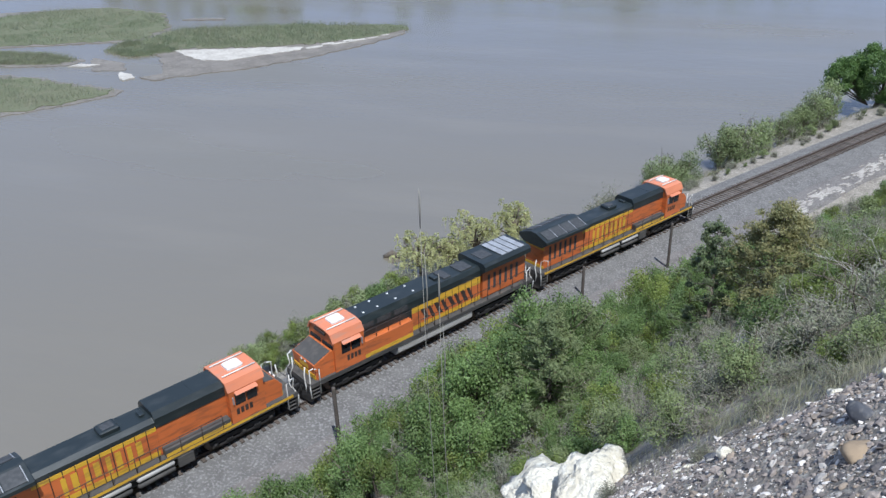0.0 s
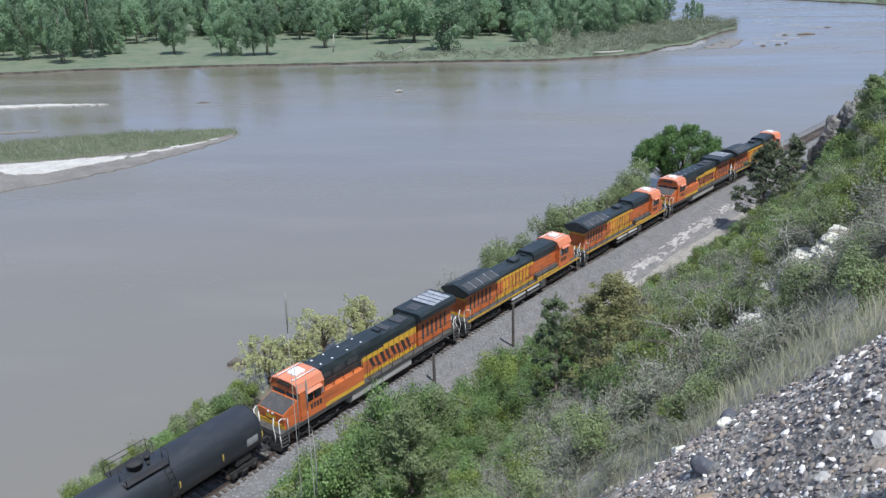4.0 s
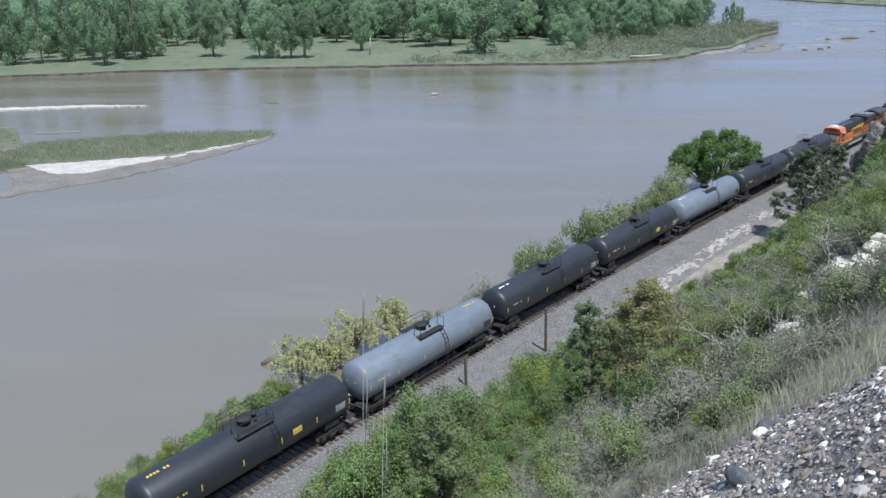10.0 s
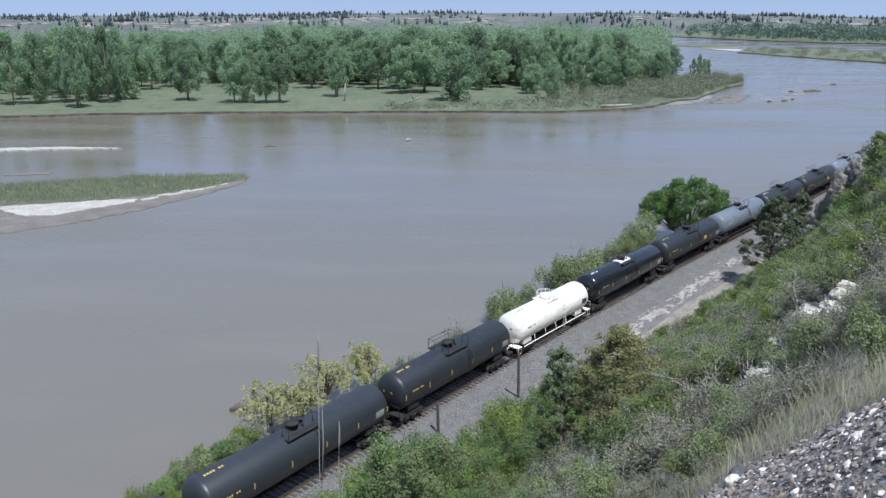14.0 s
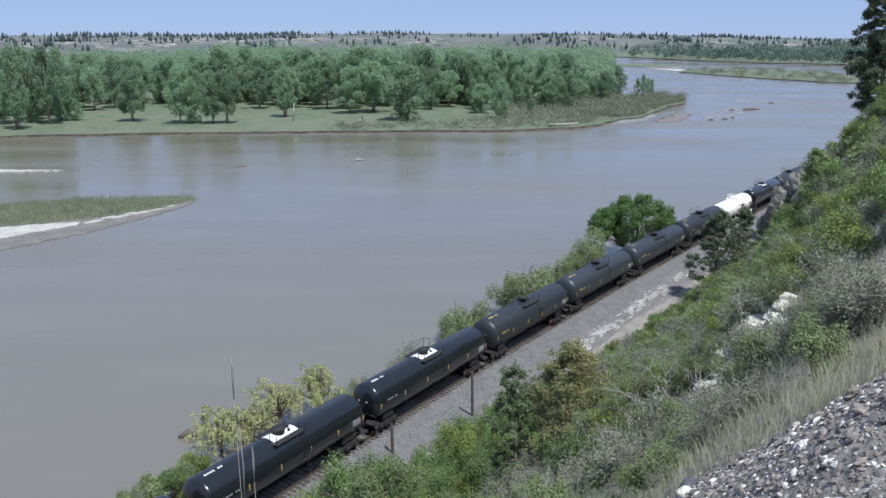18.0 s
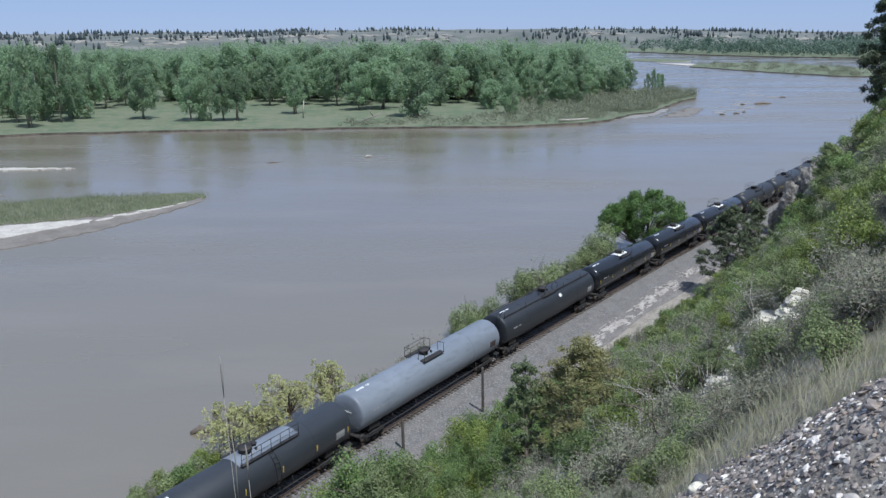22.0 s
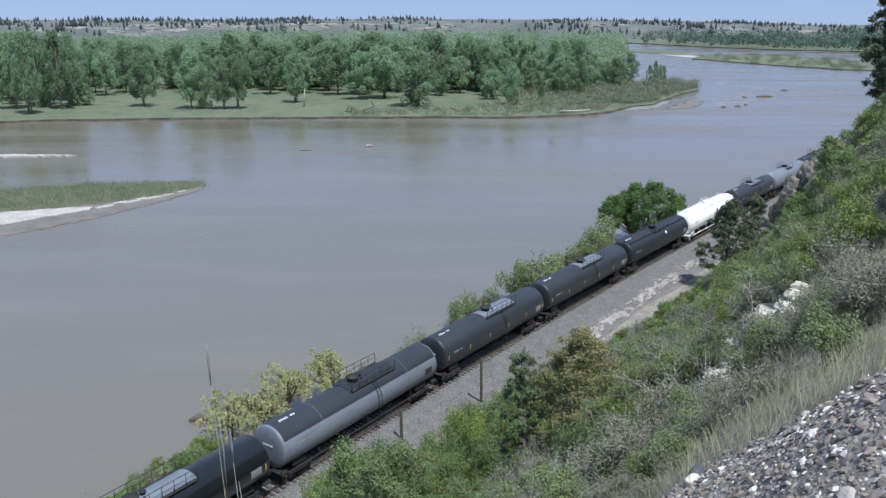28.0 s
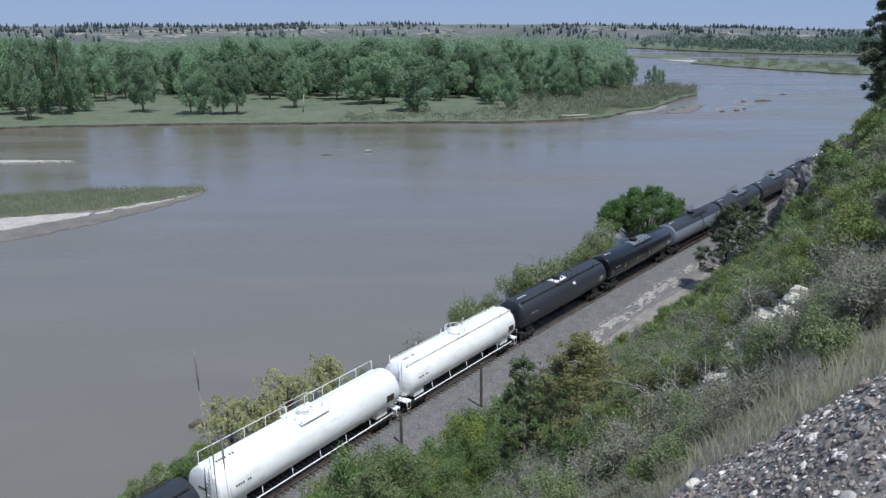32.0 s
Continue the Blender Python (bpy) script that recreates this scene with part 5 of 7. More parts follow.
def sticks(segments, r0, r1):
    """Three-sided tapering sticks from a list of (start, end)."""
    a = np.array([s[0] for s in segments], float)
    b = np.array([s[1] for s in segments], float)
    n = len(a)
    d = b - a
    d /= np.linalg.norm(d, axis=1, keepdims=True) + 1e-9
    e = np.cross(d, [0.3, 0.9, 0.2])
    e /= np.linalg.norm(e, axis=1, keepdims=True) + 1e-9
    g = np.cross(d, e)
    vs = []
    r0, r1 = np.broadcast_to(r0, n).reshape(n, 1), np.broadcast_to(r1, n).reshape(n, 1)
    for q, r in ((a, r0), (b, r1)):
        for t in (0, 2.094, 4.189):
            vs.append(q + r * (math.cos(t) * e + math.sin(t) * g))
    v = np.stack(vs, 1).reshape(-1, 3)
    k = np.arange(n)[:, None] * 6
    f = np.concatenate([k + np.array([0, 1, 4, 3]), k + np.array([1, 2, 5, 4]), k + np.array([2, 0, 3, 5])])
    return v, f


def branch_tree(rnd, base, tip, r, spread, depth, out, ratio=0.68):
    """Forking limbs as (start, end, r0, r1), and the twig ends."""
    mid = (Vector(base) + Vector(tip)) / 2 + Vector(rnd.normal(size=3)) * spread * 0.12 * (Vector(tip) - Vector(base)).length
    out.append((tuple(base), tuple(mid), r, r * 0.85))
    out.append((tuple(mid), tuple(tip), r * 0.85, r * 0.7))
    ends = [tuple(tip)]
    if depth:
        ln = (Vector(tip) - Vector(base)).length * ratio
        for _ in range(3 if depth > 1 else 2):
            d = (Vector(tip) - Vector(base)).normalized() + Vector(rnd.normal(size=3)) * spread
            d.z = d.z * 0.8 + 0.12
            ends += branch_tree(rnd, tip, tuple(Vector(tip) + d.normalized() * ln * rnd.uniform(0.7, 1.2)), r * 0.6, spread, depth - 1, out, ratio)
    return ends


def limbs_mesh(name, limbs, material):
    b = Build()
    for p0, p1, r0, r1 in limbs:
        b.rod([p0, p1], [r0, r1], 6 if r0 > 0.05 else 4)
    return b.mesh(name, material)


def shrub_meshes(kind, seed, fine=True):
    """Foliage and stems of a shrub about 2 m across, standing at the origin."""
    rnd = np.random.RandomState(seed)
    if kind in ("green", "yellow", "olive"):
        clumps = []
        for _ in range(13):
            a, d = rnd.uniform(0, 6.28), rnd.uniform(0, 0.8)
            z = rnd.uniform(0.5, 1.45) * (1 - 0.35 * d)
            clumps.append((d * math.cos(a), d * math.sin(a), z, rnd.uniform(0.20, 0.48), rnd.uniform(0.2, 0.44)))
        v, f = leaf_quads(clump_points(5200 if fine else 2200, clumps, rnd, 0.4), 0.039 if fine else 0.064, rnd, loose=0.7)
        leaves = fast_mesh("foliage", v, f, {"green": LEAF, "yellow": LEAF_Y, "olive": LEAF_D}[kind])
        seg = [((rnd.normal() * 0.08, rnd.normal() * 0.08, -0.25), (c[0], c[1], c[2] + c[4] * 0.4)) for c in clumps]
        seg += [((c[0] * 0.6, c[1] * 0.6, c[2] * 0.6), tuple(np.array(c[:3]) + rnd.normal(size=3) * 0.2)) for c in clumps for _ in range(3)]
        v, f = sticks(seg, 0.022, 0.008)
        return leaves, fast_mesh("woody_base", v, f, BARK)
    seg = []
    ends = []
    for _ in range(26):
        a = rnd.uniform(0, 6.28)
        d = Vector((math.cos(a) * rnd.uniform(0.2, 0.9), math.sin(a) * rnd.uniform(0.2, 0.9), rnd.uniform(0.5, 1.2)))
        p0 = Vector((0, 0, -0.2))
        p1 = d * rnd.uniform(0.4, 0.7)
        seg.append((tuple(p0), tuple(p1)))
        for _ in range(6):
            q = p1 + Vector(rnd.normal(size=3)) * 0.28 + Vector((0, 0, 0.12))
            seg.append((tuple(p1), tuple(q)))
            ends.append(tuple(q))
            for _ in range(3):
                w = q + Vector(rnd.normal(size=3)) * 0.15 + Vector((0, 0, 0.06))
                seg.append((tuple(q), tuple(w)))
                ends.append(tuple(w))
    v, f = sticks(seg, 0.009, 0.004)
    stems = fast_mesh("woody_base", v, f, TWIG)
    ends = np.array(ends)
    n = 2000 if kind == "sage" else 700
    v, f = leaf_quads(ends[rnd.randint(len(ends), size=n)] + rnd.normal(size=(n, 3)) * 0.09, 0.045, rnd)
    return fast_mesh("foliage", v, f, SAGE if kind == "sage" else LEAF_D), stems


SHRUB_LABELS = {"green": "leafy fresh green shrub on the slope", "yellow": "yellow green leafy shrub on the slope",
                "olive": "dull olive green shrub on the slope", "sage": "grey green sagebrush on the dry slope",
                "bare": "bare grey twiggy shrub with few leaves"}
SHRUB_NAMES = {"green": "leafy_shrub", "yellow": "golden_shrub", "olive": "olive_shrub", "sage": "sagebrush", "bare": "twiggy_shrub"}
SHRUBS = {}


def shrub_prototypes():
    for kind, count in (("green", 4), ("yellow", 3), ("olive", 3), ("sage", 3), ("bare", 3)):
        SHRUBS[kind] = [shrub_meshes(kind, 100 * len(SHRUBS) + i) for i in range(count)]
    for kind in ("green", "yellow", "olive"):
        SHRUBS["far " + kind] = [shrub_meshes(kind, 700 + 10 * len(SHRUBS) + i, False) for i in range(3)]


def bare_place(x, y):
    """Stony openings in the scrub."""
    s, o = along(x, y)
    s, o = float(s[0]), float(o[0])
    return ((s + 5.6) / 3.2) ** 2 + ((o - 31.5) / 1.25) ** 2 < 1 or ((s + 6.0) / 1.6) ** 2 + ((o - 29.2) / 0.75) ** 2 < 1 or ((s + 8.0) / 1.3) ** 2 + ((o - 30.1) / 0.6) ** 2 < 1 or ((s + 5.2) / 2.8) ** 2 + ((o - 32.6) / 1.1) ** 2 < 1


def put_shrub(kind, x, y, size, rnd, tall=1.0, z=None):
    if bare_place(x, y):
        return
    stock = SHRUBS.get("far " + kind, SHRUBS[kind]) if math.hypot(x, y) > 52 and size < 1.4 else SHRUBS[kind]
    leaves, stems = stock[rnd.randrange(len(stock))]
    z = ground_z(x, y) if z is None else z
    ob = thing(SHRUB_NAMES[kind], SHRUB_LABELS[kind], "shrub", kind + " shrubs on the bluff", at=pose(x, y, z - 0.05, rnd.uniform(-8, 8), rnd.uniform(-8, 8), rnd.uniform(0, 360)))
    ob.scale = (size, size * rnd.uniform(0.85, 1.15), size * tall)
    part("foliage", leaves, None, ob)
    part("woody_base", stems, None, ob)


def gravel_edge(o):
    """Where along the track the gravel ends and the scrub begins."""
    return -16.7 - 0.42 * (o - 25.4) - 0.5 * np.maximum(0, o - 31.5)


def scatter_shrubs():
    rnd = random.Random(21)
    # dense leafy belt at the foot of the slope, then mixed scrub up the slope
    spots = []
    for s in np.arange(-24, 100, 1.75):
        for o in np.arange(7.4, 37, 1.75):
            spots.append((s + rnd.uniform(-0.8, 0.8), o + rnd.uniform(-0.8, 0.8)))
    for s, o in spots:
        q = track(s, o)
        n = float(rough_noise(q.x, q.y, 6.0))
        foot = 6.8 + 1.3 * float(smooth(20, 36, s)) + 1.4 * float(smooth(42, 50, s)) + 2.9 * float(smooth(50, 54, s))
        if o < foot + rnd.uniform(0, 0.8):
            continue
        if s < gravel_edge(o) + 0.6 + rnd.uniform(-0.4, 0.5) and o > 18.5:
            continue
        if s < -14.3 and 20.5 < o < 26.5 or 60 < s < 73 and o < 15:
            continue
        if s > 26 and o > 15 and rnd.random() < 0.12:
            continue
        if s > 97 and o < 13 or 97 < s < 108 and o < 17:
            continue
        u = rnd.random()
        if -1.5 < s < 6.5 and 17.2 < o < 22.5:
            if u < 0.5:
                put_shrub("sage" if u < 0.35 else "bare", q.x, q.y, rnd.uniform(0.5, 0.75), rnd)
            continue
        if s < 26 and o < 15.5:
            if u < 0.16:
                continue
            kind = "green" if u < 0.78 else ("yellow" if u < 0.9 else "bare")
            put_shrub(kind, q.x, q.y, rnd.uniform(1.1, 1.75), rnd, rnd.uniform(1.0, 1.45))
        elif s < -4 and o > 27:
            if u < 0.2:
                continue
            kind = "sage" if u < 0.62 else "bare" if u < 0.70 and s > -9 else "olive" if u < 0.9 else "yellow"
            put_shrub(kind, q.x, q.y, rnd.uniform(0.45, 0.8) if o > 30 and s < -9 else rnd.uniform(0.7, 1.15), rnd)
        elif s < 12 and o > 20:
            if u < (0.3 if o > 27 else 0.12):
                continue
            kind = "bare" if u < 0.36 else "sage" if u < 0.52 else "olive" if u < 0.8 else "yellow" if u < 0.92 else "green"
            put_shrub(kind, q.x, q.y, rnd.uniform(0.8, 1.35) if o < 26 else rnd.uniform(0.7, 1.2), rnd)
            if rnd.random() < 0.6:
                d = track(s + rnd.uniform(-0.9, 0.9), o + rnd.uniform(-0.9, 0.9))
                put_shrub(rnd.choice(("sage", "olive", "sage", "bare")), d.x, d.y, rnd.uniform(0.45, 0.8), rnd)
        elif s < 26:
            if u < 0.15:
                continue
            kind = "green" if u < 0.3 + 0.4 * n else "olive" if u < 0.7 else "yellow" if u < 0.84 else "sage" if u < 0.93 else "bare"
            put_shrub(kind, q.x, q.y, rnd.uniform(0.9, 1.35), rnd)
        else:
            if u < 0.2 or (o > 27 and u < 0.3):
                continue
            kind = "olive" if u < 0.44 else "sage" if u < 0.56 else "yellow" if u < 0.79 else "green" if u < 0.93 else "bare"
            put_shrub(kind, q.x, q.y, rnd.uniform(0.85, 1.45) if s < 78 else rnd.uniform(0.55, 0.9), rnd)
    for s in np.arange(-19, 21, 1.9):
        q = track(s + rnd.uniform(-0.6, 0.6), 7.5 + rnd.uniform(-0.5, 0.6))
        put_shrub(rnd.choice(("green", "green", "green", "yellow")), q.x, q.y, rnd.uniform(1.5, 2.1), rnd, rnd.uniform(1.1, 1.5))
    for _ in range(42):
        s, o = rnd.uniform(-10, 22), rnd.uniform(30, 36)
        q = track(s, o)
        put_shrub(rnd.choice(("sage", "olive", "yellow", "yellow", "green", "bare")), q.x, q.y, rnd.uniform(0.5, 1.05), rnd)
    for _ in range(80):
        s, o = rnd.uniform(-9, 8), rnd.uniform(26.3, 31.5)
        q = track(s, o)
        put_shrub(rnd.choice(("sage", "olive", "olive", "yellow", "bare")), q.x, q.y, rnd.uniform(0.4, 0.85), rnd)
    for _ in range(75):
        s, o = rnd.uniform(-18.5, -8), rnd.uniform(26.5, 34)
        q = track(s, o)
        if s > gravel_edge(o) + 0.5:
            put_shrub(rnd.choice(("sage", "bare", "sage", "olive")), q.x, q.y, rnd.uniform(0.4, 0.7), rnd)
    for s, o, size, kind in ((-7.5, 33.3, 1.25, "yellow"), (-6.2, 34.4, 1.2, "green"), (-8.6, 34.8, 1.0, "yellow"), (3, 33.5, 1.3, "yellow"), (6, 32.5, 1.2, "yellow"), (-25.2, 34.2, 0.28, "sage"),
                             (-24.8, 34.6, 0.26, "olive"), (-25.7, 34.5, 0.24, "sage"), (-19.4, 29.4, 0.3, "sage"), (-18.2, 26.8, 0.35, "sage"), (-17.3, 24.6, 0.4, "sage")):
        q = track(s, o)
        put_shrub(kind, q.x, q.y, size, rnd)
    for _ in range(34):
        s, o = rnd.uniform(-15.5, -5), rnd.uniform(14.5, 21)
        q = track(s, o)
        put_shrub(rnd.choice(("green", "olive", "sage", "green", "bare")), q.x, q.y, rnd.uniform(0.6, 1.1), rnd)
    for _ in range(22):
        q = track(rnd.uniform(-15, -11), rnd.uniform(15, 20.5))
        put_shrub(rnd.choice(("green", "sage", "olive", "sage")), q.x, q.y, rnd.uniform(0.5, 0.9), rnd)
    for _ in range(9):
        put_shrub(rnd.choice(("green", "olive", "sage")), rnd.uniform(-4.4, -2.0), rnd.uniform(30.9, 32.2), rnd.uniform(0.55, 0.8), rnd)
    # tall thicket on the hump above the track
    for _ in range(30):
        s, o = rnd.uniform(-12, 4.5), rnd.uniform(8.8, 14)
        q = track(s, o)
        put_shrub(rnd.choice(("green", "green", "olive", "green", "yellow")), q.x, q.y, rnd.uniform(1.6, 2.1) * (1 - 0.03 * abs(s + 3)), rnd, rnd.uniform(1.25, 1.5))
    for _ in range(24):
        s, o = rnd.uniform(-13, 3.5), rnd.uniform(6.0, 9.0)
        q = track(s, o)
        put_shrub(rnd.choice(("green", "green", "green", "yellow", "olive")), q.x, q.y, rnd.uniform(1.75, 2.15) * (1 - 0.025 * abs(s + 3)), rnd, rnd.uniform(1.3, 1.55))
    for _ in range(26):
        q = track(rnd.uniform(-22, -9), rnd.uniform(5.4, 9.0))
        put_shrub(rnd.choice(("green", "green", "yellow", "green", "olive")), q.x, q.y, rnd.uniform(1.2, 1.7), rnd, rnd.uniform(1.0, 1.3))
    for k in range(13):
        q = track(-8 + 1.15 * k + rnd.uniform(-0.4, 0.4), rnd.uniform(5.3, 6.8))
        put_shrub(rnd.choice(("green", "green", "yellow", "olive")), q.x, q.y, rnd.uniform(1.5, 1.85), rnd, rnd.uniform(1.2, 1.5))
    for k in range(12):
        q = track(-11.5 + 1.7 * (k % 4) + rnd.uniform(-0.4, 0.4), 11.8 + 1.9 * (k // 4) + rnd.uniform(-0.4, 0.4))
        put_shrub(rnd.choice(("green", "green", "green", "yellow")), q.x, q.y, rnd.uniform(1.5, 1.9), rnd, rnd.uniform(1.1, 1.35))
    # low brown scrub between the service strip and the slope
    for _ in range(150):
        s = rnd.uniform(38, 90)
        q = track(s, rnd.uniform(7.6 if s < 50 else 8.8, 12.6))
        put_shrub(rnd.choice(("bare", "bare", "bare", "sage", "olive")), q.x, q.y, rnd.uniform(0.3, 0.65), rnd)
    for _ in range(12):
        q = track(rnd.uniform(77, 95), rnd.uniform(9.6, 12.6))
        put_shrub(rnd.choice(("olive", "olive", "green", "sage")), q.x, q.y, rnd.uniform(0.8, 1.2), rnd)
    # low grey brush along the river side of the track
    for _ in range(70):
        q = rail_at(rnd.uniform(22, 118), rnd.uniform(-6.2, -3.5))
        put_shrub(rnd.choice(("bare", "sage", "bare", "olive")), q.x, q.y, rnd.uniform(0.35, 0.8), rnd)
    # brush between the broad tree and the track, and one low green bush past it
    for _ in range(26):
        x = rnd.uniform(31.5, 38.5)
        put_shrub(rnd.choice(("bare", "bare", "sage")), x, 117.5 + (x - 31.5) * 0.95 + rnd.gauss(0, 0.6), rnd.uniform(0.6, 1.1), rnd, 0.9, -1.0)
    for x, y, size in ((39.2, 126.0, 1.5), (40.2, 126.8, 1.3), (38.4, 125.4, 1.1)):
        put_shrub("olive", x, y, size, rnd, 0.75, -1.0)
    # riverside
    for k in range(46):
        f = (k + rnd.uniform(-0.5, 0.5)) / 45
        put_shrub(rnd.choice(("green", "olive", "olive", "sage", "yellow")), -26.6 + 7.6 * f + rnd.gauss(0, 0.45), 40.6 + 15.4 * f + rnd.gauss(0, 0.4), rnd.uniform(0.85, 1.3), rnd, rnd.uniform(0.8, 1.1), -2.3)
    for s, o, size, kind in ((55, -8.3, 2.2, "olive"), (58, -8.6, 2.3, "olive"), (52.5, -8.2, 2.0, "olive"), (61.5, -8.2, 1.7, "bare"), (64, -7.6, 1.6, "olive"), (67, -7.6, 1.8, "olive"),
                             (70, -7.4, 2.0, "olive"), (73.5, -7.6, 2.3, "olive"), (42, -8.3, 2.0, "olive"), (44.5, -8.4, 1.8, "olive"), (39.8, -8.0, 1.5, "olive"), (33.5, -8.2, 1.4, "sage"),
                             (31.5, -8.6, 1.2, "sage"), (4, -9.8, 2.0, "yellow"), (1.5, -9.6, 1.8, "green"), (-1, -9.4, 1.9, "green"), (-3.5, -9.0, 1.7, "olive"), (-6, -9.0, 1.7, "green"),
                             (-9, -9.2, 1.8, "sage"), (-12, -9, 1.7, "sage"), (-15, -9, 1.6, "olive"), (-18, -9.2, 1.8, "green"), (22, -8.5, 1.2, "green"), (25, -8.3, 1.1, "olive"),
                             (8, -8.8, 1.5, "green"), (94, -6.8, 1.6, "green"), (97, -6.6, 1.4, "olive"), (90, -6.2, 1.1, "bare"), (86, -5.8, 1.0, "bare")):
        if s > 9:
            q = rail_at(s, o - 0.6)
            put_shrub(kind, q.x, q.y, size * 1.42, rnd, 1.15)
            if rnd.random() < 0.4:
                put_shrub("bare", q.x + 0.8, q.y + 0.6, size * 1.2, rnd, 1.3)
        else:
            q = track(s, o)
            put_shrub(kind, q.x, q.y, size * 0.62, rnd)


def pine(x, y, height, width, seed, leaf=None, z=None, n=46, tuft=0.3, card=0.05, slim=4.0, count=9000, low=0.12, label="dark green pine on the slope"):
    """A pine: uneven whorls of branches that turn up at their ends, with tufts of needles."""
    leaf = leaf or NEEDLE
    rnd = np.random.RandomState(seed)
    z = ground_z(x, y) if z is None else z
    t = thing("pine_tree", label, "tree", at=pose(x, y, z, 0, 0, rnd.uniform(0, 360)))
    limbs = []
    bend = rnd.normal(size=2) * 0.03 * height
    axis = lambda h: (bend[0] * (h / height) ** 2, bend[1] * (h / height) ** 2, h)
    for k in range(6):
        h0, h1 = height * k / 6 - (0.3 if k == 0 else 0), height * (k + 1) / 6
        limbs.append((axis(h0), axis(h1), 0.018 * height * (1 - k / 6.4), 0.018 * height * (1 - (k + 1) / 6.4)))
    tufts = []
    for k in range(n):
        u = (k + rnd.uniform(-0.4, 0.4)) / n
        h = height * (low + (0.97 - low) * u)
        reach = width * 0.5 * (1.02 - u) ** 0.8 * rnd.choice((0.55, 0.8, 1.0, 1.15)) * min(1, 0.6 + 2.2 * u) + 0.12 * width * 0.3
        a = k * 2.4 + rnd.normal() * 0.4
        p0 = np.array(axis(h))
        out = np.array([math.cos(a), math.sin(a), 0.0])
        p1 = p0 + out * reach * 0.6 + np.array([0, 0, reach * rnd.uniform(-0.12, 0.12)])
        p2 = p1 + out * reach * 0.4 + np.array([0, 0, reach * rnd.uniform(0.15, 0.4)])
        limbs.append((tuple(p0), tuple(p1), 0.004 * height, 0.0028 * height))
        limbs.append((tuple(p1), tuple(p2), 0.0028 * height, 0.001 * height))
        for q in (0.45, 0.75, 1.0, 1.0):
            c = p1 + (p2 - p1) * (q * 1.6 - 0.6) if q > 0.5 else p0 + (p1 - p0) * 0.75
            w = tuft * rnd.uniform(0.7, 1.25)
            c = c + rnd.normal(size=3) * tuft * 0.5
            tufts.append((c[0], c[1], c[2] + 0.3 * w, w, w * 0.75))
    tufts.append((*axis(height), tuft * 0.5, tuft * 1.4))
    part("trunk", limbs_mesh("trunk", limbs, BARK), BARK, t, "trunk and branches")
    v, f = leaf_quads(clump_points(count, tufts, rnd, 0.1), card, rnd, up=0.5, long=slim, loose=0.9)
    part("needle_foliage", fast_mesh("needle_foliage", v, f, leaf), leaf, t)
    return t


def weeping_willow(x, y, height, width, seed):
    """A willow: dark arching limbs with thin hanging shoots, open between them."""
    rnd = np.random.RandomState(seed)
    t = thing("willow", "yellow green willow with open weeping crown on the river bank", "tree", at=pose(x, y, -2.7, 0, 0, rnd.uniform(0, 360)))
    limbs, tips = [], []
    for k in range(17):
        a = k * 2.4 + rnd.normal() * 0.3
        d = width * 0.5 * math.sqrt((k + 0.6) / 17) * rnd.uniform(0.8, 1.1)
        h = height * rnd.uniform(0.45, 0.98) * (1 - 0.5 * (d / width) ** 2)
        p0 = np.array([0.0, 0.0, height * 0.12])
        p1 = np.array([d * 0.4 * math.cos(a), d * 0.4 * math.sin(a), h * 0.7])
        p2 = np.array([d * 0.85 * math.cos(a), d * 0.85 * math.sin(a), h])
        limbs += [(tuple(p0), tuple(p1), 0.10, 0.07), (tuple(p1), tuple(p2), 0.07, 0.04)]
        for _ in range(5):
            q = p2 + rnd.normal(size=3) * np.array([0.13, 0.13, 0.06]) * width
            limbs.append((tuple(p1 + (p2 - p1) * rnd.uniform(0.4, 1.0)), tuple(q), 0.03, 0.010))
            tips.append(q)
    limbs.append(((0, 0, -0.4), (0, 0, height * 0.14), 0.2, 0.16))
    pts, out = [], []
    for q in tips:
        for _ in range(6):
            a = rnd.uniform(0, 6.28)
            r = rnd.uniform(0.15, 0.5)
            drop = rnd.uniform(0.3, 1.3)
            for u in np.linspace(0, 1, 11):
                pts.append(q + np.array([r * math.cos(a) * math.sqrt(u), r * math.sin(a) * math.sqrt(u), 0.18 * math.sin(3 * u) - drop * u * u]) + rnd.normal(size=3) * 0.03)
                out.append((math.cos(a), math.sin(a), 0.5))
    v, f = leaf_quads((np.array(pts), np.array(out)), 0.095, rnd, long=2.2, loose=0.8)
    part("trunk", limbs_mesh("trunk", limbs, BARK), BARK, t, "dark arching limbs")
    part("crown", fast_mesh("crown", v, f, WILLOW), WILLOW, t)


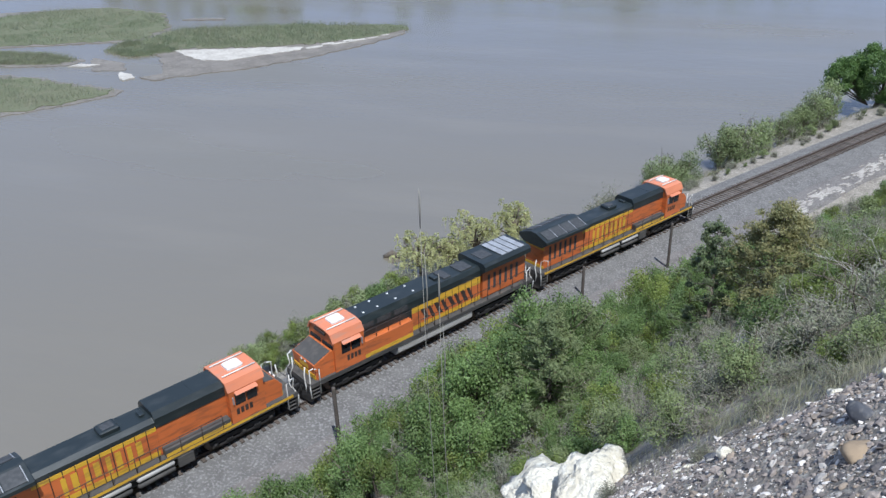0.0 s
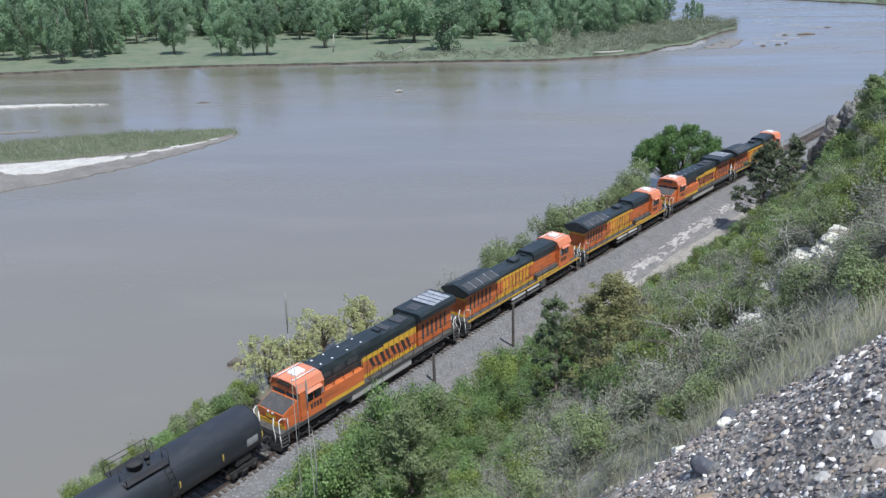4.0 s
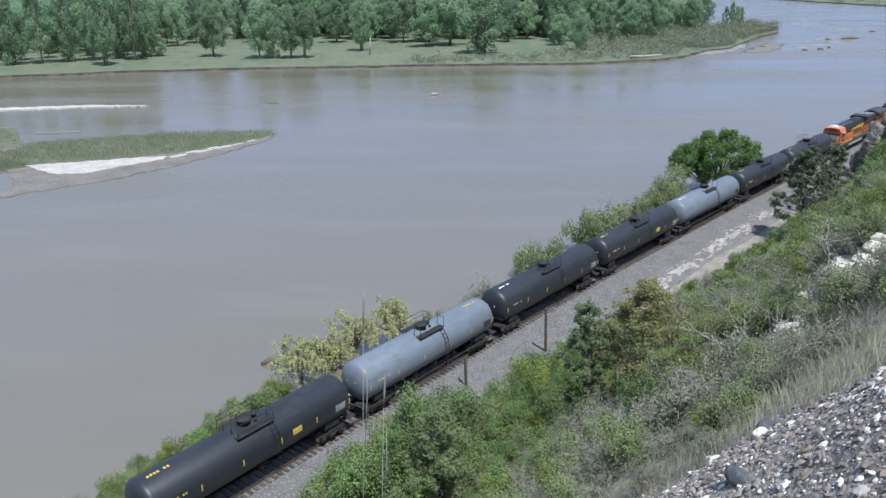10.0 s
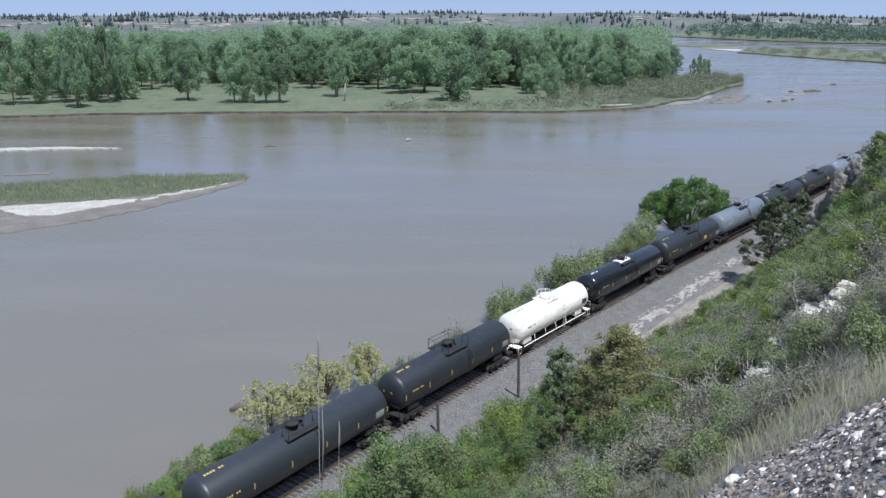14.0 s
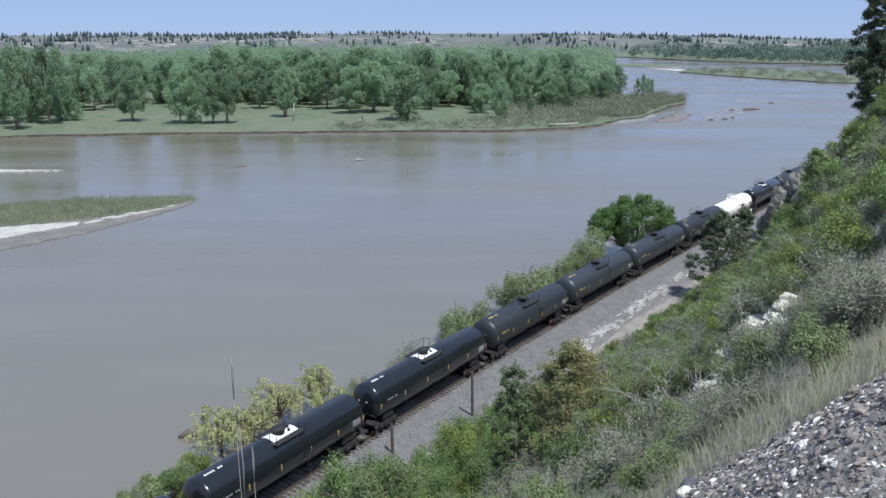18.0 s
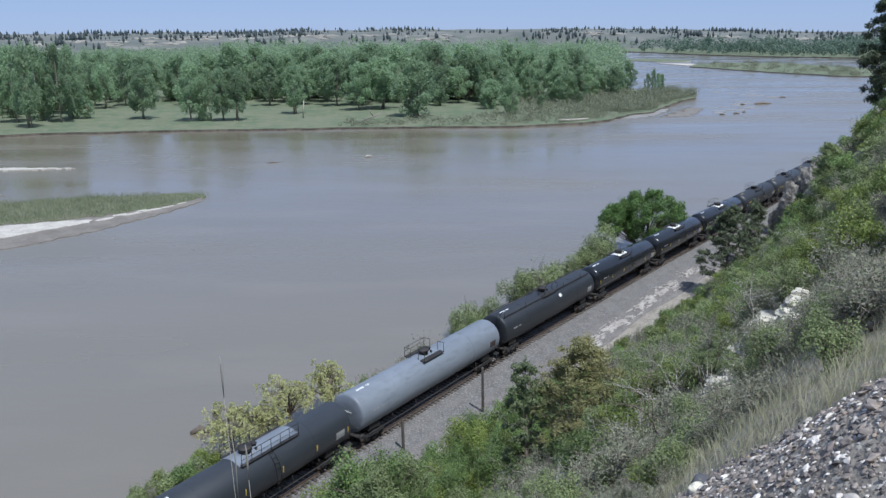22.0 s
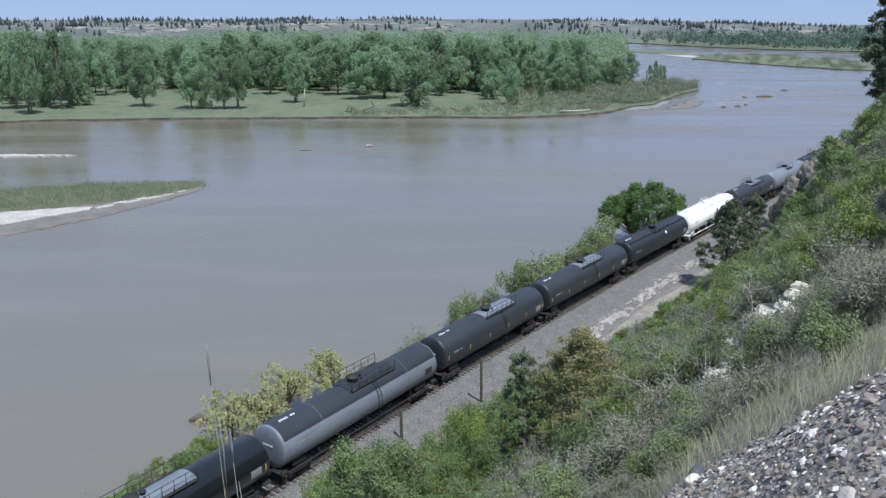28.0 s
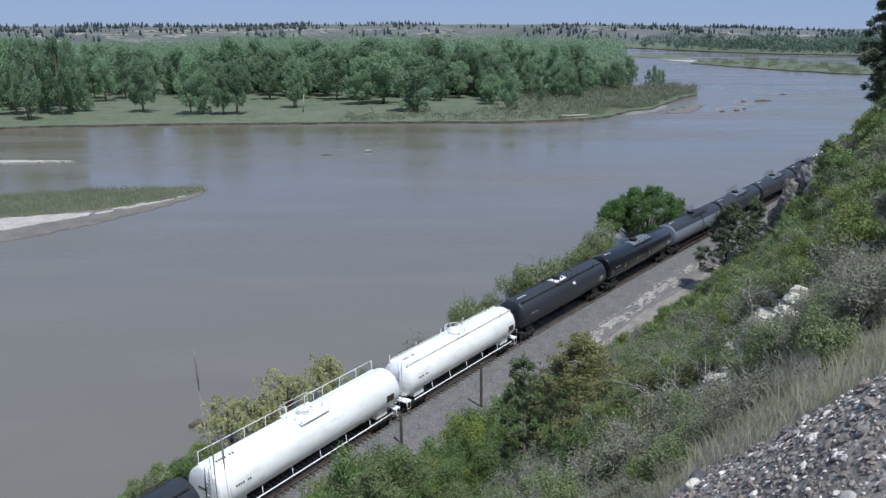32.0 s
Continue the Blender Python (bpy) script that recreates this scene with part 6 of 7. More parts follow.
def near_trees():
    # the broad riverside tree: a dome of leaf clumps with a lower lobe beside it
    rnd = np.random.RandomState(12)
    tree = thing("riverside_tree", "broad domed bright green tree on the river bank", "tree", at=pose(30.2, 119.5, -1.9, 0, 0, 0))
    lobes, limbs = [], []
    for cx, cz, rx, rz, n in ((1.3, 4.6, 5.7, 4.5, 120), (-4.4, 3.9, 2.7, 3.3, 40)):
        for k in range(n):
            d = rnd.normal(size=3)
            d[2] = abs(d[2]) * 1.25 - 0.75
            d /= np.linalg.norm(d)
            m = rnd.uniform(0.55, 1.0) ** 0.5
            w = rnd.uniform(0.55, 1.05)
            c = (cx + d[0] * rx * m * 0.9, d[1] * rx * m * 0.9, max(0.5, cz + d[2] * rz * m * 0.9))
            lobes.append((*c, w, w * 0.85))
            if k % 3 == 0:
                b0 = (cx * 0.45 + c[0] * 0.25, c[1] * 0.3, c[2] * 0.5 + 0.3)
                limbs.append(((cx * 0.2, 0, 0.4), b0, 0.12, 0.07))
                limbs.append((b0, c, 0.07, 0.02))
    limbs.append(((0, 0, -0.4), (0.2, 0, 0.8), 0.26, 0.2))
    part("trunk", limbs_mesh("trunk", limbs, BARK), BARK, tree, "short forked trunk and limbs")
    v, f = leaf_quads(clump_points(46000, lobes, rnd, 0.5), 0.16, rnd, loose=0.6)
    part("crown", fast_mesh("crown", v, f, TREE_LEAF), TREE_LEAF, tree)
    for x, y, h, w, seed in ((-18.4, 60.0, 3.3, 5.2, 21), (-14.4, 64.4, 3.7, 5.2, 22), (-11.2, 66.8, 4.2, 3.6, 23), (-16.2, 62.0, 2.5, 4.2, 24)):
        weeping_willow(x, y, h, w, seed)
    spots = [(65.5, 12.0, 9.6, 7.4, 4, NEEDLE, dict(n=80, tuft=0.40, card=0.085, slim=4.0, count=17000, low=0.02), "dark green open pine at the foot of the slope"),
             (82, 10.8, 7.4, 4.6, 5, NEEDLE, dict(n=56, tuft=0.36, card=0.085, slim=4.0, count=9000, low=0.05), "small dark pine at the foot of the slope"),
             (5.8, 20.0, 6.4, 5.8, 6, JUNIPER, dict(n=130, tuft=0.30, card=0.055, slim=3.0, count=20000, low=0.04), "broad yellowish juniper on the slope"),
             (4.6, 17.7, 7.3, 4.2, 16, YOUNG_NEEDLE, dict(n=52, tuft=0.21, card=0.055, slim=4.0, count=10000, low=0.03), "bushy young pine beside the juniper"),
             (-7.2, 16.6, 6.0, 4.2, 7, LEAF_D, dict(n=80, tuft=0.28, card=0.045, count=12000), "grey green young pine among the shrubs"),
             (86, 24.6, 21.0, 8.6, 8, NEEDLE, dict(n=120, tuft=0.62, card=0.13, slim=4.0, count=42000, low=0.06), "tall dark open pine on the ridge"),
             (38, 26.5, 3.2, 3.0, 9, LEAF_D, dict(n=50, tuft=0.28, card=0.06, count=5000), "young olive green pine on the ridge")]
    for s, o, h, w, seed, leaf, shape, label in spots:
        q = track(s, o)
        pine(q.x, q.y, h, w, seed, leaf, label=label, **shape)


# ---- far woods ----
def cottonwood_meshes(seed, full):
    """Trunks, limbs and a billowing crown of a cottonwood one unit tall; full: leafy down to the ground."""
    rnd = np.random.RandomState(seed)
    low = 0.05 if full else rnd.uniform(0.16, 0.26)
    limbs, twigs, clumps = [], [], []
    stems = []
    for k in range(rnd.randint(1, 4)):
        a = rnd.uniform(0, 6.28)
        d = rnd.uniform(0.02, 0.12)
        stems.append((rnd.normal() * 0.025, rnd.normal() * 0.025, d * math.cos(a), d * math.sin(a), rnd.uniform(0.62, 0.85)))
    for bx, by, tx, ty, tz in stems:
        mid = ((bx + tx) * 0.45, (by + ty) * 0.45, tz * 0.45)
        limbs.append(((bx, by, -0.02), mid, 0.015, 0.011))
        limbs.append((mid, (tx, ty, tz), 0.011, 0.004))
    count = 44 if full else 36
    for k in range(count):
        u = (k + rnd.uniform(0, 1)) / count
        z = low + (0.93 - low) * u
        reach = 0.33 * math.sin(math.pi * min(1, 0.16 + 0.80 * u)) ** 0.7 * (0.8 if full and u < 0.2 else 1)
        a = k * 2.4 + rnd.normal() * 0.5
        d = reach * rnd.uniform(0.25, 1.0)
        w = rnd.uniform(0.055, 0.105)
        c = (d * math.cos(a), d * math.sin(a), z)
        clumps.append((*c, w, w * rnd.uniform(0.8, 1.25)))
        if k % 2 == 0:
            st = stems[rnd.randint(len(stems))]
            f = min(0.95, max(0.2, z / st[4] - 0.25))
            twigs.append(((st[0] + (st[2] - st[0]) * f, st[1] + (st[3] - st[1]) * f, st[4] * f), c))
    v, f = leaf_quads(clump_points(6200, clumps, rnd, 0.5), 0.021, rnd, long=1.5, up=0.35, loose=0.9)
    v2, f2 = sticks(twigs, 0.006, 0.002)
    crown = fast_mesh("crown", np.concatenate([v, v2]), np.concatenate([f, f2 + len(v)]), COTTON_HAZED)
    crown.materials.append(COTTON_BARK)
    crown.polygons.foreach_set("material_index", np.array([0] * len(f) + [1] * len(f2), dtype=np.int32))
    b = Build()
    for k in range(0, len(limbs), 2):
        b.rod([limbs[k][0], limbs[k][1], limbs[k + 1][1]], [0.015, 0.011, 0.004], 6)
    return crown, b.mesh("trunk", COTTON_BARK)


def inside(poly, x, y):
    c = False
    for i in range(len(poly)):
        (x0, y0), (x1, y1) = poly[i], poly[i - 1]
        if (y0 > y) != (y1 > y) and x < (x1 - x0) * (y - y0) / (y1 - y0) + x0:
            c = not c
    return c


# trees of the front rank: place, height, width, leafy to the ground or not
FRONT_TREES = [(-121.8, 318.7, 22, 14, 0), (-100, 310, 23, 14, 0), (-95.6, 311, 17.5, 9, 1), (-87.4, 309.7, 21, 12, 0), (-82.5, 310.5, 21, 12, 0),
               (-83.6, 375, 20, 14, 0), (-64.7, 335.5, 21, 12, 0), (-147, 323, 9, 9, 1), (-157, 366, 20, 13, 0), (-153, 380, 25, 16, 0)]
LEFT_TREES = [(-168, 309, 30, 14, 0), (-154, 291, 31, 13, 0), (-161, 315, 30, 14, 1), (-150.4, 309, 31, 13, 0), (-150.8, 320, 29, 13, 1),
              (-176, 305, 28, 14, 1), (-184, 300, 29, 15, 0), (-193, 296, 27, 14, 1), (-203, 292, 28, 15, 0), (-215, 288, 27, 15, 1)]
RIGHT_TREES = [(-52, 372, 23.5, 17, 0), (-39, 350, 21, 15, 0), (-28.9, 355, 23, 22, 0), (-13.3, 321, 22.5, 22, 1), (3.8, 400, 21, 16, 0),
               (18.3, 351, 13, 12, 1), (25.5, 329, 16.5, 11, 1), (40, 350, 6.5, 5, 1), (54, 372, 15.5, 12, 1), (60.6, 373, 17, 11, 1)]


def far_woods():
    rnd = random.Random(31)
    open_kinds = [cottonwood_meshes(400 + i, False) for i in range(6)]
    full_kinds = [cottonwood_meshes(450 + i, True) for i in range(6)]

    def tree(x, y, h, w, full, label=""):
        crown, trunk = rnd.choice(full_kinds if full else open_kinds)
        label = label or ("green cottonwood leafy to the ground on the far bank" if full else "tall green cottonwood with bare lower trunk on the far bank")
        ob = thing("cottonwood", label, "tree", "cottonwoods on the far bank", at=pose(x, y, -2.42, 0, 0, rnd.uniform(0, 360)))
        ob.scale = (w / 0.74, w / 0.74, h)
        part("trunk", trunk, COTTON_BARK, ob)
        part("crown", crown, COTTON_HAZED, ob)

    for x, y, h, w, full in FRONT_TREES + LEFT_TREES + RIGHT_TREES:
        tree(x, y, h, w, full)
    # closed woods behind the clearing
    count = 0
    for x, y in [(x + rnd.uniform(-4.5, 4.5), y + rnd.uniform(-5, 5)) for y in range(300, 450, 12) for x in range(-235, 112, 11)]:
        if x < -165:
            start = 312
        elif x < -45:
            start = 388 + 10 * math.sin(x * 0.11)
        elif x < 8:
            start = 372 + 0.1 * x + 8 * math.sin(x * 0.2)
        else:
            start = 352 + 0.72 * (x - 8)
        edge = 78 + (y - 360) * 0.26
        if y < start or x > edge or count > 235 or rnd.random() < 0.08:
            continue
        near_edge = x > edge - 22 or (x > 8 and y < start + 22)
        h = rnd.uniform(12, 19) if near_edge else rnd.uniform(17, 25) if rnd.random() < 0.6 else rnd.uniform(23, 29)
        h *= 0.84 if x < -0.27 * y else 1
        tree(x, y, h, h * rnd.uniform(0.55, 0.85), near_edge or rnd.random() < 0.35)
        count += 1
    for x, y, h in ((110.3, 447, 10.5), (113.4, 447, 12.5), (116.5, 449, 10.5), (119.4, 452, 9.5)):
        tree(x, y, h, 4.6, True, "slim green poplar on the far point")
    # woods behind, as one mass
    r2 = np.random.RandomState(5)
    pts = []
    for x in np.arange(-420, 330, 9.0):
        for y in np.arange(430, 960, 12.0):
            xx, yy = x + rnd.uniform(-4, 4), y + rnd.uniform(-5, 5)
            lim = 99 + (yy - 440) * 0.19
            if inside(FAR_BANK, xx, yy) and xx < lim and xx > -0.65 * yy and rnd.random() < 0.8:
                h = rnd.uniform(16, 26) * (0.75 + 0.45 * float(rough_noise(xx, yy, 40.0))) * (0.80 if xx < -0.27 * yy else 1)
                for _ in range(5):
                    pts.append((xx + rnd.uniform(-3, 3), yy + rnd.uniform(-3, 3), -2 + h * rnd.uniform(0.45, 0.92), rnd.uniform(2.2, 3.6), rnd.uniform(2.0, 3.4)))
    v, f = leaf_quads(clump_points(150000, pts, r2, 0.55), 0.9, r2, long=1.4, up=0.35, loose=0.9)
    tagged(new("far_woods", fast_mesh("far_woods", v, f, COTTON_HAZED)), "green woods in leaf behind the far bank", "woods", kind="stuff")
    pts = []
    for _ in range(1500):
        x, y = rnd.uniform(270, 900), rnd.uniform(880, 1280)
        if inside(FAR_BANK_2, x, y):
            for _ in range(3):
                top = 5 + 22 * float(rough_noise(x, y, 38.0)) ** 1.5
                pts.append((x + rnd.uniform(-4, 4), y, top * rnd.uniform(0.1, 0.85), rnd.uniform(2.5, 5), rnd.uniform(2.5, 4.5)))
    v, f = leaf_quads(clump_points(60000, pts, r2, 0.6), 1.7, r2, long=1.3)
    tagged(new("far_woods", fast_mesh("far_woods", v, f, BEND_LEAF_HAZED)), "green woods along the far river bend", "woods", kind="stuff")
    # scrub on the point and the islands
    pts = []
    for _ in range(3200):
        x, y = rnd.uniform(-40, 135), rnd.uniform(281, 455)
        front = 287 + max(0, x) * 0.55
        if inside(FAR_BANK, x, y) and inside(FAR_BANK, x + 1.2, y - 1.6) and (x > 25 or y - front < 14 + 0.3 * (x + 40)) and y - front < 95:
            w = rnd.uniform(0.8, 1.6 + 0.012 * max(0, x))
            pts.append((x, y, -2.3 + w * 0.6, w * 1.2, w))
    for _ in range(260):
        x, y = rnd.uniform(215, 360), rnd.uniform(555, 840)
        if inside(MID_ISLAND, x, y):
            w = rnd.uniform(1.0, 2.4)
            pts.append((x, y, -2.2 + w * 0.5, w * 1.8, w))
    v, f = leaf_quads(clump_points(135000, pts, r2, 0.4), 0.27, r2, loose=0.9)
    tagged(new("far_scrub", fast_mesh("far_scrub", v, f, SAGE)), "low grey green scrub on the far point", "scrub", kind="stuff")
    # pines on the far hills, one mass of small cones
    vs, fs = [], []
    r3 = np.random.RandomState(9)
    n = 0
    while n < 2000:
        az, d = radians(r3.uniform(-50, 45)), r3.uniform(1500, 3300)
        x, y = d * math.sin(az), d * math.cos(az)
        if 0.4 * rough_noise(x, y, 240.0) + 0.6 * rough_noise(x, y, 60.0) + 0.12 * r3.random_sample() < 0.68:
            continue
        z = -4.2 + float(hill_height(np.array([x]), np.array([y]))[0])
        if z < 3:
            continue
        h = 5 + 11 * r3.random_sample() ** 1.3
        w = h * r3.uniform(0.15, 0.30)
        k = len(vs)
        for zz, ww in ((0.05, 0.3), (0.25, 1.0), (0.6, 0.8), (1.0, 0.12)):
            for a in range(5):
                t = a * 1.2566 + r3.uniform(-0.3, 0.3)
                vs.append((x + ww * w * math.cos(t), y + ww * w * math.sin(t), z + zz * h))
        for lay in range(3):
            fs += [(k + lay * 5 + a, k + lay * 5 + (a + 1) % 5, k + lay * 5 + 5 + (a + 1) % 5, k + lay * 5 + 5 + a) for a in range(5)]
        n += 1
    tagged(new("far_pines", fast_mesh("far_pines", np.array(vs), np.array(fs), FAR_PINE)), "scattered dark pines on the far hills", "woods", kind="stuff")


def grasses():
    rnd = np.random.RandomState(41)
    # island reeds
    pts = []
    islands = ([(-103, 142), (-101, 156), (-88, 162), (-77, 166), (-63, 167.5), (-54.5, 169.5), (-52.0, 165), (-57.0, 157), (-65, 149), (-74, 143.5), (-84.5, 140.5), (-94, 138.5)],
               [(-152, 162), (-145, 171), (-133.5, 177), (-116, 172), (-105, 157), (-104, 145), (-118, 138), (-128, 133), (-148, 146)],
               [(-109, 111), (-103, 112), (-95, 110), (-85, 108.5), (-84, 106.5), (-87.5, 100.5), (-91.5, 95), (-101, 88), (-128, 81), (-146, 87), (-122, 106)],
               [(-124, 128), (-114, 128), (-105, 125.5), (-107, 122), (-116, 120.5), (-124, 121)], [(-90, 137), (-96, 139.5), (-104, 141.5), (-104, 134), (-96, 131)])
    for i, poly in enumerate(islands):
        bar("grass_flat", poly, WATER_Z + 0.20, REED, "low green grass flat on the river island", 0.9, 0.9, 80 + i)
        xs, ys = [q[0] for q in poly], [q[1] for q in poly]
        for _ in range(19000):
            x, y = rnd.uniform(min(xs), max(xs)), rnd.uniform(min(ys), max(ys))
            if inside(poly, x, y):
                pts.append((x + rnd.normal() * 0.7, y + rnd.normal() * 0.7, WATER_Z + 0.1 - 0.22 * (i > 0)))
    p0 = np.array(pts)
    hgt = 0.15 + 0.75 * rough_noise(p0[:, 0], p0[:, 1], 4.0) + 0.35 * rough_noise(p0[:, 0], p0[:, 1], 1.3) + rnd.uniform(0, 0.6, len(p0)) ** 1.5
    keep = hgt > np.where(p0[:, 2] < WATER_Z, 0.62, 0.42)
    p0, hgt = p0[keep], hgt[keep]
    v, f = blades(p0, hgt, 0.06, rnd)
    tagged(new("island_grass", fast_mesh("island_grass", v, f, REED)), "tall green grass on the low river island", "grass", kind="stuff")
    # dry grass on the bluff
    pts, hg = [], []
    k = rnd.uniform(size=(90000, 2))
    S, O = -27 + 110 * k[:, 0] ** 2.2, 12 + 25 * k[:, 1]
    for s, o in zip(S, O):
        if len(pts) > 46000:
            break
        e = gravel_edge(o)
        m = 0.28 if s < e else 0.46 if s < -9 and o > 29 else 0.38
        if s < e and rnd.random_sample() < 0.95 or s > -8 and rnd.random_sample() < 0.6 or o < 29 and rnd.random_sample() < 0.6:
            continue
        pts.append(track(s, o).xy)
        hg.append(m)
    p0 = np.array(pts)
    keep = rough_noise(p0[:, 0], p0[:, 1], 3.1) > 0.3
    p0, hg = p0[keep], np.array(hg)[keep]
    p0 = np.repeat(p0, 4, 0) + rnd.normal(size=(4 * len(p0), 2)) * 0.10
    hg = np.repeat(hg, 4) * rnd.uniform(0.35, 1.0, 4 * len(hg))
    z = ground_height(p0[:, 0], p0[:, 1]) - 0.03
    v, f = blades(np.column_stack([p0, z]), hg, 0.0115, rnd)
    tagged(new("dry_grass", fast_mesh("dry_grass", v, f, BLADE)), "thin dry grass on the bluff", "grass", kind="stuff")
    # meadow tufts by the track
    pts = []
    for _ in range(5000):
        s = rnd.uniform(-25, 100)
        o = rnd.uniform(-9.0, -5.2) if rnd.random_sample() < 0.4 else rnd.uniform(8.8, 12.5) if s > 34 else rnd.uniform(6.6, 8)
        q = track(s, o)
        pts.append((q.x, q.y))
    p0 = np.array(pts)
    z = ground_height(p0[:, 0], p0[:, 1]) - 0.02
    v, f = blades(np.column_stack([p0, z]), rnd.uniform(0.2, 0.6, len(p0)), 0.05, rnd)
    tagged(new("track_weeds", fast_mesh("track_weeds", v, f, BLADE)), "sparse dry weeds beside the track", "grass", kind="stuff")


def blades(p0, hgt, width, rnd):
    """Leaning blades: two joined quads each, tapering."""
    n = len(p0)
    a = rnd.uniform(0, 6.283, n)
    side = np.stack([np.cos(a), np.sin(a), np.zeros(n)], 1) * width * 0.5
    lean = rnd.normal(size=(n, 2)) * 0.22
    h = np.asarray(hgt)[:, None]
    up = np.concatenate([lean * h, h], 1)
    m = p0 + up * 0.55
    t = p0 + up + np.concatenate([lean * h * 0.7, -0.06 * h], 1)
    v = np.stack([p0 - side, p0 + side, m + side * 0.7, m - side * 0.7, t + side * 0.12, t - side * 0.12], 1).reshape(-1, 3)
    k = np.arange(n)[:, None] * 6
    return v, np.concatenate([k + np.array([0, 1, 2, 3]), k + np.array([3, 2, 4, 5])])


shrub_prototypes()
scatter_shrubs()
near_trees()
far_woods()
grasses()


# ---- rocks and gravel ----
def stone_material(name, source, tones):
    """Stones of several tones, chosen stone by stone."""
    m = mat(name, (0.5, 0.5, 0.5), (0.42, 0.42, 0.42), 0.85, 3.0, 18.0, (0.6, 0.6, 0.6), 0.35, 30.0, dist=0.01)
    t = m.node_tree
    b = t.nodes["Principled BSDF"]
    old = b.inputs["Base Color"].links[0].from_socket
    if source == "island":
        r = t.nodes.new("ShaderNodeNewGeometry").outputs["Random Per Island"]
    else:
        r = t.nodes.new("ShaderNodeObjectInfo").outputs["Random"]
    ramp = t.nodes.new("ShaderNodeValToRGB")
    ramp.color_ramp.interpolation = "CONSTANT"
    els = ramp.color_ramp.elements
    for i, (pos, c) in enumerate(tones):
        e = els[i] if i < 2 else els.new(pos)
        e.position, e.color = pos, (*c, 1)
    t.links.new(r, ramp.inputs["Fac"])
    x = t.nodes.new("ShaderNodeMix")
    x.data_type, x.blend_type = "RGBA", "MULTIPLY"
    x.inputs[0].default_value = 1.0
    t.links.new(old, x.inputs[6])
    t.links.new(ramp.outputs["Color"], x.inputs[7])
    g = t.nodes.new("ShaderNodeMix")
    g.data_type, g.blend_type = "RGBA", "MULTIPLY"
    g.inputs[0].default_value = 1.0
    t.links.new(x.outputs[2], g.inputs[6])
    g.inputs[7].default_value = (1.50, 1.42, 1.34, 1)
    t.links.new(g.outputs[2], b.inputs["Base Color"])
    return m


TONES = [(0.0, (1.0, 0.97, 0.93)), (0.13, (0.31, 0.28, 0.265)), (0.38, (0.42, 0.375, 0.345)), (0.57, (0.175, 0.165, 0.165)), (0.70, (0.62, 0.60, 0.57)), (0.80, (0.40, 0.34, 0.28)), (0.90, (0.24, 0.23, 0.225))]
PEBBLE = stone_material("mixed river pebbles", "island", TONES)
COBBLE = stone_material("mixed cobbles", "object", TONES)
SLATE = mat("dark slate boulder", (0.065, 0.068, 0.078), (0.10, 0.10, 0.11), 0.8, 2.0, 14.0, (0.16, 0.155, 0.15), 0.5, 12.0, dist=0.02)
TANROCK = mat("tan sandstone boulder", (0.29, 0.215, 0.14), (0.36, 0.28, 0.19), 0.9, 2.0, 10.0, (0.22, 0.165, 0.11), 0.5, 10.0, dist=0.02)
CHALK = mat("pale crumbling sandstone", (0.70, 0.655, 0.54), (0.56, 0.51, 0.405), 0.95, 1.3, 7.0, (0.76, 0.73, 0.63), 1.0, 6.0, dist=0.16)
LEDGE = mat("dull pale sandstone", (0.56, 0.525, 0.44), (0.44, 0.405, 0.335), 0.95, 0.9, 5.0, (0.64, 0.61, 0.53), 0.9, 7.0, dist=0.06)
BLUFF = mat("pale far bluff earth", (0.30, 0.285, 0.25), (0.22, 0.21, 0.185), 0.95, 0.06, 0.3, (0.36, 0.34, 0.30))
CLIFF = mat("grey brown outcrop rock", (0.225, 0.208, 0.18), (0.115, 0.106, 0.094), 0.95, 0.5, 2.2, (0.30, 0.28, 0.245), 1.0, 2.5, dist=0.2)


def ico(level):
    b = bmesh.new()
    bmesh.ops.create_icosphere(b, subdivisions=level, radius=1.0)
    v = np.array([tuple(q.co) for q in b.verts])
    f = np.array([[q.index for q in p.verts] for p in b.faces])
    b.free()
    return v, f


ICO1, ICO2, ICO3, ICO4 = ico(1), ico(2), ico(3), ico(4)
CHIP = (np.array([(1, 0, 0), (0, 1, 0), (-1, 0, 0), (0, -1, 0), (0.1, 0, 0.9), (0, 0, -0.9)], float),
        np.array([(0, 1, 4), (1, 2, 4), (2, 3, 4), (3, 0, 4), (1, 0, 5), (2, 1, 5), (3, 2, 5), (0, 3, 5)]))


def rock_mesh(name, material, seed, size, lumps=0.25, level=ICO3, cuts=5, crag=0.0, soft=False):
    """A boulder: a ball stretched to size, cut by a few planes and made uneven."""
    rnd = np.random.RandomState(seed)
    v, f = level[0].copy(), level[1]
    for _ in range(cuts):
        d = rnd.normal(size=3)
        d /= np.linalg.norm(d)
        h = rnd.uniform(0.55, 0.9)
        over = np.maximum(v @ d - h, 0)
        v -= over[:, None] * d * 0.85
    off = np.array([noise.noise(Vector(q * 1.3) + Vector((seed * 3.1, 0, 0))) for q in v])
    v *= (1 + lumps * off)[:, None]
    if crag:
        off = np.array([noise.noise(Vector((q[0] * 3.5 + seed, q[1] * 3.5, q[2] * 6.0))) for q in v])
        v *= (1 + crag * off)[:, None]
    me = fast_mesh(name, v * np.array(size), f, material)
    me.polygons.foreach_set("use_smooth", np.full(len(f), soft or not crag))
    return me


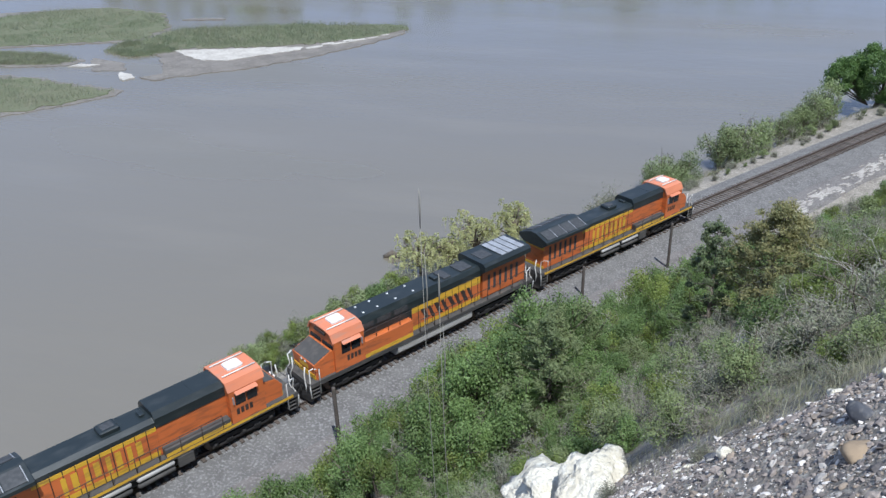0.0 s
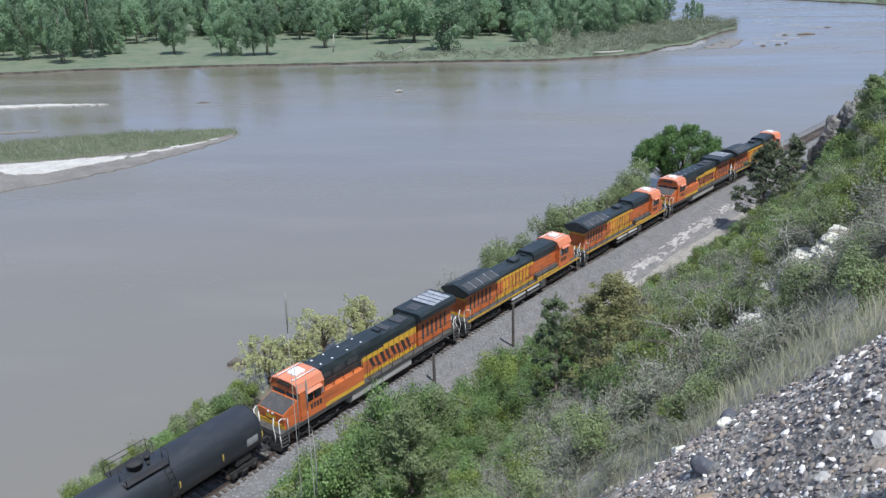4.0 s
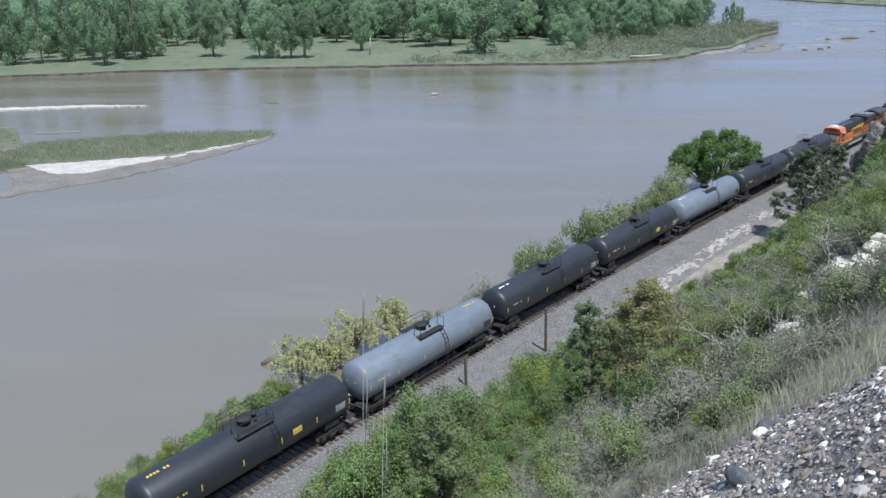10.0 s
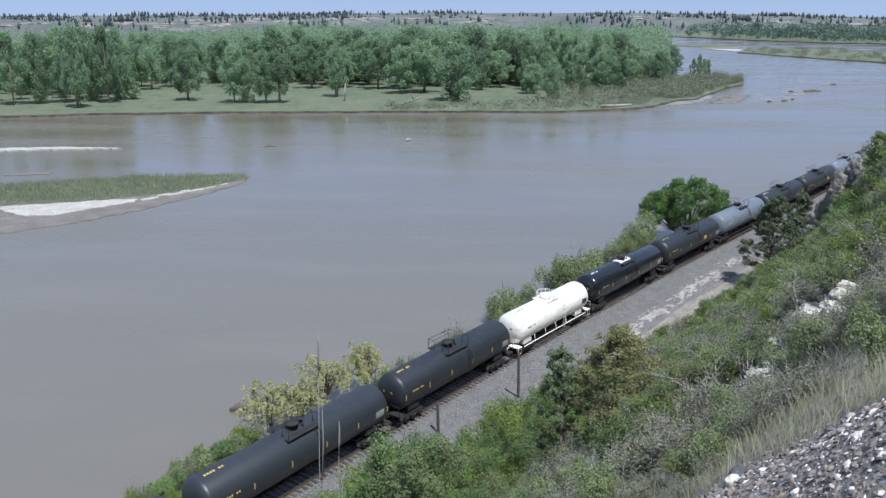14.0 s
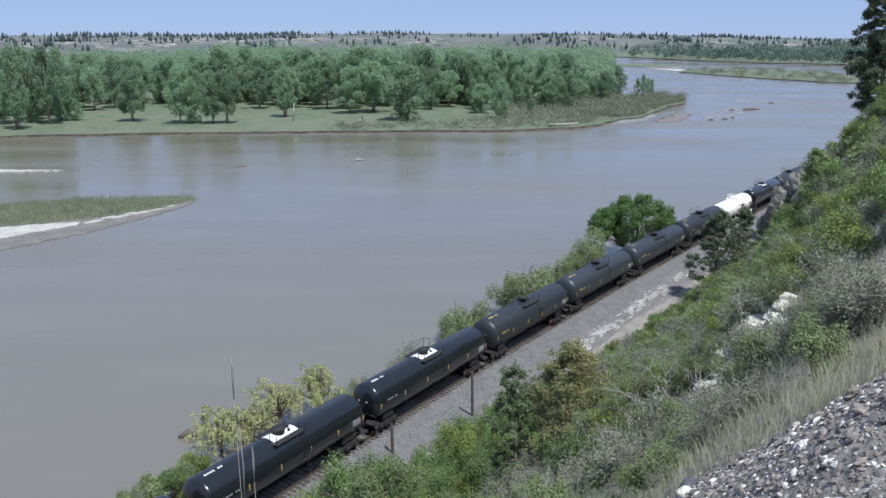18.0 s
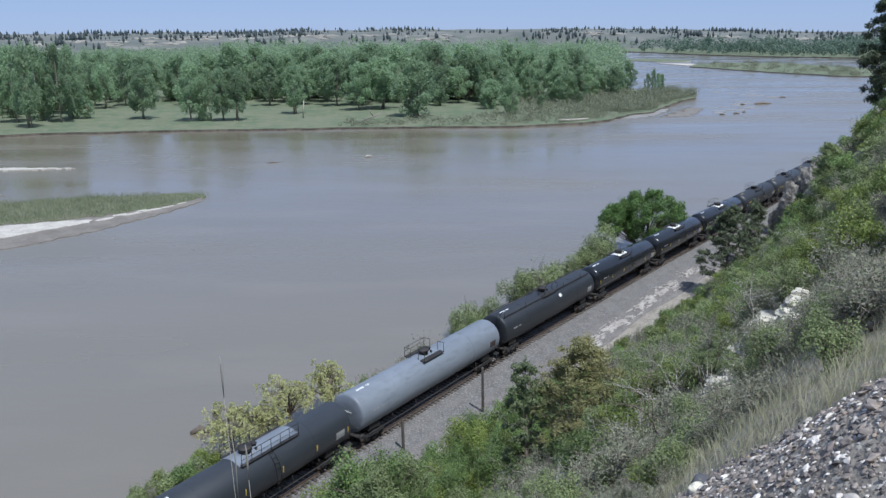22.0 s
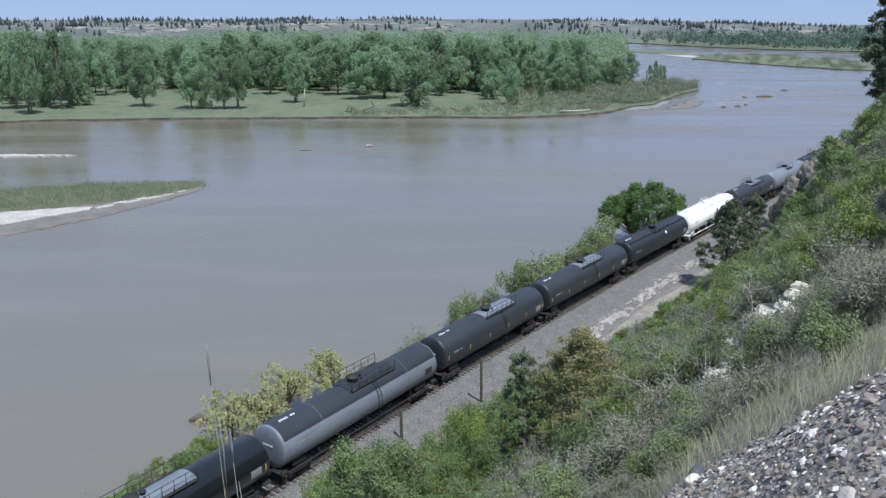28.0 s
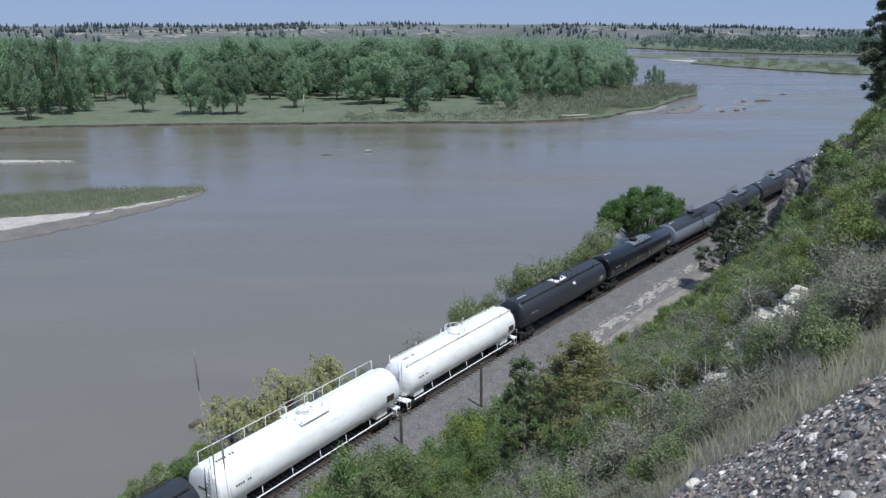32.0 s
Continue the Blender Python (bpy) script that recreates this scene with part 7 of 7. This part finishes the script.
def put_rock(name, s, o, material, label, seed, size, sink=0.35, turn=0.0, **kw):
    q = track(s, o)
    m = pose(q.x, q.y, ground_z(q.x, q.y) + size[2] * (1 - 2 * sink) * 0.6, 0, 0, turn)
    return single(name, rock_mesh(name, material, seed, size, **kw), material, label, "rock", at=m)


def gravel():
    rnd = np.random.RandomState(77)
    n = 150000
    k = rnd.uniform(size=(n, 2))
    S = -27.5 + 11.5 * k[:, 0]
    O = 19.5 + 19.5 * k[:, 1]
    edge = gravel_edge(O) + 1.4 * (rough_noise(S * 3, O * 3, 3.0) - 0.5)
    keep = S < edge + rnd.normal(size=n) * 0.25
    S, O = S[keep], O[keep]
    n = len(S)
    size = np.clip(np.exp(rnd.normal(size=n) * 0.55 - 4.30), 0.008, 0.06)
    xy = np.array([track(s, o).xy for s, o in zip(S, O)])
    z = ground_height(xy[:, 0], xy[:, 1])
    lie = np.stack([ground_height(xy[:, 0] + 0.15, xy[:, 1]) - z, ground_height(xy[:, 0], xy[:, 1] + 0.15) - z], 1) / 0.15
    for level, low, high in ((CHIP, 0, 0.0165), (ICO1, 0.0165, 0.04), (ICO2, 0.04, 1)):
        pick = (size >= low) & (size < high)
        m = pick.sum()
        v, f = level
        scale = size[pick][:, None] * rnd.uniform(0.65, 1.45, (m, 3)) * np.array([1.15, 1.15, 0.55])
        ang = rnd.uniform(0, 6.283, m)
        ca, sa = np.cos(ang), np.sin(ang)
        w = v[None] * (1 + 0.20 * rnd.normal(size=(m, len(v), 1))) * scale[:, None]
        tilt = rnd.normal(size=(m, 2)) * 0.35
        up = np.concatenate([-lie[pick] * 0.8, np.ones((m, 1))], 1) + np.concatenate([tilt, np.zeros((m, 1))], 1)
        up /= np.linalg.norm(up, axis=1, keepdims=True)
        e1 = np.stack([ca, sa, np.zeros(m)], 1)
        e1 -= up * (e1 * up).sum(1, keepdims=True)
        e1 /= np.linalg.norm(e1, axis=1, keepdims=True)
        e2 = np.cross(up, e1)
        foot = np.column_stack([xy[pick], z[pick]]) + up * size[pick][:, None] * 0.25
        verts = (foot[:, None] + w[..., :1] * e1[:, None] + w[..., 1:2] * e2[:, None] + w[..., 2:] * up[:, None]).reshape(-1, 3)
        faces = (f[None] + (np.arange(m) * len(v))[:, None, None]).reshape(-1, 3)
        me = fast_mesh("gravel", verts, faces, PEBBLE)
        me.polygons.foreach_set("use_smooth", np.zeros(len(faces), bool))
        tagged(new("gravel", me), "loose pale and grey river pebbles on the bluff", "gravel", kind="stuff")
    r = random.Random(6)
    shapes = [rock_mesh("cobble", COBBLE, 900 + i, (1, 0.8, 0.6), 0.18, ICO2, 4) for i in range(8)]
    for i in range(210):
        s, o = r.uniform(-28, -17.5), r.uniform(22, 36.5)
        if s > gravel_edge(o) and r.random() < 0.85:
            continue
        q = track(s, o)
        k = min(0.13, math.exp(r.gauss(-2.9, 0.35)))
        ob = single("cobble", shapes[i % 8], COBBLE, "rounded loose cobble on the gravel slope", "stone", "cobbles on the slope",
                    at=pose(q.x, q.y, ground_z(q.x, q.y) + 0.22 * k, r.uniform(-12, 12), r.uniform(-12, 12), r.uniform(0, 360)))
        ob.scale = (k, k * r.uniform(0.6, 1.0), k * r.uniform(0.5, 0.8))


def far_bluffs():
    """Pale eroded faces on the far hills, one mass."""
    rnd = np.random.RandomState(23)
    vs, fs = [], []
    n = 0
    while n < 130:
        az, d = radians(rnd.uniform(-32, 34)), rnd.uniform(1450, 2100)
        x, y = d * math.sin(az), d * math.cos(az)
        z = -4.2 + float(hill_height(np.array([x]), np.array([y]))[0])
        if not 4 < z < 26 or rough_noise(x, y, 150.0) < 0.5:
            continue
        v, f = ICO2
        k = len(vs)
        w = v * (1 + 0.25 * rnd.normal(size=(len(v), 1))) * np.array([rnd.uniform(5, 20), rnd.uniform(3, 6), rnd.uniform(1.6, 4.2)])
        vs += [tuple(q) for q in w + np.array([x, y, z])]
        fs += [tuple(int(i) + k for i in q) for q in f]
        n += 1
    tagged(new("far_bluffs", fast_mesh("far_bluffs", np.array(vs), np.array(fs), BLUFF)), "pale eroded bluffs on the far hills", "bluff", kind="stuff")


def rocks():
    put_rock("boulder", -22.5, 32.5, SLATE, "dark slate boulder standing in the gravel", 5, (0.10, 0.20, 0.12), 0.2, 40, cuts=5, lumps=0.25)
    put_rock("boulder", -20.5, 32.3, SLATE, "dark grey boulder in the gravel", 6, (0.22, 0.13, 0.11), 0.25, 50, cuts=4, lumps=0.2)
    put_rock("boulder", -20.2, 31.6, CHALK, "white rounded boulder in the gravel", 7, (0.15, 0.13, 0.13), 0.3)
    put_rock("boulder", -21.2, 32.4, CHALK, "white rounded boulder in the gravel", 8, (0.13, 0.10, 0.09), 0.3, 30)
    put_rock("boulder", -23.3, 32.75, TANROCK, "large smooth tan boulder sunk in gravel", 9, (0.22, 0.16, 0.10), 0.4, 60)
    put_rock("boulder", -20.8, 29.8, CHALK, "long white boulder in the gravel", 10, (0.20, 0.11, 0.09), 0.3, 40)
    put_rock("boulder", -22.0, 30.7, SLATE, "dark grey boulder in the gravel", 11, (0.13, 0.11, 0.08), 0.35)
    put_rock("boulder", -22.3, 31.0, CHALK, "white rounded boulder in the gravel", 12, (0.13, 0.10, 0.11), 0.3)
    put_rock("boulder", -18.4, 34.4, TANROCK, "square tan stone in the gravel", 13, (0.15, 0.13, 0.11), 0.3, cuts=9)
    put_rock("boulder", -17.2, 33.6, CHALK, "pale stone beside the grass", 14, (0.17, 0.13, 0.09), 0.35)
    put_rock("boulder", -16.1, 34.0, COBBLE, "grey stone beside the grass", 15, (0.17, 0.13, 0.11), 0.35)
    # pale sandstone knob at the edge of the gravel, running out into low ledges
    for s, o, up, size, tilt, turn, seed in ((-16.5, 24.0, 0.05, (1.75, 1.35, 0.85), 10, 60, 31), (-17.0, 25.1, 0.12, (1.5, 1.0, 0.6), 4, 20, 34), (-17.7, 26.2, 0.12, (1.6, 0.9, 0.45), -8, 100, 33),
                                             (-17.2, 23.2, 0.0, (0.8, 0.7, 0.45), 0, 140, 36)):
        q = track(s, o)
        single("sandstone_rock", rock_mesh("sandstone_rock", CHALK, seed, size, 0.45, ICO4, 2, 0.16, True), CHALK, "pale crumbling sandstone knob on the slope" if seed == 31 else "low pale sandstone ledge on the slope", "rock",
               at=pose(q.x, q.y, ground_z(q.x, q.y) + up, 0, tilt, turn))
    rnd = random.Random(14)
    spots = [(-7.2 + rnd.gauss(0, 1.3), 30.9 + rnd.gauss(0, 0.7), rnd.uniform(0.12, 0.4)) for _ in range(16)]
    spots += [(-11.5 + rnd.gauss(0, 1.0), 29.6 + rnd.gauss(0, 0.6), rnd.uniform(0.10, 0.32)) for _ in range(12)]
    spots += [(-12.0, 26.5, 0.4), (14, 29.5, 0.5), (9, 26.0, 0.4), (22, 31, 0.55), (52, 27, 1.3), (54, 26.4, 1.0), (60, 26, 1.4), (62, 25.2, 0.9), (66, 24, 1.2), (45, 29, 1.1), (46.5, 28.4, 0.8), (74, 22, 1.2), (57, 24, 0.9), (80, 20, 1.0), (70, 19, 0.9), (-2.6, 30.4, 0.9), (-1.6, 30.8, 0.7), (-3.6, 29.8, 0.5), (-0.6, 30.0, 0.4)]
    spots += [(-4.3 + 0.25 * k, 30.2 + 0.2 * k, 0.42 + 0.12 * (k % 3)) for k in range(7)]
    spots += [(-5.7 + rnd.gauss(0, 0.8), 29.2 + rnd.gauss(0, 0.35), rnd.uniform(0.10, 0.34)) for _ in range(16)]
    spots += [(-7.9 + rnd.gauss(0, 0.6), 30.1 + rnd.gauss(0, 0.3), rnd.uniform(0.08, 0.22)) for _ in range(10)]
    spots += [(rnd.uniform(-8.4, -4.4), rnd.uniform(30.7, 32.3), rnd.uniform(0.05, 0.14)) for _ in range(45)]
    spots += [(-3.9 - 0.12 * k + rnd.gauss(0, 0.12), 30.3 + 0.24 * k + rnd.gauss(0, 0.06), rnd.uniform(0.3, 0.55)) for k in range(7)]
    spots += [(-6.2 + rnd.gauss(0, 0.35), 29.6 + rnd.gauss(0, 0.4), rnd.uniform(0.12, 0.38)) for _ in range(14)]
    for i, (s, o, a) in enumerate(spots):
        put_rock("sandstone_ledge", s, o, LEDGE, "pale sandstone ledge showing through the scrub", 40 + i, (a, a * 0.62, a * 0.42), 0.3, 40 * i, lumps=0.55, crag=0.2, level=ICO3)
    rnd = random.Random(3)
    for k in range(9):
        q = rail_at(97 + 0.9 * k + rnd.uniform(-0.3, 0.3), -4.2 + rnd.uniform(-0.4, 0.3))
        a = rnd.uniform(0.3, 0.6)
        single("white_stone", rock_mesh("white_stone", CHALK, 300 + k, (a, a * 0.7, a * 0.6), 0.4, ICO2, 6), CHALK, "white stone on the river side of the track", "rock", at=pose(q.x, q.y, ground_z(q.x, q.y) + 0.2 * a, 0, 0, 50 * k))
    # craggy outcrop beside the track
    out = thing("rock_outcrop", "craggy grey brown rock outcrop above the track", "rock")
    for i, (s, o, z, a, b, c) in enumerate(((100.6, 9.8, 3.0, 1.5, 1.4, 2.9), (102.2, 10.8, 4.6, 1.7, 1.6, 3.3), (104.0, 12.2, 6.6, 1.8, 1.7, 2.9), (105, 13.6, 9.4, 1.6, 1.5, 2.5), (106.6, 15.2, 10.8, 1.5, 1.4, 2.0),
                                            (99.4, 11.0, 4.2, 1.5, 1.4, 2.8), (102.2, 12.8, 7.8, 1.6, 1.4, 2.4), (108, 11.4, 4.0, 2.4, 2.0, 3.8), (112, 12.0, 4.2, 2.8, 2.3, 4.2), (117, 13.4, 5.4, 3.2, 2.6, 4.2),
                                            (101.4, 8.4, 1.0, 1.0, 0.9, 1.8), (98.2, 12.9, 5.8, 1.2, 1.0, 1.4), (93, 15.8, 5.2, 1.6, 1.1, 0.9), (103.4, 9.2, 1.8, 1.2, 1.1, 2.4), (100.2, 13.6, 8.2, 1.2, 1.0, 1.5))):
        ob = part("crag", rock_mesh("crag", CLIFF, 60 + i, (a, b, c), 0.45, ICO4, 9, 0.18), CLIFF, out)
        q = track(s, o)
        ob.matrix_world = pose(q.x, q.y, z, 0, 0, 37 * i)


gravel()
rocks()
far_bluffs()


# ---- poles, driftwood, stalks ----
POLE = mat("old dark timber pole", (0.075, 0.062, 0.052), (0.11, 0.092, 0.078), 0.95, 1.0, 12.0, (0.05, 0.042, 0.036), 0.5, 18.0)
DRIFT = mat("bleached driftwood", (0.48, 0.45, 0.40), (0.36, 0.33, 0.29), 0.9, 2.0, 10.0, (0.25, 0.22, 0.19))
STALK = mat("straw coloured stalk", (0.40, 0.38, 0.33), (0.31, 0.29, 0.24), 0.8, 5.0, transl=0.3)
MOVERS = []


def poles():
    for x, y, h in ((-15.6, 33.6, 4.4), (-3.64, 54.88, 2.65), (2.77, 61.15, 4.15)):
        b = Build()
        b.lathe([(0.13, -0.9), (0.125, 0.2), (0.115, h - 0.12), (0.10, h - 0.02), (0.05, h)], 10, Euler((0, -math.pi / 2, 0)).to_matrix().to_4x4())
        single("timber_pole", b, POLE, "old dark timber pole beside the track", "pole", "poles along the track", at=pose(x, y, -0.45, 1.0, -0.8, 0))


def dead_wood():
    def log(name, pts, r, label, material=DRIFT):
        single(name, Build().rod(pts, r, 7), material, label, "driftwood")

    log("driftwood", [(-23.4, 219.2, -2.95), (-22.6, 219.5, -2.55), (-21.6, 219.9, -2.8)], [0.3, 0.34, 0.2], "bleached driftwood snag in the river")
    log("fallen_log", [(41, 297.5, -1.6), (47, 300, -1.7), (53, 303, -1.6)], [0.45, 0.4, 0.25], "bleached fallen log on the far bank")
    log("fallen_log", [(-33, 303, -1.9), (-28, 305, -0.2), (-25, 306, 1.2)], [0.35, 0.28, 0.1], "bleached fallen tree on the far bank", TWIG)
    log("fallen_log", [(-29, 305, -0.2), (-30.5, 305, 2.2)], [0.3, 0.12], "broken limb of a fallen tree", TWIG)
    log("dead_tree", [(-58, 318, -2.1), (-57.8, 318, 2), (-57.4, 318, 5)], [0.3, 0.26, 0.12], "white standing dead trunk on the far bank", PALE_BARK)
    log("driftwood", [(142, 372, -2.9), (146, 374, -2.6), (150, 374, -2.9)], [0.5, 0.6, 0.3], "dark snag on the river bar", BARK)
    rnd = np.random.RandomState(8)
    for x, y, w in ((169.2, 407.6, 1.6), (111.4, 326, 1.1), (118.7, 330.2, 1.3), (135.7, 370.7, 1.4), (124, 336, 0.7), (93, 331, 1.3), (100, 341, 1.2), (88, 322, 1.0), (-21.8, 62.3, 0.9)):
        log("driftwood", [(x - w, y, -3.0), (x - 0.2 * w, y + 0.3, -2.75 + 0.2 * rnd.random_sample()), (x + w, y + 0.2 * w, -2.95)], [0.22, 0.34, 0.14], "dark snag stranded in the shallows", BARK)
    # log drifting down the river
    b = Build().rod([(-1.8, 0, 0.02), (-0.5, 0.12, 0.10), (0.9, 0, 0.06), (1.7, -0.1, -0.05)], [0.10, 0.19, 0.17, 0.08], 7)
    b.rod([(-0.3, 0.1, 0.1), (-0.1, 0.5, 0.4)], [0.07, 0.03], 5)
    ob = single("floating_log", b, BARK, "dark log drifting down the river", "driftwood")
    a, c = Vector((-48.5, 210.5, WATER_Z)), Vector((-33.0, 214.0, WATER_Z))
    MOVERS.append((ob, [(t, pose(*(a + (c - a) * ((t - 21) / 11.0)), 0, 0, 12)) for t in (0, 16, 32)]))
    # bare snags among the scrub
    rnd = np.random.RandomState(4)
    spots = [(-9, 27.5, 0.8), (-11, 28.5, 0.8), (-7.5, 26, 0.9), (-12.5, 30, 0.7), (-5, 28, 0.9), (6, 30.5, 0.8), (-3, 30, 0.8)]
    spots += [(rnd.uniform(-12.5, -5.0), rnd.uniform(26.0, 29.8), rnd.uniform(0.55, 1.0)) for _ in range(22)]
    for s, o, h in spots:
        q = track(s, o)
        limbs = []
        branch_tree(rnd, (0, 0, -0.2), (rnd.normal() * 0.3, rnd.normal() * 0.3, h), 0.024, 0.75, 3, limbs, 0.72)
        wood = PALE_BARK if rnd.random_sample() < 0.35 else TWIG if rnd.random_sample() < 0.6 else BARK
        single("dead_branch", limbs_mesh("dead_branch", limbs, wood), wood, "bare dead branches standing in the scrub", "dead branch", at=pose(q.x, q.y, ground_z(q.x, q.y)))


def stalks():
    """Dry seed stalks close by, leaning and swaying in the wind."""
    for i, (shift, top) in enumerate(((0.0, 29.66), (0.066, 29.31))):
        x, y = -0.74 + shift, 2.7
        z = ground_z(x, y)
        h = top - z
        b = Build().rod([(0, 0, -0.05), (0.010, 0.0, h * 0.4), (-0.006, 0.006, h * 0.75), (0.0, 0.0, h * 0.97)], [0.0019, 0.0017, 0.0014, 0.0011], 6)
        ob = thing("grass_stalk", "tall pale dry seed stalk close by", "grass stalk", "seed stalks")
        part("stem", b, STALK, ob)
        part("seed_head", Build().rod([(0, 0, h * 0.955), (0.002, 0, h * 0.975), (0.003, 0.001, h * 0.99), (0.002, 0, h)], [0.0014, 0.0042, 0.0036, 0.0008], 7), STALK, ob)
        part("dry_leaf", Build().rod([(0.004, 0, h * 0.82), (0.014, 0.002, h * 0.88), (0.011, 0, h * 0.93)], [0.0009, 0.0030, 0.0006], 5), STALK, ob)
        rows = []
        for k in range(0, 65):
            t = k * 0.5
            tip = np.interp(t, (0, 3, 6, 9, 11, 14, 17, 20, 23, 29, 32), (-0.83, -0.81, -0.59, -0.516, -0.593, -0.645, -0.717, -0.858, -0.86, -0.931, -0.935))
            sway = math.degrees(math.atan2(tip + 0.74, h)) + 0.25 * math.sin(t * 2.3 + i)
            rows.append((t, pose(x, y, z, 0.4 * math.sin(t * 1.7 + i), sway, 0)))
        MOVERS.append((ob, rows))


poles()
dead_wood()
stalks()


# ---- movement ----
def lead(t):
    """How far the front of the train has come along the track."""
    return 1.06 + GAUGE * (33.107 + 19.3269 * t - 0.0049991 * t * t)


def motions():
    for ob, back, length, turned in TRAIN:
        rows = []
        for t in range(0, 33):
            s = lead(t) - back * GAUGE
            a, b = rail_at(s + length * 0.30), rail_at(s - length * 0.30)
            d = a - b
            rows.append((t, Matrix.Translation((a + b) / 2) @ Euler((0, 0, math.atan2(d.y, d.x) + (math.pi if turned else 0))).to_matrix().to_4x4()))
        walk(ob, rows)
    for ob, rows in MOVERS:
        walk(ob, rows)


motions()
